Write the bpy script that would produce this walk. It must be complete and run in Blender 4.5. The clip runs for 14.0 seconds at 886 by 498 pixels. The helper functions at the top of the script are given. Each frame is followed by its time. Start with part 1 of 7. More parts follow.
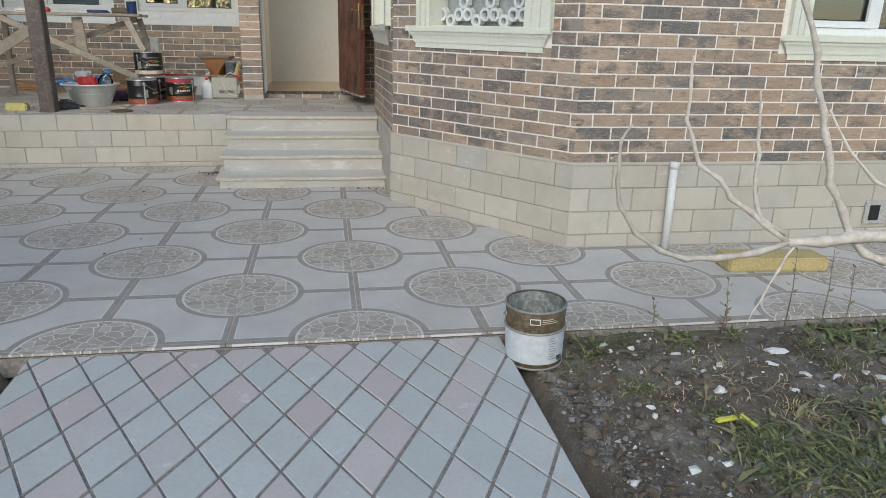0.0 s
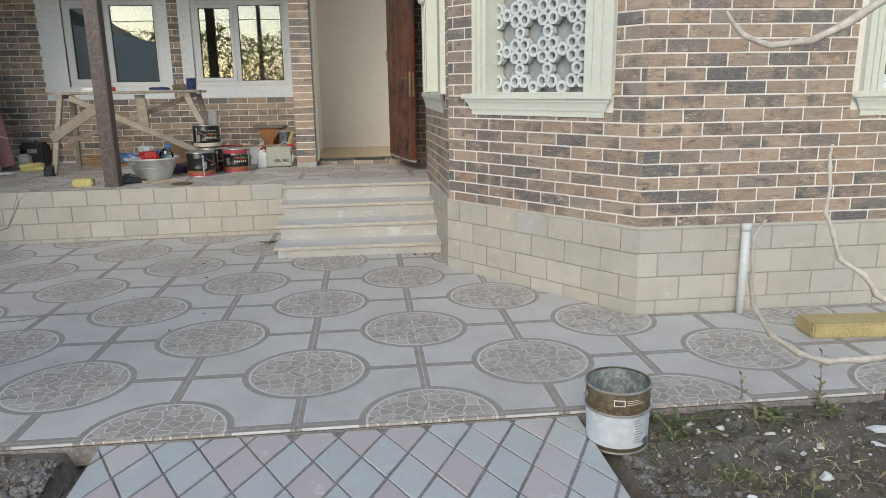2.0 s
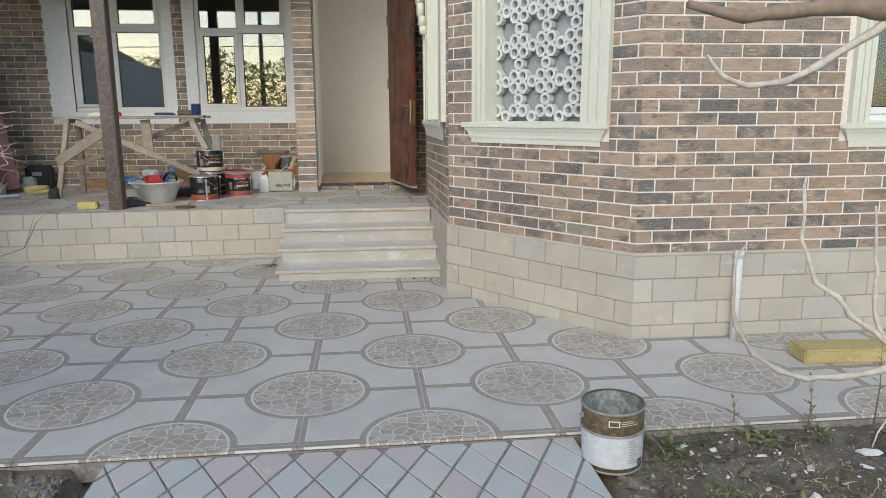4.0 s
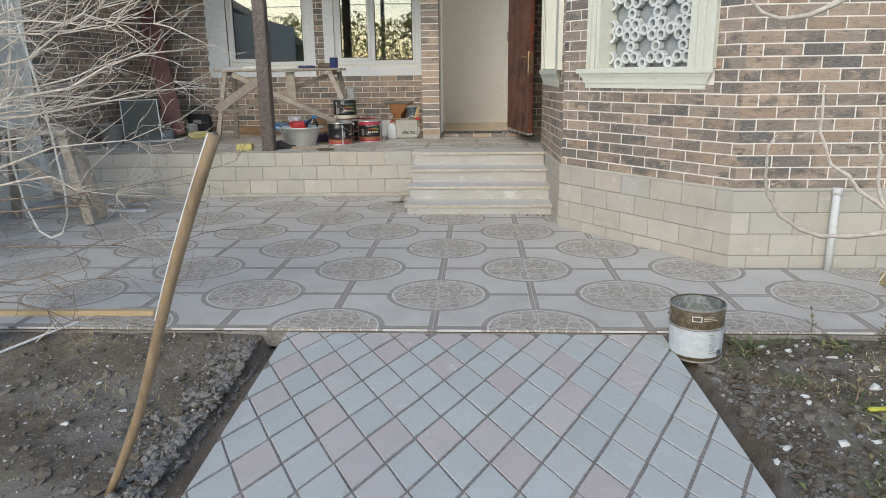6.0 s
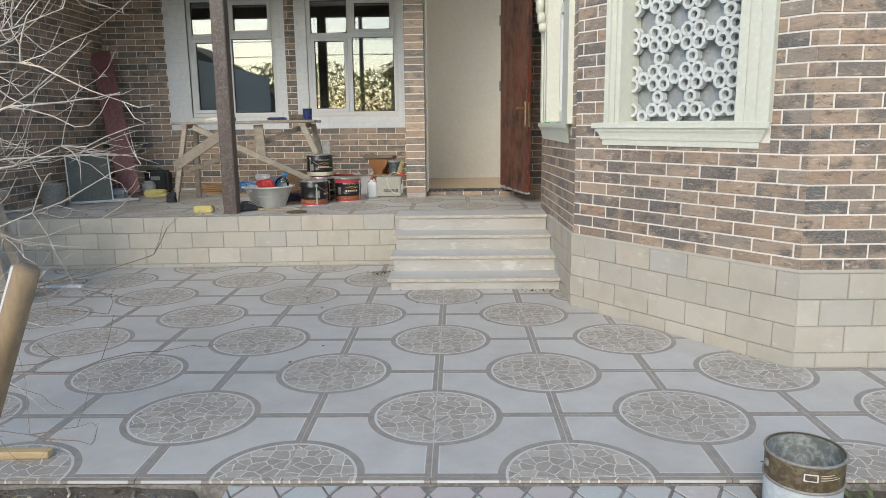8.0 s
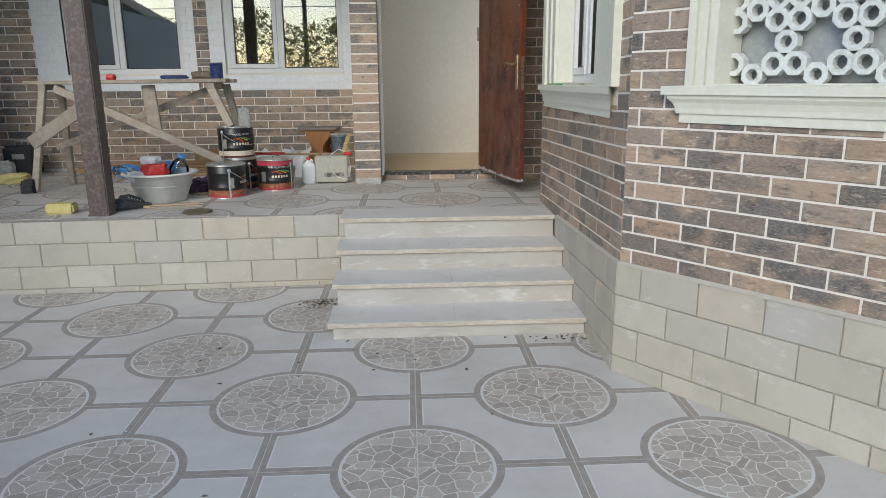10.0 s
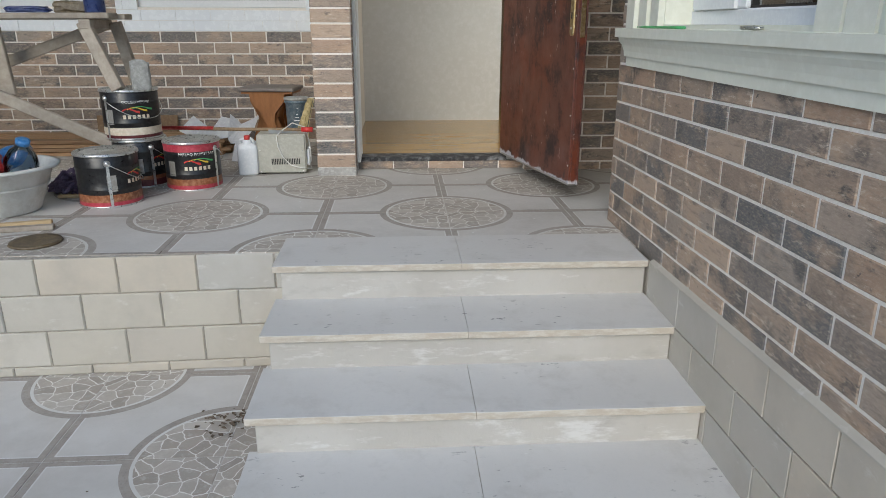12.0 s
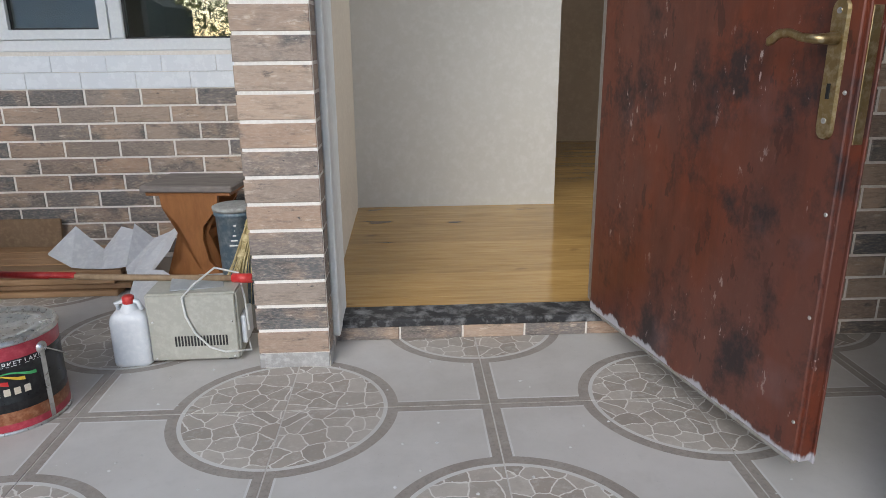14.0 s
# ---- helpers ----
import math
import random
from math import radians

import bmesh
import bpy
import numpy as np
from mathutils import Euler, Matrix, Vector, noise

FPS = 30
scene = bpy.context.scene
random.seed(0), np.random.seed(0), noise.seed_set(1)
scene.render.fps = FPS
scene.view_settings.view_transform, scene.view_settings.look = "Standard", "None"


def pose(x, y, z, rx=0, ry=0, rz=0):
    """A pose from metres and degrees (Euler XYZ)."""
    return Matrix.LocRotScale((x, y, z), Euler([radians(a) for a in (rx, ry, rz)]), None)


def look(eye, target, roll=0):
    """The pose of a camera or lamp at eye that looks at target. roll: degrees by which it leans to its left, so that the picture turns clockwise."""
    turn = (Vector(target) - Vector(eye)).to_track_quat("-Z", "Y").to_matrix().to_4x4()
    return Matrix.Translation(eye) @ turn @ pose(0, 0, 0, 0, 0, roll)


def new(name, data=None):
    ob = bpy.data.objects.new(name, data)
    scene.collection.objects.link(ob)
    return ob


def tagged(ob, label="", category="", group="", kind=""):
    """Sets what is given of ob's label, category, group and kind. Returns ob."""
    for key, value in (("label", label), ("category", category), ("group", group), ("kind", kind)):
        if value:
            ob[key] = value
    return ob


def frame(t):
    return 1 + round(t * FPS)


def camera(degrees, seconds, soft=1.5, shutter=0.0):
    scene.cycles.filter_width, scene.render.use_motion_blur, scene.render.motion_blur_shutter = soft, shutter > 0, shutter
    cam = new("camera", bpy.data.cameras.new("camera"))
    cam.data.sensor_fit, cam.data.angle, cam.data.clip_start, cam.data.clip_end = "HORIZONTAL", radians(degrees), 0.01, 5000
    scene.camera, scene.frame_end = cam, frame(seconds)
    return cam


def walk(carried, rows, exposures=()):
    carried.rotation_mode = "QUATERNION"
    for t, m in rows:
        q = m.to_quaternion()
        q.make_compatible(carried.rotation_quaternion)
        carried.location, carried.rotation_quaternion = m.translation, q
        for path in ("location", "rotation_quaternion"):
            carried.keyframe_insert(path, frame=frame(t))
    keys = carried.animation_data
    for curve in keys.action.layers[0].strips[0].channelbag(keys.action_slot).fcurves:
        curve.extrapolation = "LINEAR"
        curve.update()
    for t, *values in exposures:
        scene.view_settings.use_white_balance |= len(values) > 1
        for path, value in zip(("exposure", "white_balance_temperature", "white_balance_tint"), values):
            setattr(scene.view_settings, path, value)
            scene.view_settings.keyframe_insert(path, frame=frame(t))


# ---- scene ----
cam = camera(65.2, 14.0, 0.6)
PATH = [
    (0, (0.471, -3.574, 1.372), (0.794, -1.695, 0.766), 1.4),
    (0.5, (0.406, -3.491, 1.392), (0.74, -1.602, 0.825), -1.1),
    (1, (0.385, -3.441, 1.405), (0.654, -1.542, 0.84), -1.3),
    (1.5, (0.362, -3.433, 1.421), (0.639, -1.517, 0.917), -0.4),
    (2, (0.353, -3.444, 1.442), (0.561, -1.507, 0.986), -0.8),
    (2.5, (0.339, -3.458, 1.448), (0.571, -1.514, 1.04), -0.1),
    (3, (0.326, -3.476, 1.451), (0.587, -1.53, 1.072), 0.2),
    (3.2, (0.327, -3.478, 1.457), (0.577, -1.529, 1.086), -0.0),
    (5.3, (0.336, -3.907, 1.422), (0.402, -1.955, 0.991), 1.4),
    (5.5, (0.298, -4.005, 1.395), (0.295, -2.055, 0.952), 1.4),
    (6, (0.255, -4.223, 1.379), (0.153, -2.288, 0.884), -0.7),
    (6.5, (0.237, -4.235, 1.403), (0.153, -2.283, 0.976), -0.6),
    (7, (0.244, -3.955, 1.416), (0.176, -1.98, 1.108), 0.4),
    (7.5, (0.203, -3.608, 1.407), (0.102, -1.637, 1.079), 0.8),
    (8, (0.115, -3.188, 1.415), (0.073, -1.222, 1.052), -0.7),
    (8.2, (0.1, -3.009, 1.409), (0.11, -1.04, 1.062), 0.1),
    (10.3, (-0.025, -0.857, 1.425), (0.113, 1.062, 0.879), -0.8),
    (10.5, (-0.028, -0.666, 1.437), (0.151, 1.235, 0.842), -1.2),
    (11, (0.014, -0.13, 1.418), (0.149, 1.779, 0.837), 0.7),
    (11.5, (0.002, 0.407, 1.406), (0.124, 2.319, 0.832), -0.4),
    (12, (0.017, 0.94, 1.402), (0.133, 2.838, 0.782), 0.2),
    (12.5, (0.006, 1.493, 1.399), (0.067, 3.401, 0.802), -1.0),
    (13, (0.004, 2.029, 1.389), (0.115, 3.922, 0.751), -0.7),
    (13.5, (0.027, 2.599, 1.43), (0.054, 4.513, 0.853), -0.7),
    (14, (0.01, 3.038, 1.543), (0.104, 4.95, 0.965), -0.5),
]
walk(cam, [(t, look(eye, target, roll)) for t, eye, target, roll in PATH],
     [(0.0, 0.46, 6400, 5), (1.0, 0.52, 6650, 6), (2.5, 0.56, 6550, 6), (6.0, 0.62, 6600, 6), (7.0, 0.68, 6600, 7), (8.2, 0.72, 6550, 6), (10.4, 0.56, 6200, 6), (11.5, 0.58, 6100, 6), (12.5, 0.68, 6050, 6), (13.0, 0.74, 6050, 6), (13.5, 0.78, 6000, 8), (14.0, 0.75, 5850, 9)])

# ---- world, sun and exposure ----
world = bpy.data.worlds.new("sky")
scene.world = world
world.use_nodes = True
wn = world.node_tree.nodes
sky = wn.new("ShaderNodeTexSky")
sky.sky_type = "NISHITA"
sky.sun_disc = False
sky.sun_elevation, sky.sun_rotation = radians(29), radians(200)
sky.dust_density, sky.air_density = 0.8, 1.0
wn["Background"].inputs["Strength"].default_value = 0.15
world.node_tree.links.new(sky.outputs[0], wn["Background"].inputs["Color"])

sun = new("sun", bpy.data.lights.new("sun", "SUN"))
sun.data.energy, sun.data.angle, sun.data.color = 1.1, radians(33), (1.0, 0.91, 0.78)
sun.matrix_world = look((0, 0, 0), (0.30, 0.82, -0.485))

# ---- materials ----
def nodes_of(name):
    m = bpy.data.materials.new(name)
    m.use_nodes = True
    nt = m.node_tree
    return m, nt, nt.nodes, nt.links, nt.nodes["Principled BSDF"]


def math_node(nt, op, a, b=None, clamp=False):
    n = nt.nodes.new("ShaderNodeMath")
    n.operation, n.use_clamp = op, clamp
    for i, v in enumerate((a, b)):
        if v is None:
            continue
        if isinstance(v, (int, float)):
            n.inputs[i].default_value = v
        else:
            nt.links.new(v, n.inputs[i])
    return n.outputs[0]


def mix_node(nt, fac, a, b, blend="MIX"):
    n = nt.nodes.new("ShaderNodeMix")
    n.data_type, n.blend_type = "RGBA", blend
    for sock, v in ((n.inputs[0], fac), (n.inputs[6], a), (n.inputs[7], b)):
        if isinstance(v, (int, float)):
            sock.default_value = v
        elif isinstance(v, tuple):
            sock.default_value = (*v[:3], 1)
        else:
            nt.links.new(v, sock)
    return n.outputs[2]


def noise_node(nt, scale, detail=4.0, rough=0.55, stretch=None, coord="Object", vec=None):
    n = nt.nodes.new("ShaderNodeTexNoise")
    n.inputs["Scale"].default_value, n.inputs["Detail"].default_value, n.inputs["Roughness"].default_value = scale, detail, rough
    if vec is None:
        vec = nt.nodes.new("ShaderNodeTexCoord").outputs[coord]
    if stretch:
        mp = nt.nodes.new("ShaderNodeMapping")
        mp.inputs["Scale"].default_value = stretch
        nt.links.new(vec, mp.inputs["Vector"])
        vec = mp.outputs[0]
    nt.links.new(vec, n.inputs["Vector"])
    return n.outputs["Fac"]


def ramp_node(nt, fac, stops):
    n = nt.nodes.new("ShaderNodeValToRGB")
    e = n.color_ramp.elements
    while len(e) < len(stops):
        e.new(0.5)
    for el, (p, c) in zip(e, stops):
        el.position, el.color = p, (*c, 1)
    nt.links.new(fac, n.inputs[0])
    return n.outputs[0]


def range_node(nt, v, a, b, c=0.0, d=1.0):
    n = nt.nodes.new("ShaderNodeMapRange")
    nt.links.new(v, n.inputs[0])
    for i, x in zip((1, 2, 3, 4), (a, b, c, d)):
        n.inputs[i].default_value = x
    return n.outputs[0]


def bump_node(nt, height, strength, dist=0.01):
    n = nt.nodes.new("ShaderNodeBump")
    n.inputs["Strength"].default_value, n.inputs["Distance"].default_value = strength, dist
    nt.links.new(height, n.inputs["Height"])
    return n.outputs[0]


def world_pos(nt):
    return nt.nodes.new("ShaderNodeNewGeometry").outputs["Position"]


def stained(name, base, dark, light, rough=0.6, big=2.0, fine=40.0, bump=0.2, metal=0.0, stretch=None, spread=(0.3, 0.7), rnd=0.0, spec=0.5):
    """A painted or mineral surface: base colour with stains at a large and grain at a small scale."""
    m, nt, n, l, b = nodes_of(name)
    p = world_pos(nt)
    f1 = noise_node(nt, big, 5, 0.6, stretch, vec=p)
    f2 = noise_node(nt, fine, 4, 0.65, stretch, vec=p)
    c = mix_node(nt, range_node(nt, f1, spread[0], spread[1]), dark, base)
    c = mix_node(nt, range_node(nt, f2, 0.45, 0.75), c, light)
    if rnd:
        oi = n.new("ShaderNodeObjectInfo").outputs["Random"]
        hsv = n.new("ShaderNodeHueSaturation")
        l.new(c, hsv.inputs["Color"])
        l.new(range_node(nt, oi, 0, 1, 1 - rnd, 1 + rnd), hsv.inputs["Value"])
        c = hsv.outputs[0]
    l.new(c, b.inputs["Base Color"])
    l.new(range_node(nt, f2, 0.2, 0.8, rough - 0.1, min(1, rough + 0.12)), b.inputs["Roughness"])
    b.inputs["Metallic"].default_value = metal
    b.inputs["Specular IOR Level"].default_value = spec
    if bump:
        l.new(bump_node(nt, f2, bump, 0.004), b.inputs["Normal"])
    return m


def make_brick_mat():
    """Rustic clinker: each brick its own tone, slate-burnt and tan-flashed in patches, chalky scuffs."""
    m, nt, n, l, b = nodes_of("clinker_brick")
    p = world_pos(nt)
    oi = n.new("ShaderNodeObjectInfo").outputs["Random"]
    isl = n.new("ShaderNodeNewGeometry").outputs["Random Per Island"]
    r = math_node(nt, "FRACT", math_node(nt, "ADD", oi, isl))
    r2 = math_node(nt, "FRACT", math_node(nt, "MULTIPLY", r, 17.3))
    tone = ramp_node(nt, r, [(0.0, (0.25, 0.185, 0.145)), (0.12, (0.40, 0.285, 0.205)), (0.23, (0.105, 0.107, 0.11)), (0.35, (0.29, 0.225, 0.18)), (0.46, (0.47, 0.345, 0.25)),
                             (0.57, (0.22, 0.18, 0.155)), (0.70, (0.115, 0.117, 0.12)), (0.79, (0.40, 0.265, 0.18)), (0.9, (0.27, 0.235, 0.205)), (1.0, (0.43, 0.32, 0.24))])
    off = n.new("ShaderNodeVectorMath")
    off.operation = "ADD"
    comb = n.new("ShaderNodeCombineXYZ")
    for i in range(3):
        l.new(math_node(nt, "MULTIPLY", r, 37.0 + 11 * i), comb.inputs[i])
    l.new(p, off.inputs[0])
    l.new(comb.outputs[0], off.inputs[1])
    v = off.outputs[0]
    blotch = noise_node(nt, 5, 4, 0.6, (1, 1, 1.4), vec=v)
    flash = noise_node(nt, 5.5, 4, 0.6, (1, 1, 1.8), vec=v)
    streak = noise_node(nt, 12, 6, 0.72, (1, 1, 6), vec=v)
    grain = noise_node(nt, 60, 5, 0.72, (1, 1, 3.2), vec=v)
    c = mix_node(nt, range_node(nt, flash, 0.50, 0.64, 0, 0.65), tone, (0.47, 0.325, 0.22))
    slate = math_node(nt, "MULTIPLY", range_node(nt, blotch, 0.50, 0.62), range_node(nt, r2, 0.3, 0.65))
    c = mix_node(nt, math_node(nt, "MULTIPLY", slate, 0.85), c, (0.072, 0.074, 0.078))
    c = mix_node(nt, range_node(nt, streak, 0.50, 0.66, 0, 0.5), c, (0.12, 0.098, 0.083))
    smut = math_node(nt, "MULTIPLY", range_node(nt, noise_node(nt, 9, 6, 0.7, (1, 1, 2.4), vec=v), 0.57, 0.66), range_node(nt, noise_node(nt, 34, 4, 0.7, (1, 1, 4), vec=v), 0.36, 0.55, 0.3, 0.85))
    c = mix_node(nt, smut, c, (0.058, 0.056, 0.057))
    c = mix_node(nt, range_node(nt, grain, 0.46, 0.70, 0, 0.55), c, (0.50, 0.41, 0.325))
    scuff = math_node(nt, "MULTIPLY", range_node(nt, noise_node(nt, 16, 6, 0.75, (1, 1, 4), vec=v), 0.56, 0.64, 0, 0.75), range_node(nt, flash, 0.42, 0.55))
    c = mix_node(nt, scuff, c, (0.60, 0.50, 0.40))
    c = mix_node(nt, range_node(nt, noise_node(nt, 24, 4, 0.65, (1, 1, 1.8), vec=v), 0.68, 0.72, 0, 0.8), c, (0.05, 0.05, 0.052))
    c = mix_node(nt, range_node(nt, noise_node(nt, 140, 3, vec=p), 0.68, 0.74, 0, 0.5), c, (0.62, 0.585, 0.53))
    l.new(c, b.inputs["Base Color"])
    l.new(range_node(nt, grain, 0.3, 0.7, 0.38, 0.66), b.inputs["Roughness"])
    l.new(bump_node(nt, math_node(nt, "ADD", blotch, math_node(nt, "MULTIPLY", grain, 0.5)), 0.45, 0.006), b.inputs["Normal"])
    return m


def make_floor_tile_mat():
    """Printed floor tile in its own axes: quarter medallions of broken stone in two corners, taupe bands along the edges."""
    m, nt, n, l, b = nodes_of("patterned_floor_tile")
    tc = n.new("ShaderNodeTexCoord").outputs["Object"]
    sep = n.new("ShaderNodeSeparateXYZ")
    l.new(tc, sep.inputs[0])
    x, y = sep.outputs[0], sep.outputs[1]
    p = world_pos(nt)

    def dist(cx, cy):
        dx, dy = math_node(nt, "SUBTRACT", x, cx), math_node(nt, "SUBTRACT", y, cy)
        return math_node(nt, "SQRT", math_node(nt, "ADD", math_node(nt, "MULTIPLY", dx, dx), math_node(nt, "MULTIPLY", dy, dy)))

    d = math_node(nt, "MINIMUM", dist(-0.3, -0.3), dist(0.3, 0.3))
    edge = math_node(nt, "MAXIMUM", math_node(nt, "ABSOLUTE", x), math_node(nt, "ABSOLUTE", y))
    band = math_node(nt, "GREATER_THAN", edge, 0.3 - 0.0265)
    bandline = math_node(nt, "MULTIPLY", math_node(nt, "GREATER_THAN", edge, 0.3 - 0.0325), math_node(nt, "LESS_THAN", edge, 0.3 - 0.0265))
    ring = math_node(nt, "LESS_THAN", d, 0.329)
    white = math_node(nt, "LESS_THAN", d, 0.298)
    inner = math_node(nt, "LESS_THAN", d, 0.286)
    cloud = noise_node(nt, 3.0, 5, 0.6, vec=p)
    grain = noise_node(nt, 60, 5, 0.7, vec=p)
    vein = noise_node(nt, 16, 6, 0.72, vec=p)
    field = mix_node(nt, range_node(nt, cloud, 0.3, 0.7), (0.62, 0.60, 0.57), (0.54, 0.52, 0.487))
    field = mix_node(nt, range_node(nt, vein, 0.55, 0.75, 0, 0.35), field, (0.47, 0.46, 0.44))
    taupe = mix_node(nt, range_node(nt, vein, 0.35, 0.7), (0.30, 0.265, 0.232), (0.40, 0.362, 0.322))
    taupe = mix_node(nt, range_node(nt, noise_node(nt, 95, 4, 0.7, vec=p), 0.52, 0.66, 0, 0.5), taupe, (0.20, 0.18, 0.165))
    jit, wob = n.new("ShaderNodeTexNoise"), n.new("ShaderNodeVectorMath")
    jit.inputs["Scale"].default_value, jit.inputs["Detail"].default_value = 22, 3
    wob.operation = "MULTIPLY_ADD"
    l.new(tc, jit.inputs["Vector"])
    l.new(jit.outputs["Color"], wob.inputs[0])
    wob.inputs[1].default_value = (0.026, 0.026, 0)
    l.new(tc, wob.inputs[2])
    warp = n.new("ShaderNodeTexVoronoi")
    warp.feature, warp.inputs["Scale"].default_value = "DISTANCE_TO_EDGE", 16.0
    cell = n.new("ShaderNodeTexVoronoi")
    cell.inputs["Scale"].default_value = 16.0
    for v in (warp, cell):
        v.voronoi_dimensions = "2D"
        l.new(wob.outputs[0], v.inputs["Vector"])
    csep = n.new("ShaderNodeSeparateColor")
    l.new(cell.outputs["Color"], csep.inputs[0])
    stone = ramp_node(nt, csep.outputs[0], [(0, (0.30, 0.265, 0.225)), (0.22, (0.50, 0.455, 0.395)), (0.42, (0.34, 0.30, 0.255)), (0.6, (0.55, 0.51, 0.45)), (0.8, (0.38, 0.33, 0.28)), (1, (0.46, 0.42, 0.365))])
    stone = mix_node(nt, range_node(nt, vein, 0.45, 0.75, 0, 0.45), stone, (0.31, 0.28, 0.25))
    crack = range_node(nt, warp.outputs["Distance"], 0.024, 0.042)
    stone = mix_node(nt, range_node(nt, noise_node(nt, 34, 5, 0.7, vec=p), 0.52, 0.68, 0, 0.45), stone, (0.64, 0.605, 0.555))
    mosaic = mix_node(nt, crack, (0.76, 0.735, 0.69), stone)
    c = mix_node(nt, bandline, field, (0.68, 0.67, 0.65))
    c = mix_node(nt, band, c, taupe)
    c = mix_node(nt, ring, c, taupe)
    c = mix_node(nt, white, c, (0.66, 0.65, 0.62))
    c = mix_node(nt, inner, c, mosaic)
    dirt = range_node(nt, noise_node(nt, 1.3, 6, 0.7, vec=p), 0.46, 0.74, 0, 0.45)
    c = mix_node(nt, dirt, c, (0.36, 0.335, 0.30))
    c = mix_node(nt, range_node(nt, noise_node(nt, 170, 2, vec=p), 0.7, 0.76, 0, 0.4), c, (0.3, 0.28, 0.26))
    dust = math_node(nt, "MULTIPLY", range_node(nt, noise_node(nt, 2.1, 5, 0.65, vec=p), 0.54, 0.72), range_node(nt, noise_node(nt, 17, 6, 0.75, vec=p), 0.45, 0.7, 0, 0.5))
    c = mix_node(nt, dust, c, (0.60, 0.59, 0.57))
    l.new(c, b.inputs["Base Color"])
    l.new(range_node(nt, grain, 0.3, 0.7, 0.38, 0.62), b.inputs["Roughness"])
    l.new(bump_node(nt, grain, 0.12, 0.002), b.inputs["Normal"])
    return m


def make_wood(name, base, dark, rough=0.6, axis=(1, 12, 12), bump=0.25, rnd=0.12, scale=3.0, coord=None, knots=False):
    m, nt, n, l, b = nodes_of(name)
    p = world_pos(nt) if coord is None else n.new("ShaderNodeTexCoord").outputs[coord]
    g = noise_node(nt, scale, 7, 0.68, axis, vec=p)
    g2 = noise_node(nt, 1.6, 3, 0.5, vec=p)
    c = mix_node(nt, range_node(nt, g, 0.32, 0.68), base, dark)
    c = mix_node(nt, range_node(nt, g2, 0.45, 0.75, 0, 0.4), c, tuple(v * 0.6 for v in dark))
    if knots:
        k = noise_node(nt, 4.5, 2, 0.4, (0.8, 2.6, 1), vec=p)
        c = mix_node(nt, range_node(nt, k, 0.70, 0.76, 0, 0.85), c, (0.09, 0.035, 0.012))
    oi = n.new("ShaderNodeObjectInfo").outputs["Random"]
    hsv = n.new("ShaderNodeHueSaturation")
    l.new(c, hsv.inputs["Color"])
    l.new(range_node(nt, oi, 0, 1, 1 - rnd, 1 + rnd), hsv.inputs["Value"])
    l.new(hsv.outputs[0], b.inputs["Base Color"])
    b.inputs["Roughness"].default_value = rough
    if bump:
        l.new(bump_node(nt, g, bump, 0.004), b.inputs["Normal"])
    return m


def make_glass(name, tint=(0.9, 0.95, 0.93), ior=1.9):
    m, nt, n, l, b = nodes_of(name)
    n.remove(b)
    tr, gl, mx, fr = n.new("ShaderNodeBsdfTransparent"), n.new("ShaderNodeBsdfGlossy"), n.new("ShaderNodeMixShader"), n.new("ShaderNodeFresnel")
    tr.inputs[0].default_value = (*tint, 1)
    gl.inputs["Roughness"].default_value = 0.015
    fr.inputs[0].default_value = ior
    l.new(math_node(nt, "MULTIPLY", fr.outputs[0], 2.1, True), mx.inputs[0])
    l.new(tr.outputs[0], mx.inputs[1])
    l.new(gl.outputs[0], mx.inputs[2])
    l.new(mx.outputs[0], n["Material Output"].inputs[0])
    return m


def make_path_mat():
    """Cast concrete rhombs: some grey-green, some rosy, all dusty."""
    m, nt, n, l, b = nodes_of("cast_paver")
    p = world_pos(nt)
    oi = n.new("ShaderNodeObjectInfo").outputs["Random"]
    tone = ramp_node(nt, oi, [(0, (0.51, 0.535, 0.515)), (0.18, (0.57, 0.59, 0.57)), (0.36, (0.49, 0.52, 0.50)), (0.54, (0.56, 0.57, 0.545)), (0.66, (0.57, 0.51, 0.49)), (0.78, (0.56, 0.475, 0.455)), (0.9, (0.59, 0.535, 0.51)), (1, (0.53, 0.445, 0.43))])
    f1, f2 = noise_node(nt, 6, 6, 0.65, vec=p), noise_node(nt, 45, 5, 0.7, vec=p)
    tone = mix_node(nt, range_node(nt, noise_node(nt, 3.1, 4, 0.6, vec=p), 0.4, 0.65, 0, 0.3), tone, (0.46, 0.43, 0.41))
    c = mix_node(nt, range_node(nt, f1, 0.4, 0.7, 0, 0.35), tone, (0.53, 0.53, 0.52))
    c = mix_node(nt, range_node(nt, f2, 0.5, 0.75, 0, 0.4), c, (0.40, 0.385, 0.37))
    c = mix_node(nt, range_node(nt, noise_node(nt, 11, 4, vec=p), 0.66, 0.74, 0, 0.7), c, (0.66, 0.66, 0.65))
    l.new(c, b.inputs["Base Color"])
    b.inputs["Roughness"].default_value = 0.8
    l.new(bump_node(nt, math_node(nt, "ADD", f1, f2), 0.3, 0.004), b.inputs["Normal"])
    return m


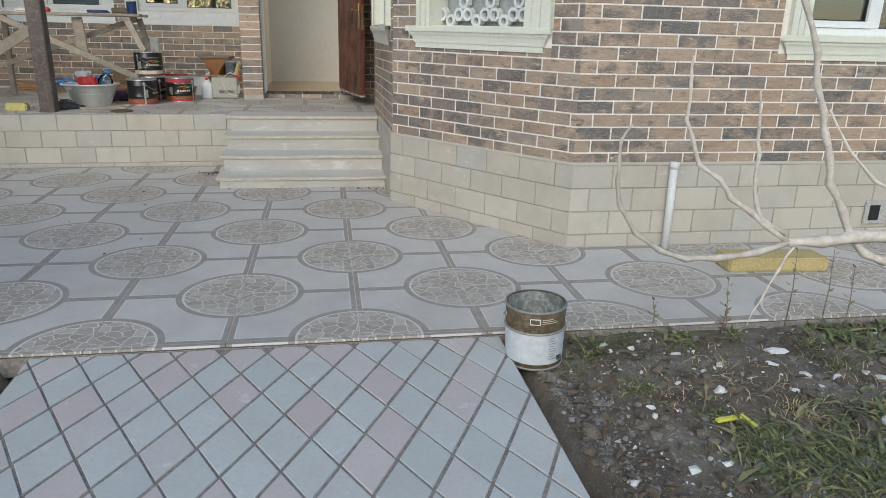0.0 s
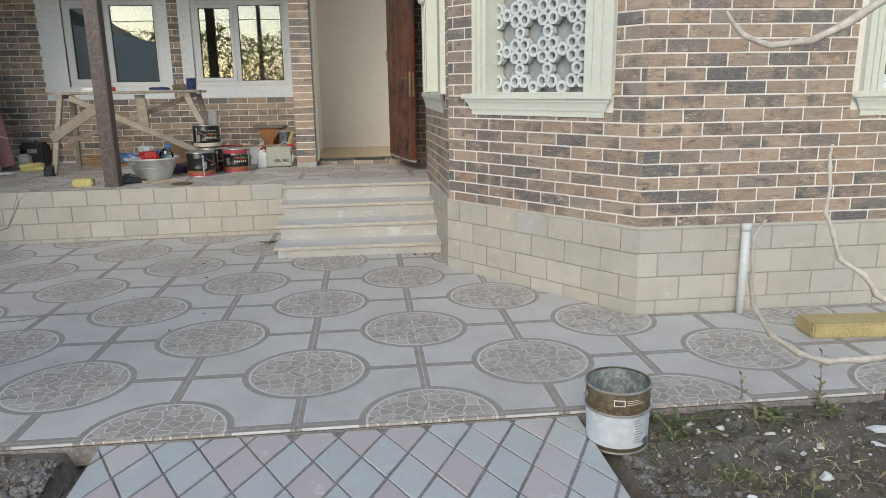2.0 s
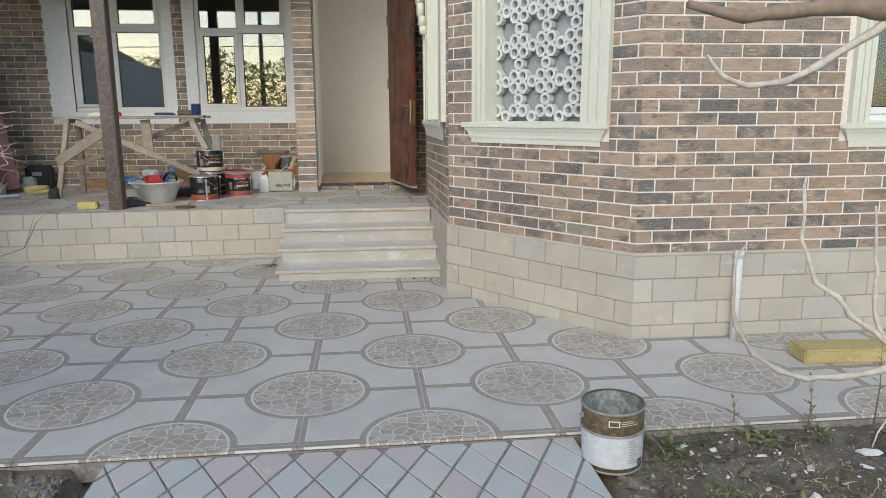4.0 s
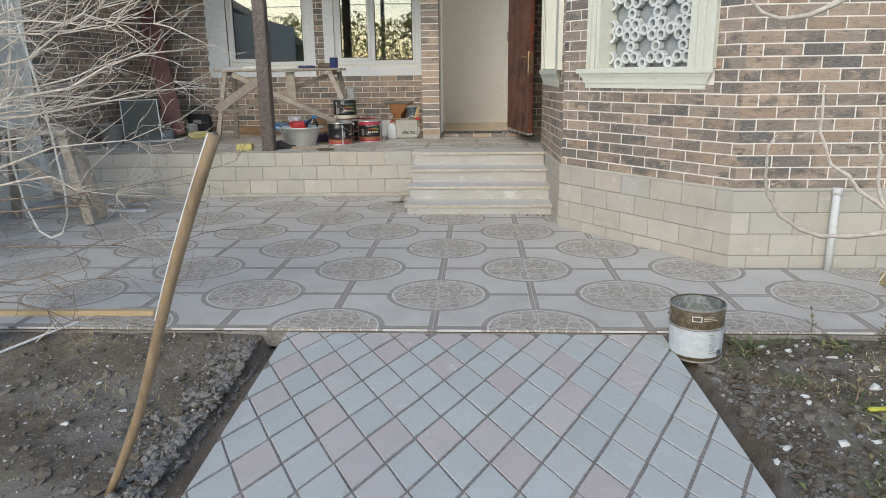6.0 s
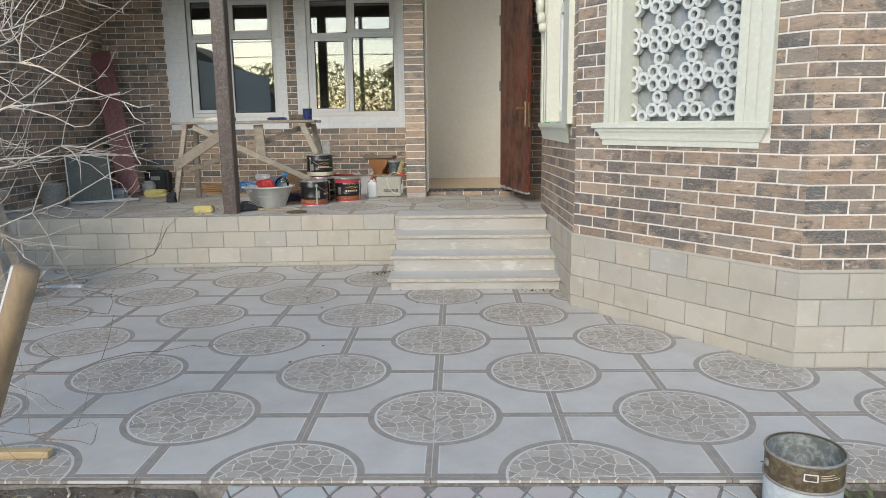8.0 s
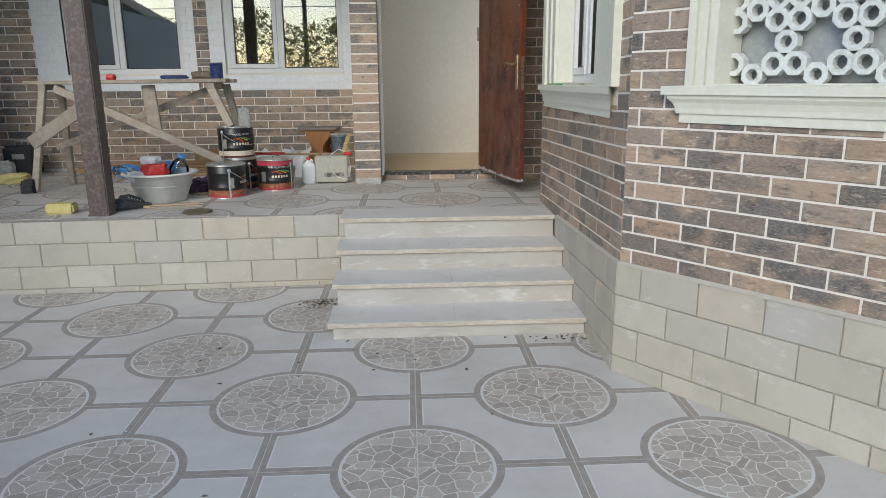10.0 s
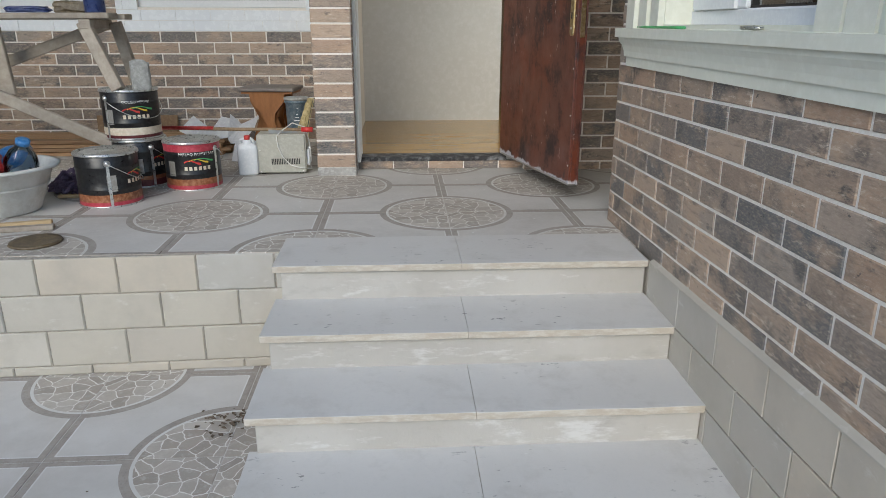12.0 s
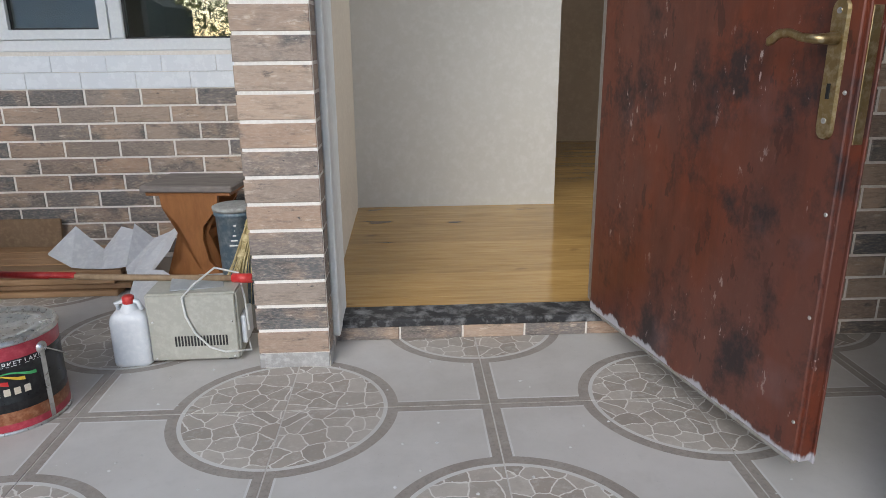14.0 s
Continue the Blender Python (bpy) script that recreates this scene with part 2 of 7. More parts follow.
def make_slab_mat():
    """Smooth sawn grey step stone, sparsely stained with dark drips and chalk."""
    m, nt, n, l, b = nodes_of("sawn_step_slab")
    p = world_pos(nt)
    cloud, fine = noise_node(nt, 1.7, 5, 0.6, vec=p), noise_node(nt, 60, 4, 0.65, vec=p)
    c = mix_node(nt, range_node(nt, cloud, 0.3, 0.7), (0.575, 0.56, 0.535), (0.64, 0.625, 0.60))
    c = mix_node(nt, range_node(nt, fine, 0.5, 0.8, 0, 0.25), c, (0.50, 0.495, 0.48))
    patch = range_node(nt, noise_node(nt, 2.6, 3, 0.5, vec=p), 0.50, 0.62)
    drip = range_node(nt, noise_node(nt, 26, 3, 0.6, (1, 1.8, 1), vec=p), 0.645, 0.70)
    grime = range_node(nt, noise_node(nt, 5.5, 6, 0.72, vec=p), 0.52, 0.70, 0, 0.4)
    c = mix_node(nt, grime, c, (0.44, 0.42, 0.385))
    c = mix_node(nt, math_node(nt, "MULTIPLY", math_node(nt, "MULTIPLY", patch, drip), 0.9), c, (0.17, 0.17, 0.165))
    chalk = range_node(nt, noise_node(nt, 9, 5, 0.7, (0.6, 1.6, 1), vec=p), 0.69, 0.74, 0, 0.7)
    c = mix_node(nt, chalk, c, (0.75, 0.75, 0.74))
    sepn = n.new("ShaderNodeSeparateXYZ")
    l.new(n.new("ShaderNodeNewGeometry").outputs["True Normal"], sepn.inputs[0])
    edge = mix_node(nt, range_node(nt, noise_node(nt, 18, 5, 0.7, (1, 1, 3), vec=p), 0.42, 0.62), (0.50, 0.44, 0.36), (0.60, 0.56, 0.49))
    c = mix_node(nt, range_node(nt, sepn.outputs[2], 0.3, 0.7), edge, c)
    l.new(c, b.inputs["Base Color"])
    l.new(range_node(nt, cloud, 0.3, 0.7, 0.42, 0.6), b.inputs["Roughness"])
    l.new(bump_node(nt, fine, 0.08, 0.002), b.inputs["Normal"])
    return m


def make_block_mat():
    """Sawn sandstone: most blocks cream, some grey or bluish, smeared thinly with pale cement."""
    m, nt, n, l, b = nodes_of("sawn_sandstone_block")
    p = world_pos(nt)
    r = n.new("ShaderNodeObjectInfo").outputs["Random"]
    tone = ramp_node(nt, r, [(0, (0.51, 0.47, 0.395)), (0.25, (0.45, 0.42, 0.36)), (0.45, (0.54, 0.505, 0.44)), (0.62, (0.47, 0.43, 0.365)), (0.78, (0.455, 0.44, 0.405)), (0.9, (0.52, 0.46, 0.375)), (1, (0.49, 0.455, 0.39))])
    f1, f2 = noise_node(nt, 4.2, 5, 0.62, vec=p), noise_node(nt, 55, 5, 0.7, vec=p)
    c = mix_node(nt, range_node(nt, f1, 0.46, 0.70, 0, 0.6), tone, (0.39, 0.355, 0.30))
    c = mix_node(nt, range_node(nt, noise_node(nt, 6.5, 6, 0.7, (1, 1, 2), vec=p), 0.6, 0.72, 0, 0.55), c, (0.66, 0.65, 0.61))
    c = mix_node(nt, range_node(nt, f2, 0.55, 0.8, 0, 0.35), c, (0.42, 0.385, 0.33))
    l.new(c, b.inputs["Base Color"])
    b.inputs["Roughness"].default_value = 0.8
    l.new(bump_node(nt, f2, 0.2, 0.003), b.inputs["Normal"])
    return m


def make_soil_mat():
    """Trodden garden soil: brown clods, damp dark patches, ashy cement dust and fine pale grit."""
    m, nt, n, l, b = nodes_of("garden_soil")
    p = world_pos(nt)
    f1, f2, f3 = noise_node(nt, 3.2, 6, 0.65, vec=p), noise_node(nt, 90, 5, 0.7, vec=p), noise_node(nt, 24, 5, 0.7, vec=p)
    c = mix_node(nt, range_node(nt, f1, 0.36, 0.62), (0.098, 0.078, 0.058), (0.185, 0.150, 0.112))
    c = mix_node(nt, range_node(nt, noise_node(nt, 1.9, 7, 0.72, vec=p), 0.50, 0.62, 0, 0.6), c, (0.29, 0.27, 0.24))
    c = mix_node(nt, range_node(nt, noise_node(nt, 4.4, 5, 0.7, vec=p), 0.58, 0.68, 0, 0.55), c, (0.14, 0.135, 0.07))
    c = mix_node(nt, range_node(nt, f3, 0.55, 0.7, 0, 0.6), c, (0.10, 0.082, 0.064))
    c = mix_node(nt, range_node(nt, f2, 0.56, 0.72, 0, 0.8), c, (0.38, 0.355, 0.32))
    l.new(c, b.inputs["Base Color"])
    b.inputs["Roughness"].default_value = 0.95
    l.new(bump_node(nt, math_node(nt, "ADD", f3, math_node(nt, "MULTIPLY", f2, 0.5)), 0.9, 0.012), b.inputs["Normal"])
    return m


def make_riser_mat():
    """Cream limestone with chalky white smears of tile cement and a grimy foot."""
    m, nt, n, l, b = nodes_of("chalky_step_riser")
    p = world_pos(nt)
    f1, f2 = noise_node(nt, 2.4, 5, 0.6, vec=p), noise_node(nt, 48, 5, 0.7, vec=p)
    c = mix_node(nt, range_node(nt, f1, 0.35, 0.65), (0.43, 0.405, 0.365), (0.50, 0.478, 0.44))
    c = mix_node(nt, range_node(nt, noise_node(nt, 5, 4, 0.6, (1, 1, 2.2), vec=p), 0.56, 0.7, 0, 0.6), c, (0.36, 0.335, 0.30))
    smear = range_node(nt, noise_node(nt, 6, 6, 0.7, (0.7, 1, 2.6), vec=p), 0.54, 0.66, 0, 0.65)
    c = mix_node(nt, smear, c, (0.68, 0.67, 0.65))
    c = mix_node(nt, range_node(nt, f2, 0.6, 0.8, 0, 0.5), c, (0.36, 0.335, 0.30))
    l.new(c, b.inputs["Base Color"])
    b.inputs["Roughness"].default_value = 0.85
    l.new(bump_node(nt, math_node(nt, "ADD", f2, math_node(nt, "MULTIPLY", smear, 0.6)), 0.35, 0.004), b.inputs["Normal"])
    return m


def make_weed_mat():
    """Weeds: each blade its own green, some of them yellowed."""
    m, nt, n, l, b = nodes_of("weed_leaf")
    r = n.new("ShaderNodeNewGeometry").outputs["Random Per Island"]
    c = ramp_node(nt, r, [(0, (0.075, 0.10, 0.045)), (0.35, (0.12, 0.15, 0.06)), (0.65, (0.15, 0.175, 0.075)), (0.85, (0.24, 0.24, 0.10)), (1, (0.34, 0.29, 0.15))])
    c = mix_node(nt, range_node(nt, noise_node(nt, 60, 3, vec=world_pos(nt)), 0.45, 0.7, 0, 0.4), c, (0.2, 0.21, 0.12))
    l.new(c, b.inputs["Base Color"])
    b.inputs["Roughness"].default_value = 0.6
    return m


M = {
    "brick": make_brick_mat(),
    "tile": make_floor_tile_mat(),
    "paver": make_path_mat(),
    "glass": make_glass("window_glass"),
    "mortar": stained("pale_grout", (0.84, 0.79, 0.72), (0.70, 0.65, 0.59), (0.88, 0.845, 0.79), 0.9, 3, 80, 0.2),
    "grout": stained("floor_grout", (0.66, 0.64, 0.60), (0.50, 0.48, 0.45), (0.74, 0.72, 0.69), 0.9, 3, 80, 0.2),
    "bed": stained("paver_bed", (0.27, 0.243, 0.222), (0.17, 0.152, 0.14), (0.40, 0.375, 0.35), 0.95, 5, 60, 0.5),
    "stone": make_block_mat(),
    "stonedark": stained("sandstone_joint", (0.40, 0.365, 0.31), (0.27, 0.245, 0.205), (0.54, 0.51, 0.46), 0.9, 3, 60, 0.3),
    "slab": make_slab_mat(),
    "riser": make_riser_mat(),
    "cement": stained("rough_cement", (0.42, 0.41, 0.39), (0.31, 0.30, 0.285), (0.55, 0.54, 0.52), 0.9, 4, 50, 0.5),
    "cream": stained("cream_plaster_trim", (0.71, 0.71, 0.61), (0.66, 0.66, 0.565), (0.75, 0.75, 0.66), 0.55, 1.6, 30, 0.08),
    "pvc": stained("white_window_plastic", (0.78, 0.79, 0.80), (0.72, 0.73, 0.74), (0.82, 0.83, 0.83), 0.35, 2, 60, 0.02),
    "whitetile": stained("white_wall_tile", (0.84, 0.86, 0.88), (0.81, 0.83, 0.86), (0.83, 0.85, 0.87), 0.25, 2, 30, 0.04),
    "plaster": stained("interior_plaster", (0.56, 0.54, 0.49), (0.53, 0.51, 0.46), (0.60, 0.58, 0.54), 0.8, 2, 26, 0.3),
    "beige": stained("beige_plaster", (0.55, 0.48, 0.38), (0.49, 0.42, 0.33), (0.60, 0.53, 0.43), 0.85, 2, 40, 0.25),
    # darker than the hall plaster: the far wall's shade is in this colour
    "hallbrown": stained("hall_far_wall_shaded", (0.34, 0.25, 0.165), (0.29, 0.21, 0.135), (0.38, 0.285, 0.19), 0.75, 2, 26, 0.2),
    # plain closing walls out of view, darkened to stand in for dim interiors
    "dim": stained("dim_room_wall", (0.32, 0.29, 0.25), (0.28, 0.25, 0.21), (0.36, 0.33, 0.29), 0.8, 2, 26, 0.2),
    "soil": make_soil_mat(),
    "roof": stained("soffit_board", (0.30, 0.24, 0.19), (0.24, 0.19, 0.15), (0.36, 0.3, 0.24), 0.7, 2, 30, 0.2),
    "parquet": make_wood("varnished_pine_floor", (0.46, 0.29, 0.10), (0.33, 0.19, 0.055), 0.12, (1, 9, 9), 0.04, 0.12, 4.0, knots=True),
    "metalbrown": stained("brown_painted_steel", (0.105, 0.078, 0.068), (0.075, 0.054, 0.048), (0.19, 0.155, 0.14), 0.5, 3, 40, 0.15),
    "greyframe": stained("galvanised_frame", (0.34, 0.32, 0.29), (0.24, 0.22, 0.19), (0.45, 0.44, 0.42), 0.55, 4, 30, 0.2, metal=0.3),
}


def make_leaf(name, light, dark):
    m, nt, n, l, b = nodes_of(name)
    f = noise_node(nt, 1.4, 4, 0.6, vec=world_pos(nt))
    c = mix_node(nt, range_node(nt, f, 0.35, 0.65), dark, light)
    l.new(c, b.inputs["Base Color"])
    tr, mx = n.new("ShaderNodeBsdfTranslucent"), n.new("ShaderNodeMixShader")
    l.new(c, tr.inputs[0])
    mx.inputs[0].default_value = 0.6
    l.new(b.outputs[0], mx.inputs[1])
    l.new(tr.outputs[0], mx.inputs[2])
    l.new(mx.outputs[0], n["Material Output"].inputs[0])
    return m


def make_door_paint():
    """Red-brown door paint: brushed on unevenly, smudged black, scuffed pale, scraped to white along the foot."""
    m, nt, n, l, b = nodes_of("worn_red_brown_door_paint")
    p = n.new("ShaderNodeTexCoord").outputs["Object"]
    sep = n.new("ShaderNodeSeparateXYZ")
    l.new(p, sep.inputs[0])
    drag = noise_node(nt, 5, 7, 0.66, (1.6, 1, 0.4), vec=p)
    film = noise_node(nt, 2.2, 4, 0.6, (1, 1, 0.6), vec=p)
    smudge = noise_node(nt, 4.2, 7, 0.72, (1, 1, 0.8), vec=p)
    tear = noise_node(nt, 15, 4, 0.6, (1.3, 1, 0.5), vec=p)
    fine = noise_node(nt, 42, 5, 0.72, (1, 1, 0.7), vec=p)
    scuff = noise_node(nt, 21, 5, 0.72, (1.6, 1, 0.55), vec=p)
    zone = noise_node(nt, 3.0, 3, 0.5, vec=p)
    c = mix_node(nt, range_node(nt, drag, 0.38, 0.62), (0.165, 0.038, 0.015), (0.085, 0.022, 0.012))
    c = mix_node(nt, range_node(nt, film, 0.42, 0.6, 0, 0.75), c, (0.112, 0.046, 0.034))
    c = mix_node(nt, range_node(nt, smudge, 0.52, 0.63, 0, 0.9), c, (0.022, 0.017, 0.018))
    c = mix_node(nt, range_node(nt, tear, 0.635, 0.655, 0, 0.8), c, (0.05, 0.016, 0.012))
    c = mix_node(nt, range_node(nt, fine, 0.54, 0.8, 0, 0.3), c, (0.22, 0.095, 0.06))
    c = mix_node(nt, math_node(nt, "MULTIPLY", range_node(nt, scuff, 0.635, 0.67), range_node(nt, zone, 0.45, 0.6, 0, 0.8)), c, (0.50, 0.42, 0.38))
    c = mix_node(nt, range_node(nt, noise_node(nt, 3.6, 4, 0.6, vec=p), 0.6, 0.75, 0, 0.2), c, (0.24, 0.17, 0.18))
    foot = math_node(nt, "SUBTRACT", math_node(nt, "ADD", 0.004, math_node(nt, "MULTIPLY", range_node(nt, noise_node(nt, 9, 5, 0.65, (1, 1, 0.3), vec=p), 0.38, 0.7), 0.036)), sep.outputs[2])
    c = mix_node(nt, range_node(nt, foot, 0.0, 0.008, 0, 0.9), c, (0.47, 0.46, 0.49))
    l.new(c, b.inputs["Base Color"])
    l.new(range_node(nt, smudge, 0.4, 0.65, 0.3, 0.55), b.inputs["Roughness"])
    l.new(bump_node(nt, math_node(nt, "ADD", drag, math_node(nt, "MULTIPLY", tear, 0.5)), 0.14, 0.004), b.inputs["Normal"])
    return m


M.update({
    "steel_rust": make_door_paint(),
    "brass": stained("tarnished_brass", (0.40, 0.30, 0.14), (0.25, 0.18, 0.08), (0.55, 0.46, 0.3), 0.35, 9, 60, 0.1, metal=0.85),
    "chrome": stained("bright_tinplate", (0.62, 0.62, 0.60), (0.45, 0.45, 0.43), (0.75, 0.75, 0.73), 0.3, 12, 60, 0.08, metal=0.8),
    "black": stained("black_printed_tin", (0.012, 0.012, 0.014), (0.008, 0.008, 0.009), (0.03, 0.03, 0.03), 0.32, 4, 60, 0.02),
    "pink": stained("crimson_printed_tin", (0.45, 0.045, 0.07), (0.33, 0.03, 0.05), (0.55, 0.1, 0.12), 0.35, 6, 50, 0.03),
    "orange": stained("copper_brown_print", (0.30, 0.105, 0.04), (0.16, 0.05, 0.02), (0.46, 0.24, 0.13), 0.35, 12, 50, 0.03),
    "creamprint": stained("cream_print", (0.72, 0.65, 0.52), (0.6, 0.5, 0.38), (0.8, 0.74, 0.62), 0.4, 9, 50, 0.03),
    "maroon": stained("maroon_print", (0.11, 0.02, 0.022), (0.08, 0.012, 0.015), (0.16, 0.04, 0.04), 0.35, 6, 50, 0.03),
    "whiteprint": stained("white_print", (0.75, 0.75, 0.73), (0.7, 0.7, 0.68), (0.8, 0.8, 0.78), 0.4, 6, 50, 0.0),
    "red": stained("red_print", (0.55, 0.03, 0.03), (0.42, 0.02, 0.02), (0.65, 0.08, 0.06), 0.4, 6, 50, 0.0),
    "yellow": stained("yellow_print", (0.75, 0.5, 0.04), (0.65, 0.42, 0.03), (0.8, 0.6, 0.1), 0.4, 6, 50, 0.0),
    "green": stained("green_print", (0.08, 0.4, 0.12), (0.06, 0.3, 0.1), (0.12, 0.5, 0.2), 0.4, 6, 50, 0.0),
    "blue": stained("blue_plastic", (0.06, 0.22, 0.5), (0.05, 0.16, 0.4), (0.12, 0.32, 0.6), 0.3, 6, 50, 0.0),
    "darkblue": stained("dark_blue_tin", (0.03, 0.05, 0.16), (0.02, 0.03, 0.1), (0.06, 0.09, 0.22), 0.3, 6, 50, 0.02),
    "basin": stained("dirty_white_plastic", (0.80, 0.80, 0.77), (0.58, 0.56, 0.51), (0.76, 0.76, 0.73), 0.6, 7, 40, 0.15),
    "jug": stained("white_polyethylene", (0.72, 0.74, 0.76), (0.66, 0.68, 0.7), (0.78, 0.79, 0.8), 0.4, 3, 60, 0.02),
    "casegrey": stained("beige_grey_steel_case", (0.42, 0.41, 0.35), (0.36, 0.35, 0.30), (0.48, 0.47, 0.41), 0.45, 2, 50, 0.03),
    "oldwood": make_wood("weathered_board", (0.45, 0.395, 0.325), (0.30, 0.25, 0.20), 0.8, (6, 6, 6), 0.35, 0.18),
    "stoolwood": make_wood("orange_brown_stained_wood", (0.36, 0.15, 0.045), (0.22, 0.085, 0.025), 0.45, (8, 8, 2), 0.2, 0.05),
    "greywood": make_wood("grey_splashed_board", (0.27, 0.235, 0.21), (0.17, 0.145, 0.13), 0.8, (3, 10, 10), 0.3, 0.1),
    "pinewood": make_wood("fresh_pine_timber", (0.60, 0.46, 0.27), (0.48, 0.34, 0.18), 0.65, (2, 14, 14), 0.2, 0.1),
    "plankwood": make_wood("orange_brown_plank", (0.46, 0.29, 0.155), (0.32, 0.18, 0.085), 0.5, (2, 14, 14), 0.2, 0.25),
    "stakewood": make_wood("peeled_stake_wood", (0.40, 0.285, 0.17), (0.23, 0.155, 0.09), 0.7, (10, 10, 2), 0.4, 0.05),
    "twig": make_wood("pale_bare_twig", (0.78, 0.72, 0.64), (0.52, 0.44, 0.36), 0.7, (14, 14, 14), 0.3, 0.15),
    "twigdark": make_wood("grey_brown_twig", (0.33, 0.25, 0.19), (0.2, 0.15, 0.11), 0.8, (14, 14, 14), 0.3, 0.15),
    "foam": stained("yellow_foam_block", (0.50, 0.40, 0.19), (0.40, 0.31, 0.13), (0.58, 0.48, 0.26), 0.9, 7, 70, 0.5),
    "spongemat": stained("pale_yellow_sponge", (0.64, 0.55, 0.22), (0.5, 0.42, 0.15), (0.72, 0.64, 0.34), 0.95, 12, 90, 0.6),
    "redboard": stained("maroon_painted_board", (0.20, 0.075, 0.072), (0.15, 0.055, 0.055), (0.26, 0.12, 0.11), 0.55, 3, 30, 0.1),
    "darkpanel": stained("dark_green_grey_panel", (0.10, 0.105, 0.085), (0.075, 0.08, 0.065), (0.14, 0.145, 0.12), 0.5, 2, 40, 0.1),
    "paper": stained("crumpled_white_paper", (0.70, 0.70, 0.71), (0.6, 0.6, 0.62), (0.77, 0.77, 0.77), 0.8, 4, 40, 0.1),
    "fabricdark": stained("black_worn_fabric", (0.03, 0.032, 0.035), (0.018, 0.02, 0.022), (0.07, 0.07, 0.07), 0.8, 8, 60, 0.4),
    "shoe": stained("dusty_dark_leather", (0.05, 0.048, 0.045), (0.03, 0.03, 0.03), (0.15, 0.14, 0.13), 0.6, 9, 60, 0.3),
    "purple": stained("purple_grey_string", (0.16, 0.11, 0.19), (0.1, 0.07, 0.12), (0.26, 0.2, 0.29), 0.8, 20, 90, 0.3),
    "bucketblue": stained("grey_blue_plastic_pail", (0.13, 0.19, 0.235), (0.09, 0.13, 0.17), (0.3, 0.33, 0.35), 0.5, 6, 40, 0.1),
    "straw": stained("dry_broom_straw", (0.52, 0.43, 0.22), (0.38, 0.3, 0.14), (0.62, 0.53, 0.32), 0.8, 12, 70, 0.3),
    "cable": stained("white_flex", (0.68, 0.68, 0.64), (0.55, 0.55, 0.52), (0.75, 0.75, 0.72), 0.5, 10, 60, 0.02),
    "greybucket": stained("cement_caked_bucket", (0.36, 0.36, 0.34), (0.26, 0.26, 0.245), (0.46, 0.46, 0.44), 0.85, 8, 50, 0.4),
    "tinlabel": stained("scuffed_white_bucket_label", (0.62, 0.65, 0.68), (0.5, 0.53, 0.56), (0.7, 0.73, 0.75), 0.5, 8, 40, 0.1),
    "bucketbrown": stained("scraped_olive_brown_tin", (0.13, 0.095, 0.05), (0.07, 0.05, 0.03), (0.24, 0.19, 0.12), 0.45, 9, 40, 0.15),
    "bucketin": stained("dried_paint_in_bucket", (0.20, 0.22, 0.205), (0.13, 0.14, 0.13), (0.4, 0.42, 0.4), 0.6, 10, 40, 0.3),
    "film": stained("grey_protective_film", (0.36, 0.38, 0.39), (0.30, 0.32, 0.33), (0.43, 0.45, 0.46), 0.45, 3.5, 30, 0.3),
    "gypsum": stained("grey_white_cast_grille", (0.66, 0.68, 0.67), (0.55, 0.57, 0.56), (0.74, 0.76, 0.75), 0.8, 9, 60, 0.3),
    "pipe": stained("white_drain_pipe", (0.68, 0.68, 0.67), (0.58, 0.58, 0.56), (0.75, 0.75, 0.74), 0.45, 6, 50, 0.05),
    "threshold": stained("chipped_black_threshold", (0.03, 0.03, 0.033), (0.015, 0.015, 0.016), (0.3, 0.3, 0.3), 0.6, 9, 20, 0.4),
    "pebble": stained("grey_rubble", (0.22, 0.205, 0.185), (0.12, 0.11, 0.10), (0.34, 0.33, 0.31), 0.9, 15, 80, 0.4),
    "whitechip": stained("white_plaster_chip", (0.72, 0.72, 0.70), (0.58, 0.57, 0.55), (0.8, 0.8, 0.78), 0.85, 15, 80, 0.3),
    "yellowplastic": stained("bright_yellow_plastic", (0.75, 0.72, 0.08), (0.6, 0.57, 0.05), (0.8, 0.78, 0.2), 0.5, 15, 80, 0.05),
    "leaf": make_weed_mat(),
    "dryleaf": stained("dry_leaf", (0.13, 0.095, 0.065), (0.08, 0.058, 0.042), (0.2, 0.15, 0.105), 0.8, 7, 60, 0.1),
    "hedge": make_leaf("yellow_green_hedge_leaf", (0.55, 0.50, 0.16), (0.26, 0.27, 0.08)),
    "tanwall": stained("tan_house_render", (0.62, 0.44, 0.25), (0.55, 0.38, 0.21), (0.68, 0.5, 0.3), 0.8, 0.6, 9, 0.1),
    "redroof": stained("rusty_red_roof", (0.36, 0.12, 0.07), (0.28, 0.09, 0.05), (0.44, 0.18, 0.11), 0.7, 1, 9, 0.2),
    "olive": stained("dark_olive_render", (0.16, 0.15, 0.11), (0.13, 0.12, 0.09), (0.2, 0.19, 0.14), 0.8, 0.6, 9, 0.1),
    "whitewash": stained("white_limewashed_wall", (0.74, 0.74, 0.70), (0.66, 0.66, 0.62), (0.8, 0.8, 0.77), 0.85, 1.5, 30, 0.2),
    "cardboard": stained("brown_cardboard", (0.26, 0.17, 0.10), (0.2, 0.125, 0.07), (0.32, 0.22, 0.13), 0.85, 4, 40, 0.1),
    "clear": make_glass("clear_bottle_plastic", (0.75, 0.86, 0.93), 1.3),
})


# The side wall climbs a little towards the garden.
RISE_SIDE = (0.0, 0.0195)


# ---- mesh helpers ----
def link(name, bm, mat, parent=None, label=""):
    me = bpy.data.meshes.new(name)
    bm.to_mesh(me)
    bm.free()
    me.materials.append(mat)
    ob = new(name, me)
    if parent is not None:
        ob.parent = parent
    if label:
        ob["label"] = label
    return ob


part = link


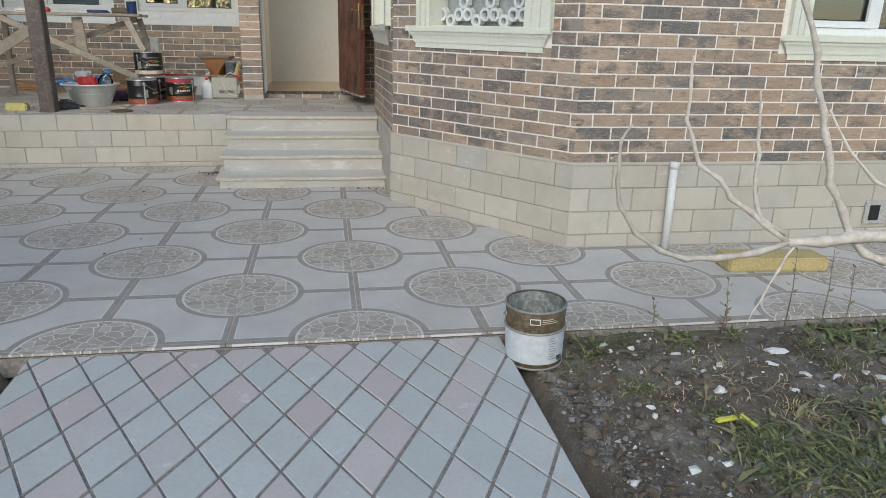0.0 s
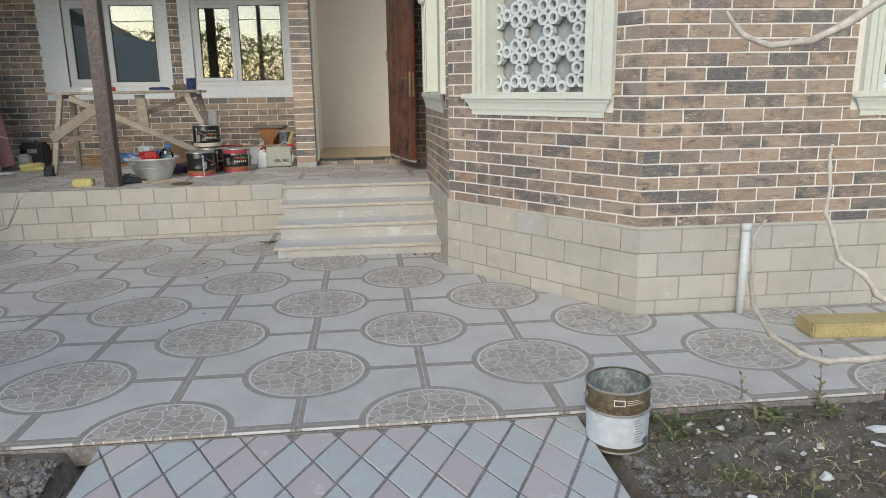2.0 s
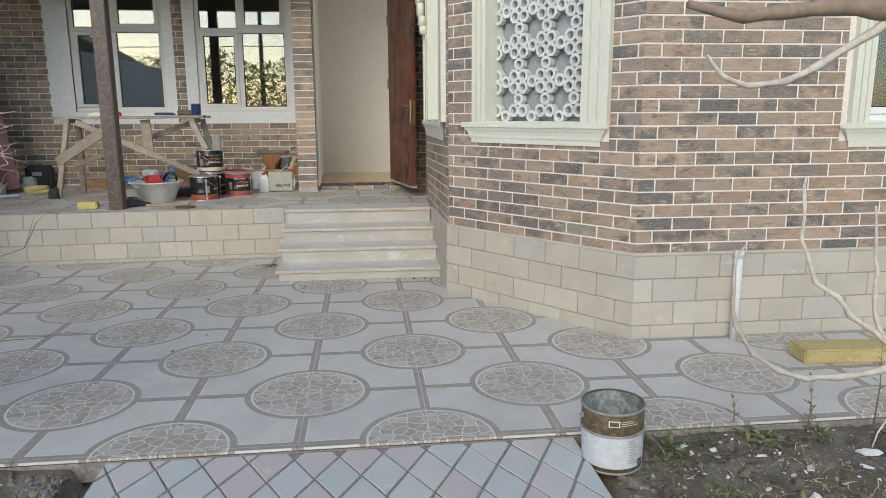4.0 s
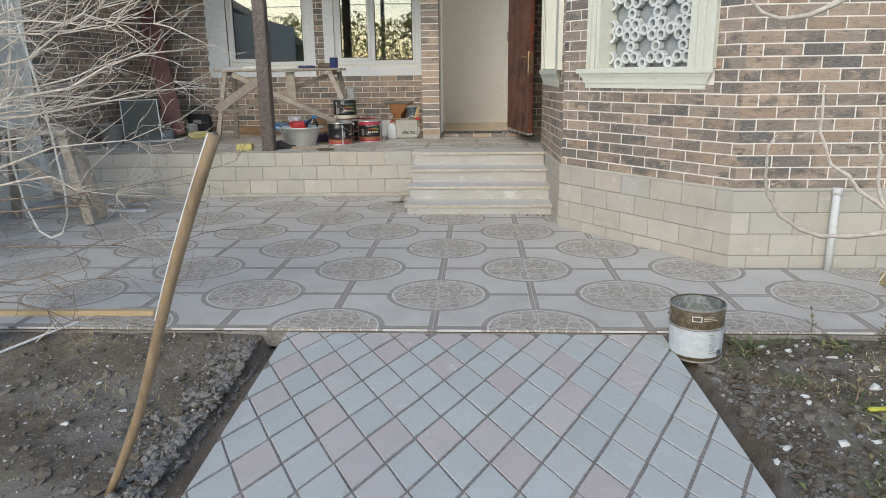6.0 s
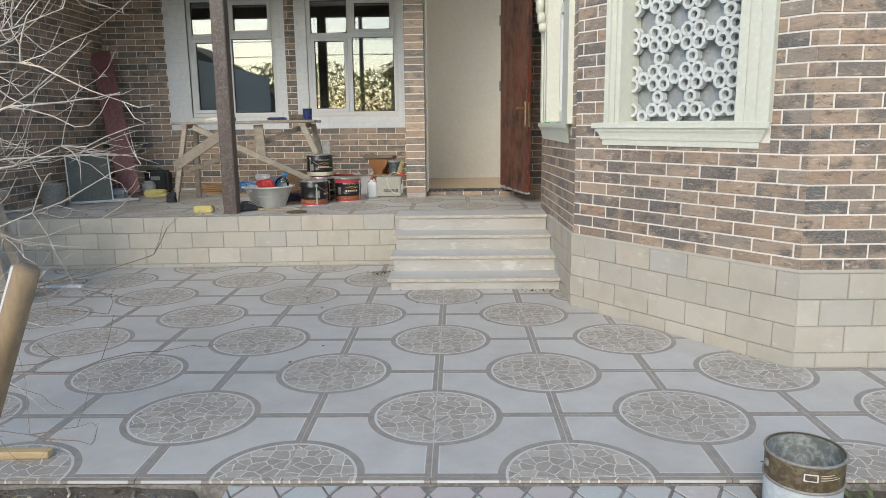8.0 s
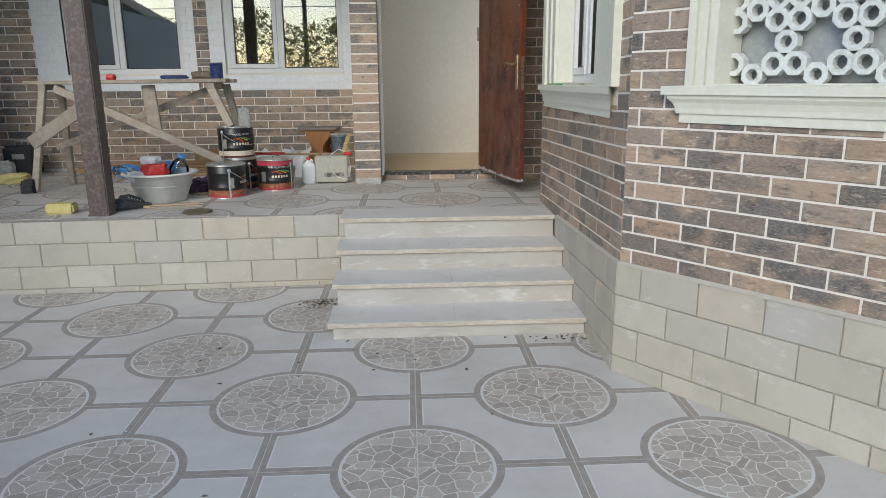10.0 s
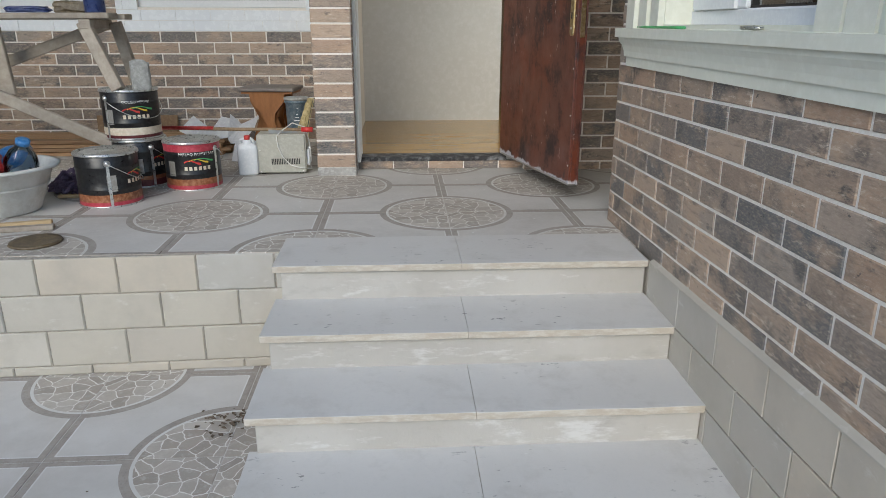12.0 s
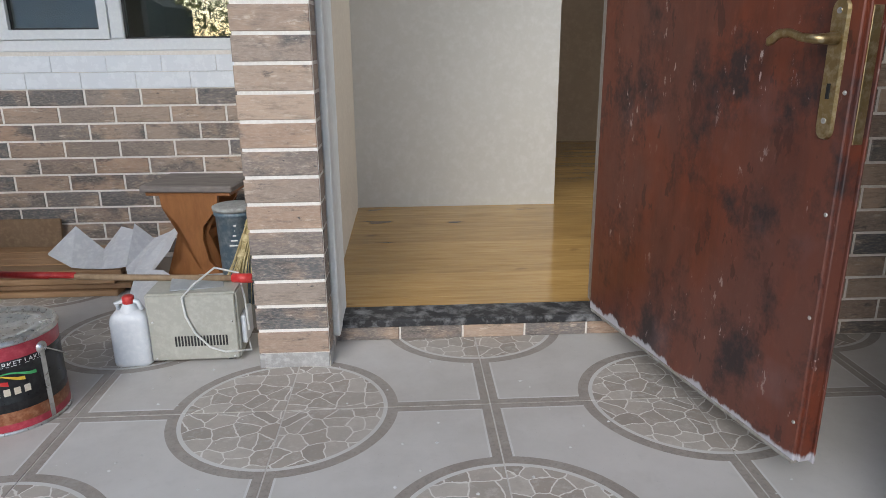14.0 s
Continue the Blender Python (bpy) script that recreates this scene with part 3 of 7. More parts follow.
def smooth(ob, on=True):
    for p in ob.data.polygons:
        p.use_smooth = on
    return ob


def thing(name, loc=(0, 0, 0), rot=(0, 0, 0), label="", category="", group="", kind=""):
    e = new(name)
    e.empty_display_size = 0.1
    e.matrix_basis = pose(*loc, *rot)
    return tagged(e, label, category, group, kind)


def box(bm, x0, x1, y0, y1, z0, z1, m=None):
    v = [bm.verts.new((x, y, z)) for x in (x0, x1) for y in (y0, y1) for z in (z0, z1)]
    for f in ((0, 1, 3, 2), (4, 6, 7, 5), (0, 4, 5, 1), (2, 3, 7, 6), (0, 2, 6, 4), (1, 5, 7, 3)):
        bm.faces.new([v[i] for i in f])
    if m is not None:
        bmesh.ops.transform(bm, matrix=m, verts=v)
    return v


def boxes(*rows):
    bm = bmesh.new()
    for r in rows:
        box(bm, *r)
    return bm


def soft_box(x0, x1, y0, y1, z0, z1, r=0.004, seg=1):
    bm = bmesh.new()
    box(bm, x0, x1, y0, y1, z0, z1)
    bmesh.ops.bevel(bm, geom=bm.edges[:], offset=r, segments=seg, affect="EDGES")
    return bm


def lathe(profile, n=32, cap_bottom=True, cap_top=False):
    bm = bmesh.new()
    rings = []
    for r, z in profile:
        rings.append([bm.verts.new((r * math.cos(2 * math.pi * i / n), r * math.sin(2 * math.pi * i / n), z)) for i in range(n)])
    for a, b in zip(rings, rings[1:]):
        for i in range(n):
            bm.faces.new((a[i], a[(i + 1) % n], b[(i + 1) % n], b[i]))
    if cap_bottom:
        bm.faces.new(rings[0][::-1])
    if cap_top:
        bm.faces.new(rings[-1])
    return bm


def tube(bm, pts, radii, n=6):
    pts = [Vector(p) for p in pts]
    if isinstance(radii, (int, float)):
        radii = [radii] * len(pts)
    rings, up = [], Vector((0.31, 0.17, 0.93))
    for i, p in enumerate(pts):
        t = (pts[min(i + 1, len(pts) - 1)] - pts[max(i - 1, 0)]).normalized()
        a = t.cross(up)
        if a.length < 0.05:
            a = t.cross(Vector((1, 0, 0)))
        a.normalize()
        c = t.cross(a)
        rings.append([bm.verts.new(p + radii[i] * (math.cos(k * 2 * math.pi / n) * a + math.sin(k * 2 * math.pi / n) * c)) for k in range(n)])
    for q, r in zip(rings, rings[1:]):
        for k in range(n):
            bm.faces.new((q[k], q[(k + 1) % n], r[(k + 1) % n], r[k]))
    bm.faces.new(rings[0][::-1])
    bm.faces.new(rings[-1])
    return bm


def prism(poly, z0, z1):
    bm = bmesh.new()
    a = [bm.verts.new((x, y, z0)) for x, y in poly]
    b = [bm.verts.new((x, y, z1)) for x, y in poly]
    bm.faces.new(a[::-1])
    bm.faces.new(b)
    for i in range(len(poly)):
        j = (i + 1) % len(poly)
        bm.faces.new((a[i], a[j], b[j], b[i]))
    return bm


def clip_poly(poly, a, b, c):
    """The part of a convex polygon where a*x + b*y <= c."""
    out = []
    for i, p in enumerate(poly):
        q = poly[(i + 1) % len(poly)]
        dp, dq = a * p[0] + b * p[1] - c, a * q[0] + b * q[1] - c
        if dp <= 0:
            out.append(p)
        if (dp < 0 < dq) or (dq < 0 < dp):
            k = dp / (dp - dq)
            out.append((p[0] + k * (q[0] - p[0]), p[1] + k * (q[1] - p[1])))
    return out


def area(poly):
    return abs(sum(p[0] * q[1] - q[0] * p[1] for p, q in zip(poly, poly[1:] + poly[:1]))) / 2


def chamfered(w, h, d, c, bm=None, m=None):
    """A block with its back at y = 0 and its chamfered face at y = -d."""
    own = bm is None
    bm = bm or bmesh.new()
    vs = []
    rings = []
    for y, i in ((0, 0), (-d + c, 0), (-d, c)):
        rings.append([bm.verts.new(q) for q in ((i, y, i), (w - i, y, i), (w - i, y, h - i), (i, y, h - i))])
        vs += rings[-1]
    for a, b in zip(rings, rings[1:]):
        for i in range(4):
            bm.faces.new((a[i], a[(i + 1) % 4], b[(i + 1) % 4], b[i]))
    bm.faces.new(rings[-1])
    if m is not None:
        bmesh.ops.transform(bm, matrix=m, verts=vs)
    return bm


PIECES = {}


def piece_mesh(name, w, h, d, c, mat):
    key = (name, round(w, 3), round(h, 3), d, mat.name)
    if key not in PIECES:
        me = bpy.data.meshes.new(name)
        bm = chamfered(key[1], key[2], d, c)
        bm.to_mesh(me)
        bm.free()
        me.materials.append(mat)
        PIECES[key] = me
    return PIECES[key]


def cut(s0, s1, z0, z1, holes):
    """The rectangles left of one rectangle when holes are taken out of it."""
    out = [(s0, s1, z0, z1)]
    for a, b, c, d in holes:
        nxt = []
        for p, q, r, t in out:
            if b <= p or a >= q or d <= r or c >= t:
                nxt.append((p, q, r, t))
                continue
            if a > p:
                nxt.append((p, a, r, t))
            if b < q:
                nxt.append((b, q, r, t))
            if c > r:
                nxt.append((max(p, a), min(q, b), r, c))
            if d < t:
                nxt.append((max(p, a), min(q, b), d, t))
        out = nxt
    return out


def courses(wall, start, way, width, z0, z1, pitch_l, pitch_h, joint, depth, mat, name, holes=(), phase=0.0, z_phase=None, bevel=0.003, limit=300, keep=None, rise=(0.0, 0.0)):
    """Lays pieces in running bond on a face that begins at start and runs along way; rise: height added at the start, and per metre."""
    tilt = -math.degrees(math.atan(rise[1]))
    ang = math.degrees(math.atan2(way[1], way[0]))
    zp = z0 if z_phase is None else z_phase
    made, rest = 0, None
    k = math.floor((z0 - zp) / pitch_h)
    while zp + k * pitch_h < z1 - 0.012:
        lo, hi = max(z0, zp + k * pitch_h), min(z1, zp + (k + 1) * pitch_h - joint)
        i = math.floor((-phase) / pitch_l) - 1
        while True:
            s = phase + (i + (0.5 if k % 2 else 0.0)) * pitch_l
            i += 1
            if s > width:
                break
            a, b = max(0.0, s), min(width, s + pitch_l - joint)
            if b - a < 0.02 or hi - lo < 0.015:
                continue
            for p, q, r, t in cut(a, b, lo, hi, holes):
                if q - p < 0.015 or t - r < 0.012:
                    continue
                m = pose(start[0] + way[0] * p, start[1] + way[1] * p, r + rise[0] + rise[1] * p, 0, tilt, ang)
                if made < limit and (keep is None or keep(p, r)):
                    ob = new(name, piece_mesh(name, q - p, t - r, depth, bevel, mat))
                    ob.parent = wall
                    ob.matrix_basis = m
                    made += 1
                else:
                    rest = rest or bmesh.new()
                    chamfered(q - p, t - r, depth, bevel, rest, m)
        k += 1
    if rest is not None:
        o = link(name + "_field", rest, mat, wall)
        o["kind"] = "stuff"
    return made

# ---- ground, terrace and path ----
PORCH = 0.513
BAY = [(1.0, 4.085), (1.0, 2.03), (2.03, 0.645), (6.2, 0.645)]


def offset_line(pts, d):
    """The polyline moved by d to the side from which the bay is seen."""
    out = []
    for i, p in enumerate(pts):
        ns = []
        for a, b in ((i - 1, i), (i, i + 1)):
            if a >= 0 and b < len(pts):
                u = Vector((pts[b][0] - pts[a][0], pts[b][1] - pts[a][1])).normalized()
                ns.append(Vector((u.y, -u.x)))
        n = sum(ns, Vector((0, 0))).normalized()
        n *= d / n.dot(ns[0])
        out.append((p[0] + n.x, p[1] + n.y))
    return out


def path_left(y):
    return -0.822 - 0.036 * (y + 0.6)


def path_right(y):
    return 1.262


def soil_height(x, y):
    v = Vector((x, y, 0))
    h = 0.022 * noise.noise(v * 1.3) + 0.014 * noise.noise(v * 5) + 0.009 * noise.noise(v * 17) + 0.005 * noise.noise(v * 43)
    base = -0.085 + 0.05 * max(0.0, min(1.0, (y + 1.1) / 0.4)) if x < 0.2 else -0.055
    if -0.95 < x < 1.36:
        return -0.13
    edge = min(abs(x - path_left(y)), abs(x - path_right(y)))
    return base + h - 0.02 * math.exp(-edge * 9) if y < -0.57 else -0.13


def build_ground():
    xs = [-300, -80, -30, -12, -7] + [-5 + 0.04 * i for i in range(276)] + [7, 9, 12, 30, 80, 300]
    ys = [-300, -80, -30, -14, -8] + [-5 + 0.04 * i for i in range(113)] + [0, 3, 8, 30, 80, 300]
    bm = bmesh.new()
    rows = [[bm.verts.new((x, y, soil_height(x, y) if -5.1 < x < 6.1 and y > -5.1 else -0.08)) for x in xs] for y in ys]
    for a, b in zip(rows, rows[1:]):
        for i in range(len(xs) - 1):
            bm.faces.new((a[i], a[i + 1], b[i + 1], b[i]))
    g = smooth(link("ground", bm, M["soil"]))
    return tagged(g, "bare brown garden soil strewn with rubble", "ground", kind="structure")


ground = build_ground()


def lay_tiles(floor, x_range, y_range, ox, oy, z, skip):
    """Square patterned tiles; the medallions meet at every second corner of the net."""
    me = bpy.data.meshes.new("floor_tile")
    bm = bmesh.new()
    box(bm, -0.2978, 0.2978, -0.2978, 0.2978, -0.012, 0)
    bm.to_mesh(me)
    bm.free()
    me.materials.append(M["tile"])
    for i in range(*x_range):
        for j in range(*y_range):
            cx, cy = ox + 0.6 * i + 0.3, oy + 0.6 * j + 0.3
            if skip(cx, cy):
                continue
            t = new("tile", me)
            t.parent = floor
            t.matrix_basis = pose(cx, cy, z + random.uniform(-0.0006, 0.0006), random.uniform(-0.05, 0.05), random.uniform(-0.05, 0.05), 0 if (i + j) % 2 == 0 else 90)
    return me


bm = boxes((-5.2, 6.2, -0.6, 3.72, -0.1, -0.0016))
terrace = tagged(link("terrace_floor", bm, M["grout"]), "terrace of pale tiles printed with round stone medallions", "floor", kind="structure")
part("edge_strip", soft_box(-5.2, 6.2, -0.626, -0.598, -0.11, -0.020, 0.002), M["bed"], terrace, "dark mortar edge of the terrace")

porch = tagged(link("porch_floor", boxes((-4.7, 3.0, 3.70, 6.5, 0.1, PORCH - 0.0014)), M["grout"]), "raised porch floor of dusty medallion tiles", "floor", kind="structure")

walkway = tagged(link("garden_path", prism([(path_left(-0.6), -0.631), (path_left(-6.4), -6.4), (path_right(-6.4), -6.4), (path_right(-0.6), -0.631)][::-1], -0.12, -0.0275), M["bed"]), "garden path of rhombic grey and rosy cast pavers", "path", kind="structure")

# ---- stairs and retaining wall ----
TREADS = [(2.54, 0.099), (2.845, 0.236), (3.15, 0.373), (3.462, PORCH + 0.005)]


def build_stairs():
    st = thing("stairs", label="four low grey stone steps up to the porch, chipped risers", category="stairs", kind="structure")
    x0, x1 = -0.455, 0.978
    low = 0.0
    for i, (y, z) in enumerate(TREADS):
        back = TREADS[i + 1][0] + 0.03 if i < 3 else 3.833
        ov = 0.028
        for a, b in ((x0 - ov, 0.2385 + 0.002 * i), (0.2395 + 0.002 * i, x1 + 0.004)):
            bm = bmesh.new()
            box(bm, a, b, y, back, z - 0.028, z)
            bmesh.ops.subdivide_edges(bm, edges=[e for e in bm.edges if abs(e.verts[0].co.x - e.verts[1].co.x) > 0.3], cuts=14, use_grid_fill=True)
            for v in bm.verts:
                if v.co.y < y + 0.001:
                    v.co.y += 0.003 * noise.noise(v.co * 9) + (0.004 if v.co.z < z - 0.01 else 0.0)
            bmesh.ops.bevel(bm, geom=[e for e in bm.edges if e.calc_face_angle(0) > 0.8], offset=0.0012, segments=1, affect="EDGES")
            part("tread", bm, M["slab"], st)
        part("riser", soft_box(x0, x1, y + 0.022, y + 0.06, low, z - 0.027, 0.002), M["riser"], st, "cream limestone riser with chalky repairs")
        part("step_core", boxes((x0 + 0.004, x1, y + 0.05, 3.72, low, z - 0.028)), M["cement"], st)
        low = z - 0.002
    return st


stairs = build_stairs()

RET_A, RET_B = (-4.72, 3.475), (-0.455, 3.66)
ret_way = (Vector(RET_B) - Vector(RET_A)).normalized()
ret_len = (Vector(RET_B) - Vector(RET_A)).length
ret = tagged(link("retaining_wall", prism([(RET_A[0], RET_A[1] + 0.005), (RET_B[0], RET_B[1] + 0.005), (RET_B[0], 3.80), (RET_A[0], 3.80)], 0, PORCH - 0.004), M["stonedark"]),
             "low retaining wall of sawn sandstone blocks under the porch", "wall", kind="structure")


# ---- house walls ----
def wall_core(name, line, thick, z0, z1, holes=(), mat=None, label="", depth_back=0.0):
    """Straight wall behind a face line, with rectangular openings through it."""
    a, b = Vector(line[0]), Vector(line[1])
    u = (b - a).normalized()
    n = Vector((-u.y, u.x))
    bm = bmesh.new()
    for s0, s1, lo, hi in cut(0, (b - a).length, z0, z1, holes):
        vs = box(bm, s0, s1, 0, thick, lo, hi)
        bmesh.ops.transform(bm, matrix=Matrix(((u.x, n.x, 0, a.x), (u.y, n.y, 0, a.y), (0, 0, 1, 0), (0, 0, 0, 1))), verts=vs)
    return tagged(link(name, bm, mat or M["mortar"]), label, "wall", kind="structure")


BRICK_OUT = 0.004
core = offset_line(BAY, 0.0)
TOP = 3.35
A, B = Vector(BAY[1]), Vector(BAY[2])
FU = (B - A).normalized()
FLEN = (B - A).length
F_HOLE = (0.40, 1.30, 1.37, 2.95)
S_HOLE = (0.485, 1.525, 1.38, 2.95)          # along the side wall, from its far end at y = 4.085
R_HOLE = (1.42, 3.2, 1.38, 2.95)           # along the front wall, from the bay's corner at x = 2.03

wall_side = wall_core("wall_bay_side", (core[0], core[1]), 0.24, 0, TOP, [S_HOLE], label="brown clinker brick wall beside the steps")
wall_facet = wall_core("wall_bay_facet", (core[1], core[2]), 0.24, 0, TOP, [F_HOLE], label="angled bay wall of rustic brown clinker bricks")
wall_front = wall_core("wall_front", (core[2], core[3]), 0.24, 0, TOP, [R_HOLE], label="front house wall of rustic brown clinker bricks")

BACK = 6.42
W_A, W_B = (-3.5, -2.31), (-1.89, -0.67)
LEFT_X = -4.66
back_holes = [(W_A[0] - LEFT_X, W_A[1] - LEFT_X, 1.505, 3.07), (W_B[0] - LEFT_X, W_B[1] - LEFT_X, 1.505, 3.07)]
wall_back = wall_core("wall_back", ((LEFT_X, BACK), (-0.38, BACK)), 0.25, 0.1, TOP, back_holes, label="porch back wall of brown clinker bricks")
wall_left = wall_core("wall_left", ((LEFT_X, 3.40), (LEFT_X, BACK + 0.27)), 0.22, 0, TOP, label="side wall of brown clinker bricks closing the porch")
wall_alcove = wall_core("wall_alcove", ((0.80, 5.27), (2.75, 5.27)), 0.25, 0.1, TOP, label="shaded clinker brick wall behind the open door")
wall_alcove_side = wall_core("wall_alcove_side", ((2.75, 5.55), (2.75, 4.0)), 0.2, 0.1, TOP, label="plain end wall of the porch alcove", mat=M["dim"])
wall_bay_return = wall_core("wall_bay_return", ((2.75, 4.078), (1.012, 4.078)), 0.1, 0.1, TOP, label="return wall of the bay", mat=M["mortar"])
wall_over_door = wall_core("wall_over_door", ((-0.27, 5.36), (0.80, 5.36)), 0.16, 2.96, TOP, label="brick strip above the door")
wall_stub = wall_core("wall_entrance_side", ((-0.48, 6.5), (-0.48, 5.2)), 0.14, 0.1, TOP, label="short wall between the windows and the door")

pilaster = tagged(link("pilaster", boxes((-0.486, -0.262, 5.138, 5.36, 0.1, TOP)), M["mortar"]), "brick-faced pilaster beside the entrance", "pilaster", kind="structure")
# ceiling is out of view; its white is chosen to brighten the porch
ceiling = tagged(link("ceiling", boxes((-4.9, 2.95, 3.5, 6.7, TOP, TOP + 0.12)), M["whitewash"]), "unseen porch ceiling, kept white to bounce light", "ceiling", kind="structure")
roof = tagged(link("house_roof", prism([(-5.0, 3.2), (0.85, 3.2), (0.85, 1.9), (1.8, 0.4), (6.4, 0.4), (6.4, 12), (-5, 12)], TOP + 0.12, TOP + 0.3), M["roof"]), "flat brown roof edge of the house", "roof", kind="structure")
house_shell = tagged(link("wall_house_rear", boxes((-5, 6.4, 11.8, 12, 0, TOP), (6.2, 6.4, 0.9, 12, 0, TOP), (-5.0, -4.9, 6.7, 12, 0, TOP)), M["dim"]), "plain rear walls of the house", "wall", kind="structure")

# entrance room
room = tagged(link("room_floor", boxes((-0.42, 3.0, 5.36, 11.8, 0.46, 0.572)), M["cement"]), "varnished yellow pine plank floor", "floor", kind="structure")
for k in range(46):
    y = 5.47 + 0.095 * k
    o = new("plank", piece_mesh("plank", 3.2, 0.012, 0.0935, 0.001, M["parquet"]))
    o.parent = room
    o.matrix_basis = pose(-0.4, y + 0.0935, 0.574, 0, 0, 0)
tagged(link("wall_room_back", boxes((-0.42, 0.885, 7.10, 7.30, 0.58, 3.3)), M["plaster"]), "pale textured plaster wall inside the hall", "wall", kind="structure")
tagged(link("wall_room_left", boxes((-0.42, -0.295, 5.50, 7.10, 0.58, 3.3)), M["beige"]), "beige plaster side wall inside the hall", "wall", kind="structure")
tagged(link("wall_room_right", boxes((2.4, 2.5, 5.52, 11.8, 0.58, 3.3)), M["plaster"]), "hall side wall", "wall", kind="structure")
tagged(link("wall_room_far", boxes((0.885, 2.4, 9.75, 9.9, 0.58, 3.3)), M["hallbrown"]), "far wall of the hall, its shade put into the brown", "wall", kind="structure")
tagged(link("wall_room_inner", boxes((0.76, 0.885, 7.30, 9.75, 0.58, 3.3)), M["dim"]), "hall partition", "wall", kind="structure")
tagged(link("ceiling_hall", boxes((-0.42, 2.5, 5.5, 9.9, 3.3, 3.34)), M["plaster"]), "hall ceiling", "ceiling", kind="structure")
# closed unseen rooms behind the windows, their dimness put into the wall colour
tagged(link("wall_window_room", boxes((-4.66, -0.55, 8.6, 8.7, 0.5, 3.3), (-4.66, -4.6, 6.7, 8.6, 0.5, 3.3), (-0.55, -0.48, 6.7, 8.7, 0.5, 3.3)), M["dim"]), "darkened walls of the unseen room behind the porch windows", "wall", kind="structure")
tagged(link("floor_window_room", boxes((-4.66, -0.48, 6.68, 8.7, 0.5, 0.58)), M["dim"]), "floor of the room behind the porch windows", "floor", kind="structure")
tagged(link("wall_bay_room", boxes((1.3, 6.0, 3.9, 4.0, 0, 3.3)), M["dim"]), "darkened wall of the unseen bay room", "wall", kind="structure")


# ---- plinth ----
PLC = offset_line(BAY, 0.010)
bm = bmesh.new()
for (a, b), (c, d) in (((PLC[1], PLC[2]), (BAY[1], BAY[2])), ((PLC[2], PLC[3]), (BAY[2], BAY[3])), (((PLC[1][0], 3.45), PLC[1]), ((1.0, 3.45), BAY[1]))):
    lo = [bm.verts.new((*p, -0.05)) for p in (a, b, d, c)]
    hi = [bm.verts.new((*p, 0.556 - 0.028 * max(0, p[1] - 2.03))) for p in (a, b, d, c)]
    bm.faces.new(hi)
    for i in range(4):
        bm.faces.new((lo[i], lo[(i + 1) % 4], hi[(i + 1) % 4], hi[i]))
plinth = tagged(link("plinth", bm, M["stonedark"]), "plinth of sawn yellowish sandstone blocks along the house", "plinth", kind="structure")
# sloping cement fillet on top of the plinth
bm = bmesh.new()
lo_l, hi_l = offset_line(BAY, 0.021), offset_line(BAY, -0.002)
lo_l[0], hi_l[0] = (lo_l[1][0], 3.45), (1.002, 3.45)
drop = (-0.062, -0.022, -0.018, -0.018)
lo = [bm.verts.new((*p, 0.577 + d)) for p, d in zip(lo_l, drop)]
hi = [bm.verts.new((*p, 0.594 + d)) for p, d in zip(hi_l, drop)]
dn = [bm.verts.new((*p, 0.572 + d)) for p, d in zip(lo_l, drop)]
for i in range(3):
    bm.faces.new((lo[i], lo[i + 1], hi[i + 1], hi[i]))
    bm.faces.new((dn[i], dn[i + 1], lo[i + 1], lo[i]))
part("cap", bm, M["stone"], plinth, "sloping sandstone cap")
# fill lamp with a frame, both added out of view to brighten the hall
tagged(link("hall_window_frame", boxes((2.36, 2.40, 5.55, 6.95, 1.35, 1.42), (2.36, 2.40, 5.55, 6.95, 2.6, 2.67), (2.36, 2.40, 5.55, 5.62, 1.42, 2.6), (2.36, 2.40, 6.88, 6.95, 1.42, 2.6)), M["pvc"]), "white frame added out of view round the hall fill lamp", "window frame", kind="structure")
hall = new("hall_fill", bpy.data.lights.new("hall_fill", "AREA"))
hall.data.shape, hall.data.size, hall.data.size_y, hall.data.energy, hall.data.color = "RECTANGLE", 1.2, 1.15, 23, (0.95, 0.97, 1.0)
hall.matrix_world = look((2.35, 6.25, 2.0), (0.0, 6.75, 1.6))



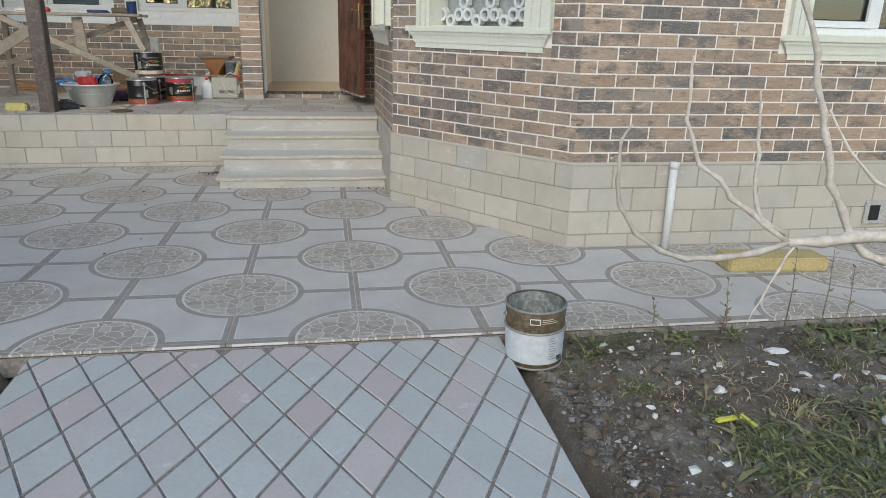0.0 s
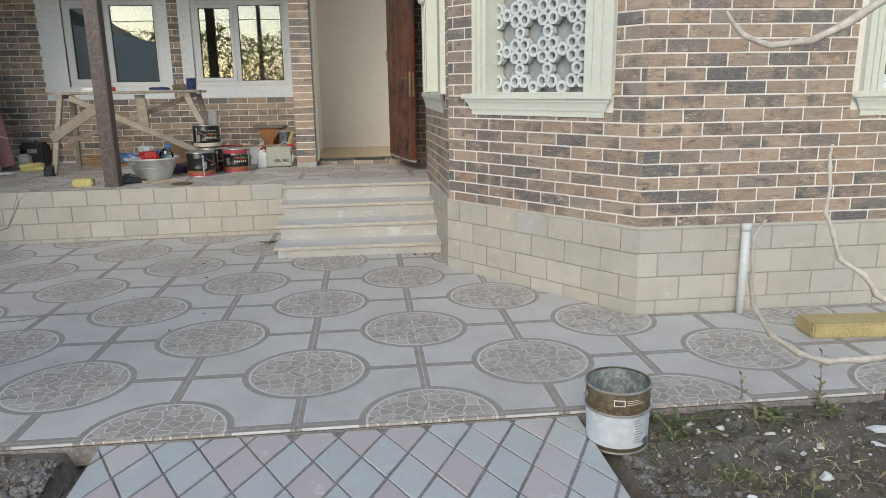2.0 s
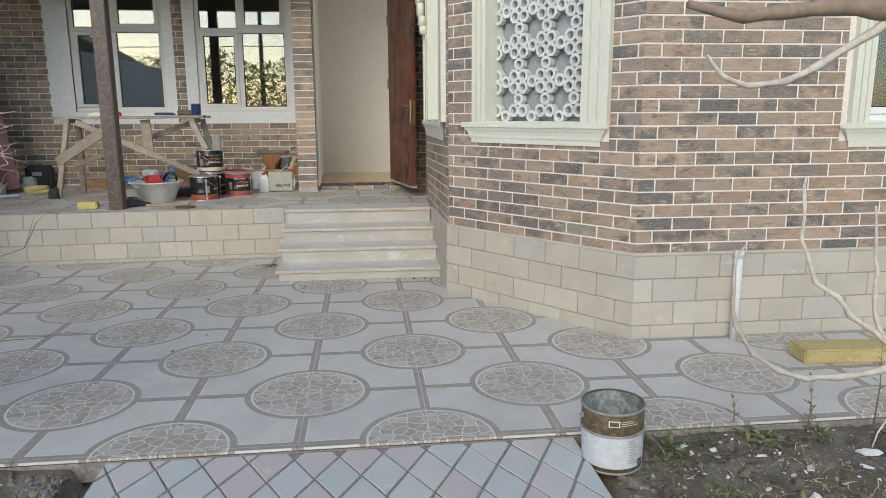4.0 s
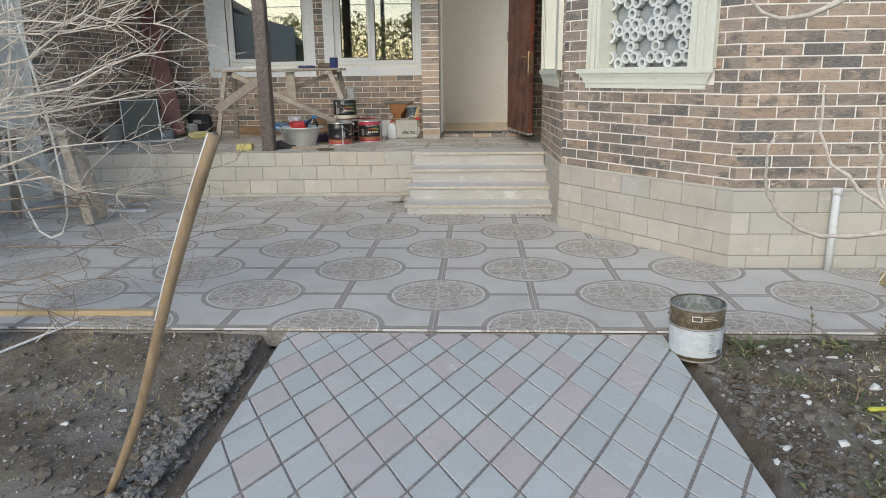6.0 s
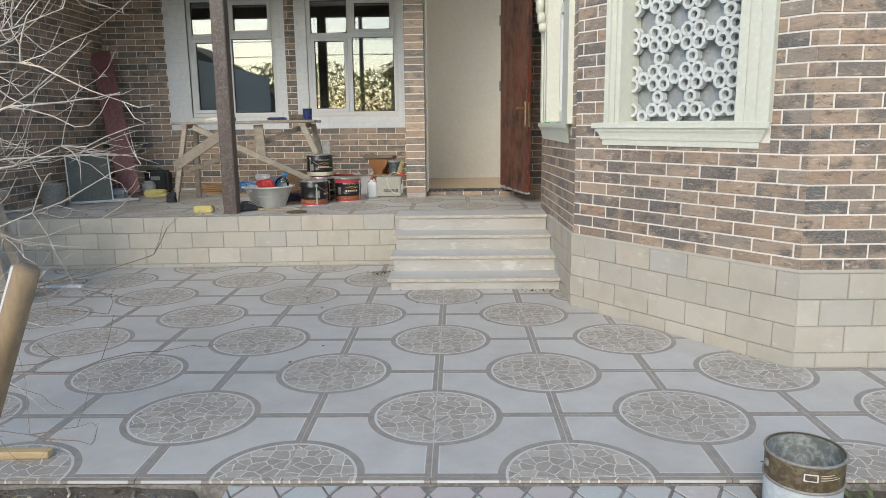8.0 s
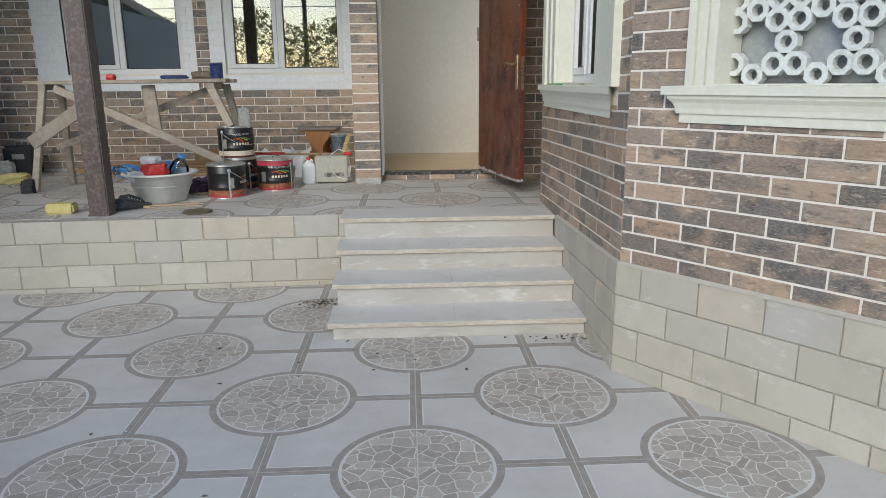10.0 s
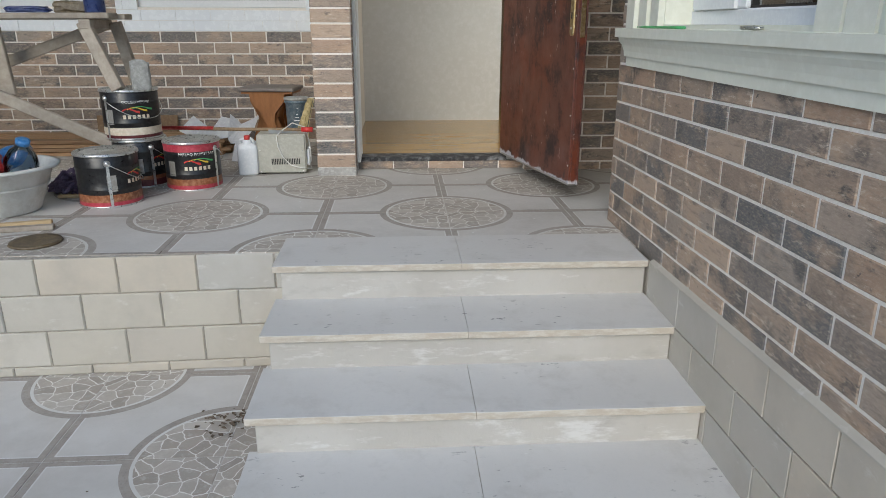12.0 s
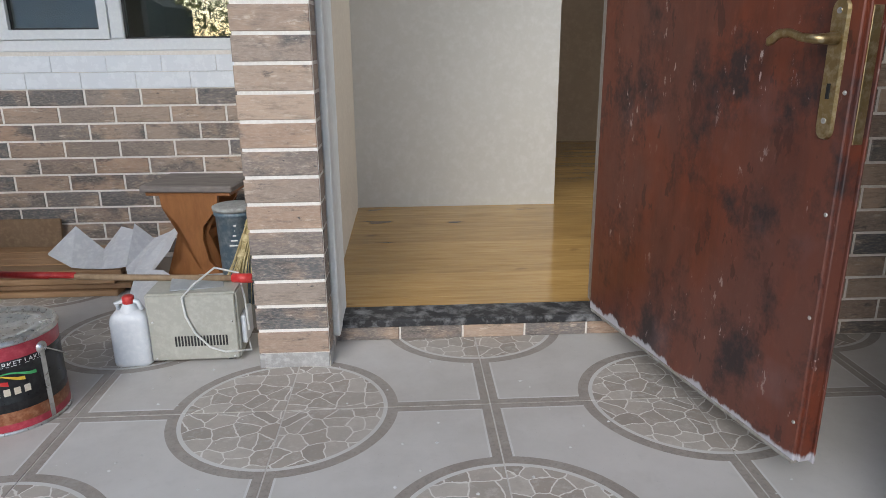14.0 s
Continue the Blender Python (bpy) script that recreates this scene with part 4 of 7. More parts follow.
# ---- windows ----
def pvc_window(name, m, w, h, transom, mullion, label):
    """White plastic window: its frame's outer lower corner at the pose m, x along the wall, y inwards."""
    win = thing(name, label=label, category="window", kind="structure")
    win.matrix_basis = m
    f = 0.055
    for r in ((0, w, 0, 0.07, 0, f), (0, w, 0, 0.07, h - f, h), (0, f, 0, 0.07, f, h - f), (w - f, w, 0, 0.07, f, h - f)):
        part("window_frame", soft_box(*r, 0.006), M["pvc"], win)
    part("transom", soft_box(f, w - f, 0, 0.07, transom - 0.03, transom + 0.03, 0.006), M["pvc"], win)
    part("mullion", soft_box(mullion - 0.032, mullion + 0.032, -0.002, 0.068, f, transom - 0.03, 0.006), M["pvc"], win)
    part("mullion", soft_box(mullion - 0.032, mullion + 0.032, -0.002, 0.068, transom + 0.03, h - f, 0.006), M["pvc"], win)
    lights = [(f, mullion - 0.032, f, transom - 0.03), (mullion + 0.032, w - f, f, transom - 0.03), (f, mullion - 0.032, transom + 0.03, h - f), (mullion + 0.032, w - f, transom + 0.03, h - f)]
    for i, (a, b, c, d) in enumerate(lights):
        if i in (0, 3):
            s = 0.042
            bm = bmesh.new()
            for r in ((a, b, -0.012, 0.05, c, c + s), (a, b, -0.012, 0.05, d - s, d), (a, a + s, -0.012, 0.05, c + s, d - s), (b - s, b, -0.012, 0.05, c + s, d - s)):
                box(bm, *r)
            part("sash", bm, M["pvc"], win)
            a, b, c, d = a + s, b - s, c + s, d - s
        bm = bmesh.new()
        bead = 0.008
        for r in ((a, b, 0.012, 0.03, c, c + bead), (a, b, 0.012, 0.03, d - bead, d), (a, a + bead, 0.012, 0.03, c, d), (b - bead, b, 0.012, 0.03, c, d)):
            box(bm, *r)
        part("gasket", bm, M["black"], win, "thin black rubber gasket")
        pane = part("pane", boxes((a, b, 0.024, 0.030, c, d)), M["glass"], win)
        pane.visible_shadow = False
    return win


pvc_window("window_1", pose(W_A[0], BACK + 0.03, 1.505), W_A[1] - W_A[0], 1.565, 1.06, 0.555, "white plastic porch window reflecting the garden")
pvc_window("window_2", pose(W_B[0], BACK + 0.03, 1.505), W_B[1] - W_B[0], 1.565, 1.06, 0.575, "white plastic porch window beside the entrance")
pvc_window("window_3", pose(1.10, 3.60, 1.395, 0, 0, -90), 1.04, 1.55, 1.05, 0.40, "white plastic window in the side of the bay")
pvc_window("window_4", pose(3.50, 0.77, 1.385), 1.72, 1.56, 1.05, 0.62, "white plastic window in the front wall")


def sill(name, start, way, s0, s1, label, rise=(0.0, 0.0)):
    """Moulded sill with mitred ends on a face that begins at start and runs along way."""
    prof = [(0.0, 1.272), (0.032, 1.272), (0.032, 1.31), (0.046, 1.31), (0.05, 1.332), (0.062, 1.355), (0.082, 1.372), (0.086, 1.388), (0.108, 1.388), (0.108, 1.424), (0.0, 1.427)]
    bm = bmesh.new()
    u = Vector((way[0], way[1], 0)).normalized()
    n = Vector((u.y, -u.x, 0))
    o = Vector((start[0], start[1], 0))
    ends = [[bm.verts.new(o + u * (s + k * out) + n * out * 0.46 + Vector((0, 0, z + rise[0] + rise[1] * s))) for out, z in prof] for s, k in ((s0, -1), (s1, 1))]
    for i in range(len(prof) - 1):
        bm.faces.new((ends[0][i], ends[0][i + 1], ends[1][i + 1], ends[1][i]))
    bm.faces.new(ends[0][::-1])
    bm.faces.new(ends[1])
    t = tagged(link(name, bm, M["cream"]), label, "window sill", kind="structure")
    return t


def jamb_trim(name, start, way, a, b, z0, z1, mirror, label):
    """Fluted flat trim beside an opening; its tall step lies away from the opening."""
    ang = math.degrees(math.atan2(way[1], way[0]))
    w = b - a
    steps = [(0.0, 0.30, 0.045), (0.30, 0.40, 0.026), (0.40, 0.66, 0.034), (0.66, 0.74, 0.018), (0.74, 1.0, 0.026)]
    bm = bmesh.new()
    for p, q, d in steps:
        if mirror:
            p, q = 1 - q, 1 - p
        box(bm, p * w, q * w, -d, 0, z0, z1)
    ob = link(name, bm, M["cream"])
    ob.matrix_basis = pose(start[0] + way[0] * a, start[1] + way[1] * a, 0, 0, 0, ang)
    return tagged(ob, label, "window trim", kind="structure")


sill("window_sill_bay", BAY[1], FU, 0.30, 1.41, "cream moulded sill under the bay window", (-0.035, 0.0))
jamb_trim("trim_bay", BAY[1], FU, 0.30, 0.42, 1.385, 2.95, False, "cream fluted trim beside the bay window")
jamb_trim("trim_bay", BAY[1], FU, 1.285, 1.505, 1.385, 2.95, True, "cream fluted trim beside the bay window")
sill("window_sill_side", (1.0, 4.03), (0, -1), 0.10, 1.72, "cream moulded sill beside the steps", (-0.04, 0.0))
jamb_trim("trim_side", (1.0, 4.03), (0, -1), 0.12, 0.435, 1.385, 2.95, False, "cream fluted trim of the side window")
jamb_trim("trim_side", (1.0, 4.03), (0, -1), 1.46, 1.845, 1.385, 2.95, True, "cream fluted trim of the side window")
sill("window_sill_front", BAY[2], (1, 0), 1.41, 3.25, "cream moulded sill of the front window", (-0.04, 0.0))
jamb_trim("trim_front", BAY[2], (1, 0), 1.36, 1.50, 1.385, 2.95, False, "cream fluted trim of the front window")
jamb_trim("trim_front", BAY[2], (1, 0), 3.18, 3.32, 1.385, 2.95, True, "cream fluted trim of the front window")


def reveal(name, start, way, a, b, z0, z1, depth):
    ang = math.degrees(math.atan2(way[1], way[0]))
    bm = boxes((a - 0.01, a + 0.012, -0.002, depth, z0, z1), (b - 0.012, b + 0.01, -0.002, depth, z0, z1), (a, b, -0.002, depth, z0 - 0.01, z0 + 0.012))
    ob = link(name, bm, M["cream"])
    ob.matrix_basis = pose(start[0], start[1], 0, 0, 0, ang)
    return tagged(ob, "cream plastered window reveal", "window reveal", kind="structure")


reveal("trim_reveal_bay", BAY[1], FU, 0.408, 1.292, 1.385, 2.95, 0.24)
reveal("trim_reveal_side", (1.0, 4.03), (0, -1), 0.43, 1.47, 1.388, 2.95, 0.20)
reveal("trim_reveal_front", BAY[2], (1, 0), 1.43, 3.19, 1.385, 2.95, 0.2)

# small things left on the side sill
smooth(tagged(link("green_cord", tube(bmesh.new(), [(0.972, 3.80, 1.390), (0.966, 3.70, 1.390), (0.978, 3.58, 1.390), (0.970, 3.45, 1.390), (0.975, 3.33, 1.390)], 0.005, 6), M["green"]), "bright green cord lying on the side window sill", "cord"))
sheet_bits = thing("steel_clip", (0.985, 2.95, 1.386), label="small bright steel clip lying on the sill", category="clip")
smooth(part("bar", tube(bmesh.new(), [(0, 0, 0.006), (0.012, -0.05, 0.008), (0.0, -0.09, 0.006)], 0.005, 8), M["chrome"], sheet_bits))
smooth(part("ring", tube(bmesh.new(), [(0.0 + 0.012 * math.cos(t), -0.1 + 0.012 * math.sin(t), 0.006) for t in np.linspace(0, 6.28, 13)], 0.003, 6), M["chrome"], sheet_bits))

# carved scroll high on the side window's trim
scroll = thing("scroll_bracket", (0.955, 3.70, 2.28), label="cream carved scroll bracket high on the window trim", category="bracket")
for k, (z, r) in enumerate(((0.0, 0.045), (0.09, 0.06), (0.2, 0.075), (0.32, 0.09))):
    bm = lathe([(0.001, -0.035), (r * 0.7, -0.035), (r, -0.02), (r, 0.02), (r * 0.7, 0.035), (0.001, 0.035)], 18, False, False)
    o = smooth(part("scroll", bm, M["cream"], scroll))
    o.matrix_basis = pose(-0.01 - 0.012 * k, 0.02 + 0.01 * k, z, 0, 90, 0)


# ---- cast grille in the bay window ----
def octagon_ring(r, t, d, n=8):
    bm = bmesh.new()
    rings = []
    for rad, y in ((r - t, d), (r - t, 0), (r, 0), (r, d)):
        rings.append([bm.verts.new((rad * math.cos((i + 0.5) * 2 * math.pi / n), y, rad * math.sin((i + 0.5) * 2 * math.pi / n))) for i in range(n)])
    for a, b in zip(rings, rings[1:] + rings[:1]):
        for i in range(n):
            bm.faces.new((a[i], b[i], b[(i + 1) % n], a[(i + 1) % n]))
    return bm


def build_grille():
    g = thing("window_grille", label="grey-white cast lattice of linked rings in the bay window", category="grille")
    ang = math.degrees(math.atan2(FU.y, FU.x))
    base = BAY[1]
    n = Vector((-FU.y, FU.x))
    g.matrix_basis = pose(base[0] + n.x * 0.10, base[1] + n.y * 0.10, 1.385, 0, 0, ang)
    big, small = bpy.data.meshes.new("ring"), bpy.data.meshes.new("link_ring")
    for me, r, t, k in ((big, 0.049, 0.0215, 8), (small, 0.047, 0.023, 8)):
        bm = octagon_ring(r, t, 0.045, k)
        bm.to_mesh(me)
        bm.free()
        me.materials.append(M["gypsum"])
    pitch = 0.25
    for i in range(4):
        for j in range(6):
            cx, cz = 0.385 + pitch * i, 0.047 + pitch * j
            for dx in (-1, 1):
                for dz in (-1, 1):
                    x, z = cx + dx * 0.042, cz + dz * 0.042
                    if 0.42 < x < 1.28 and z > 0.015:
                        o = new("ring", big)
                        o.parent = g
                        o.matrix_basis = pose(x, 0, z)
            for x, z in ((cx + pitch / 2, cz), (cx, cz + pitch / 2)):
                if 0.43 < x < 1.27:
                    o = new("link_ring", small)
                    o.parent = g
                    o.matrix_basis = pose(x, 0.003, z)
    return g


build_grille()
n_f = Vector((-FU.y, FU.x))
bm = bmesh.new()
rows = [[bm.verts.new((0.415 + 0.87 * i / 24, 0.015 * noise.noise(Vector((i * 0.35, j * 0.3, 3))), 1.385 + 1.53 * j / 40)) for i in range(25)] for j in range(41)]
for a, b in zip(rows, rows[1:]):
    for i in range(24):
        bm.faces.new((a[i], a[i + 1], b[i + 1], b[i]))
o = smooth(link("protective_film", bm, M["film"]))
sol = o.modifiers.new("thickness", "SOLIDIFY")
sol.thickness = 0.003
o.matrix_basis = pose(BAY[1][0] + n_f.x * 0.17, BAY[1][1] + n_f.y * 0.17, 0, 0, 0, math.degrees(math.atan2(FU.y, FU.x)))
tagged(o, "creased grey film hung behind the window grille", "film")


# ---- entrance door ----
def build_door():
    frame_ob = thing("door_frame", label="grey steel door frame with chipped paint", category="door frame", kind="structure")
    part("jamb", soft_box(-0.260, -0.236, 5.24, 5.50, PORCH + 0.06, 2.93, 0.004), M["whitewash"], frame_ob, "rough grey plaster reveal")
    part("jamb", soft_box(0.69, 0.798, 5.30, 5.52, PORCH + 0.06, 2.93, 0.004), M["greyframe"], frame_ob)
    part("head", soft_box(-0.262, 0.795, 5.20, 5.50, 2.90, 2.96, 0.004), M["greyframe"], frame_ob)
    part("threshold", soft_box(-0.25, 0.79, 5.335, 5.475, 0.560, 0.588, 0.004), M["threshold"], frame_ob, "black threshold with flaking white paint")
    part("step_core", boxes((-0.26, 0.80, 5.342, 5.475, PORCH - 0.002, 0.560)), M["mortar"], frame_ob)
    for k in range(5):
        a, b = -0.255 + 0.225 * k, min(0.80, -0.255 + 0.225 * k + 0.217)
        if b - a > 0.03:
            o = new("brick", piece_mesh("sill_brick", b - a, 0.047, 0.009, 0.002, M["brick"]))
            o.parent = frame_ob
            o.matrix_basis = pose(a, 5.343, PORCH + 0.001)
    hinge, free = Vector((0.672, 5.325)), Vector((0.893, 4.352))
    d = free - hinge
    ang = math.degrees(math.atan2(d.y, d.x))
    w = d.length
    door = thing("door_1", (hinge.x, hinge.y, 0.622), (0, 0, ang), "red-brown steel entrance door, worn and standing open", "door", kind="structure")
    h = 2.28
    part("leaf", soft_box(0.0, w - 0.012, -0.028, 0.004, 0, h, 0.003), M["steel_rust"], door)
    part("edge_core", soft_box(w - 0.05, w - 0.003, -0.020, 0.012, 0.002, h - 0.002, 0.002), M["steel_rust"], door)
    part("lip", soft_box(w - 0.06, w + 0.004, 0.012, 0.018, -0.004, h, 0.002), M["steel_rust"], door)
    part("bottom_rail", soft_box(0.01, w - 0.014, -0.0295, 0.006, -0.007, 0.004, 0.002), M["greyframe"], door, "bare scraped steel lower edge")
    for side in (-1,):
        s = side * 0.029
        hx, hz = w - 0.060, 0.717
        bm = bmesh.new()
        prof = [(0.021 * math.cos(t), 0.115 + 0.021 * math.sin(t)) for t in np.linspace(0, math.pi, 9)] + [(0.021 * math.cos(t), -0.115 + 0.021 * math.sin(t)) for t in np.linspace(math.pi, 2 * math.pi, 9)]
        f = [bm.verts.new((hx + x, s, hz + 0.14 + z)) for x, z in prof]
        g = [bm.verts.new((hx + x * 0.85, s + side * 0.007, hz + 0.14 + z * 0.985)) for x, z in prof]
        bm.faces.new(g if side < 0 else g[::-1])
        for i in range(len(f)):
            j = (i + 1) % len(f)
            bm.faces.new((f[i], f[j], g[j], g[i]))
        plate = part("handle_plate", bm, M["brass"], door, "tarnished brass handle plate")
        bm = bmesh.new()
        zc = hz + 0.20
        tube(bm, [(hx, s, zc), (hx, s + side * 0.045, zc), (hx - 0.010, s + side * 0.052, zc), (hx - 0.04, s + side * 0.053, zc + 0.003), (hx - 0.075, s + side * 0.051, zc + 0.012), (hx - 0.105, s + side * 0.050, zc + 0.010), (hx - 0.126, s + side * 0.052, zc - 0.004), (hx - 0.133, s + side * 0.053, zc - 0.012)], [0.013, 0.010, 0.0095, 0.0085, 0.0085, 0.010, 0.010, 0.004], 10)
        smooth(part("lever", bm, M["brass"], plate))
        # black block on the plate, coloured as the shade in a keyhole
        part("keyhole", boxes((hx - 0.004, hx + 0.004, min(s + side * 0.006, s + side * 0.009), max(s + side * 0.006, s + side * 0.009), hz + 0.085, hz + 0.115)), M["black"], plate)
        for dz in (0.03, 0.24):
            bm = lathe([(0.006, 0), (0.006, 0.003), (0.001, 0.004)], 10)
            o = part("screw", bm, M["chrome"], plate)
            o.matrix_basis = pose(hx, s + side * 0.006, hz + 0.012 + dz, 90, 0, 0)
    part("lock_plate", soft_box(w - 0.006, w - 0.001, -0.016, 0.008, hz + 0.0, hz + 0.26, 0.001), M["brass"], door)
    for dz in (1.2, 1.95):
        bm = lathe([(0.012, -0.06), (0.012, 0.06)], 12, True, True)
        o = smooth(part("hinge", bm, M["greyframe"], door))
        o.location = (-0.014, -0.03, dz)
    for k in range(6):
        for x in (w - 0.026,):
            bm = lathe([(0.005, 0), (0.004, 0.002), (0.001, 0.003)], 8)
            o = part("rivet", bm, M["chrome"], door)
            o.matrix_basis = pose(x, -0.029, 0.06 + 0.26 * k + random.uniform(-0.05, 0.05), 90, 0, 0)
    return door


build_door()

# ---- porch column ----
col = thing("porch_column", (-2.185, 3.81, PORCH), label="dark brown square steel porch column with worn paint", category="column", kind="structure")
part("shaft", soft_box(-0.068, 0.068, -0.068, 0.068, 0.0, TOP - PORCH, 0.008, 2), M["metalbrown"], col)
part("foot_plate", soft_box(-0.074, 0.074, -0.074, 0.074, 0.0, 0.012, 0.003), M["metalbrown"], col)
o = tagged(link("beam", soft_box(-4.7, 1.0, 3.70, 3.90, TOP - 0.16, TOP, 0.01), M["metalbrown"]), "dark beam along the porch roof edge", "beam", kind="structure")


# ---- writing and print on cans ----
def wrapped(text, size, radius, z, angle, mat, parent, name="lettering"):
    """Raised lettering bent round an upright cylinder; angle: where it faces, in degrees."""
    cu = bpy.data.curves.new(name, "FONT")
    cu.body, cu.size, cu.align_x, cu.align_y = text, size, "CENTER", "CENTER"
    tmp = new(name + "_source", cu)
    me = bpy.data.meshes.new_from_object(tmp.evaluated_get(bpy.context.evaluated_depsgraph_get()))
    bpy.data.objects.remove(tmp)
    bm = bmesh.new()
    bm.from_mesh(me)
    bmesh.ops.solidify(bm, geom=bm.faces[:], thickness=0.0006)
    for v in bm.verts:
        a = radians(angle) + v.co.x / radius
        r = radius + 0.0009 + v.co.z
        v.co = (r * math.cos(a), r * math.sin(a), z + v.co.y)
    return link(name, bm, mat, parent)


def band(radius, z0, z1, a0, a1, mat, parent, name, label="", wave=0.0, lift=0.0008):
    """A patch of print on an upright cylinder, between two angles."""
    bm = bmesh.new()
    n = max(4, int(abs(a1 - a0) / 6))
    lo, hi = [], []
    for i in range(n + 1):
        t = i / n
        a = radians(a0 + (a1 - a0) * t)
        dz = wave * math.sin(t * math.pi * 1.5)
        c, s = math.cos(a), math.sin(a)
        lo.append(bm.verts.new(((radius + lift) * c, (radius + lift) * s, z0 + dz)))
        hi.append(bm.verts.new(((radius + lift) * c, (radius + lift) * s, z1 + dz * 0.7)))
    for i in range(n):
        bm.faces.new((lo[i], lo[i + 1], hi[i + 1], hi[i]))
    return smooth(link(name, bm, mat, parent, label))


def build_can(loc, r, h, face, low, high, label, words, ear):
    """Lidded paint can; face: the angle its print looks to; low, high: colours of its foot and shoulder bands."""
    can = thing("paint_can", loc, (0, 0, 0), label, "paint can", "paint cans on the porch")
    smooth(part("body", lathe([(r * 0.985, 0.0), (r, 0.006), (r, h * 0.32), (r + 0.0015, h * 0.33), (r, h * 0.34), (r, h * 0.72), (r + 0.002, h * 0.735), (r, h * 0.75), (r, h - 0.012), (r - 0.004, h - 0.008)], 40), M["black"], can))
    for z in (0.004, h - 0.012):
        bm = lathe([(r - 0.002, z - 0.004), (r + 0.005, z - 0.004), (r + 0.006, z), (r + 0.005, z + 0.004), (r - 0.002, z + 0.005)], 40, False)
        smooth(part("rim", bm, M["chrome"], can, "bright rolled rim"))
    bm = lathe([(0.001, h - 0.010), (r * 0.55, h - 0.010), (r * 0.6, h - 0.006), (r * 0.82, h - 0.006), (r * 0.86, h - 0.012), (r * 0.93, h - 0.012), (r * 0.96, h - 0.002), (r + 0.003, h - 0.002), (r + 0.004, h - 0.012)], 40, False)
    smooth(part("lid", bm, M["chrome"], can, "dented bright tin lid"))
    smooth(part("band", lathe([(r + 0.0008, 0.010), (r + 0.0008, h * 0.24)], 40, False), M[low[0]], can))
    smooth(part("band", lathe([(r + 0.0012, 0.008), (r + 0.0012, h * low[2])], 40, False), M[low[1]], can))
    if high:
        smooth(part("band", lathe([(r + 0.0008, h * 0.79), (r + 0.0008, h - 0.018)], 40, False), M[high], can))
    band(r, h * 0.565, h * 0.60, face - 24, face + 10, M["red"], can, "print_patch", wave=0.012)
    band(r, h * 0.595, h * 0.62, face - 14, face + 26, M["yellow"], can, "print_patch", wave=0.012)
    band(r, h * 0.615, h * 0.64, face - 4, face + 38, M["green"], can, "print_patch", wave=0.010)
    for k in range(6):
        band(r, h * 0.42, h * 0.495, face - 24 + k * 9.5, face - 18 + k * 9.5, M["creamprint"], can, "print_mark")
    band(r, h * 0.30, h * 0.6, face - 62, face - 45, M["greyframe"], can, "small_print")
    for k, wd in enumerate(words):
        wrapped(wd, 0.021 if k == 0 else 0.014, r, h * (0.745 - 0.07 * k), face + 5, M["whiteprint"], can)
    for s in (0, 180):
        a = radians(ear + s)
        o = smooth(part("ear", lathe([(0.017, 0), (0.017, 0.003), (0.011, 0.006), (0.010, 0.010), (0.001, 0.011)], 16), M["chrome"], can, "bright handle ear"))
        o.matrix_basis = pose(r * math.cos(a), r * math.sin(a), h * 0.82) @ Matrix.Rotation(a, 4, "Z") @ pose(0, 0, 0, 0, 90, 0)
    bm = bmesh.new()
    pts = []
    for i in range(17):
        t = math.pi * i / 16
        a = radians(ear) + t
        drop = math.sin(t)
        pts.append(((r + 0.012) * math.cos(a), (r + 0.012) * math.sin(a), h * 0.82 - 0.11 * drop))
    tube(bm, pts, 0.0022, 6)
    smooth(part("handle", bm, M["chrome"], can, "thin wire handle"))
    a = radians(ear)
    bm = boxes((-0.007, 0.007, -0.001, 0.0015, 0.01, h * 0.8))
    o = part("seam", bm, M["chrome"], can)
    o.matrix_basis = pose((r + 0.001) * math.cos(a), (r + 0.001) * math.sin(a), 0, 0, 0, math.degrees(a) + 90)
    return can


build_can((-1.49, 4.55, PORCH), 0.150, 0.272, -10, ("orange", "pink", 0.10), "", "black paint can with an orange band on the porch tiles", (), -68)
build_can((-1.485, 4.995, PORCH), 0.150, 0.272, -20, ("orange", "maroon", 0.16), "", "black paint can under another can", (), -45)
build_can((-1.50, 4.995, PORCH + 0.271), 0.150, 0.272, -63, ("creamprint", "maroon", 0.09), "", "black paint can with a cream band, stacked on another", ("DOLGU VERNIK",), -125)
build_can((-1.163, 4.91, PORCH), 0.150, 0.272, -68, ("orange", "pink", 0.11), "pink", "black and crimson varnish can on the porch tiles", ("PARLAQ PARKET LAKI",), -20)


# ---- basin of bottles ----
basin = thing("basin", (-1.955, 4.38, PORCH), label="dirty white plastic basin full of bottles and packets", category="basin")
smooth(part("bowl", lathe([(0.165, 0.0), (0.175, 0.008), (0.255, 0.215), (0.262, 0.218), (0.285, 0.215), (0.288, 0.228), (0.262, 0.232), (0.248, 0.222), (0.166, 0.012), (0.001, 0.010)], 40), M["basin"], basin))
smooth(part("rib", lathe([(0.222, 0.125), (0.228, 0.128), (0.230, 0.138)], 40, False), M["basin"], basin))


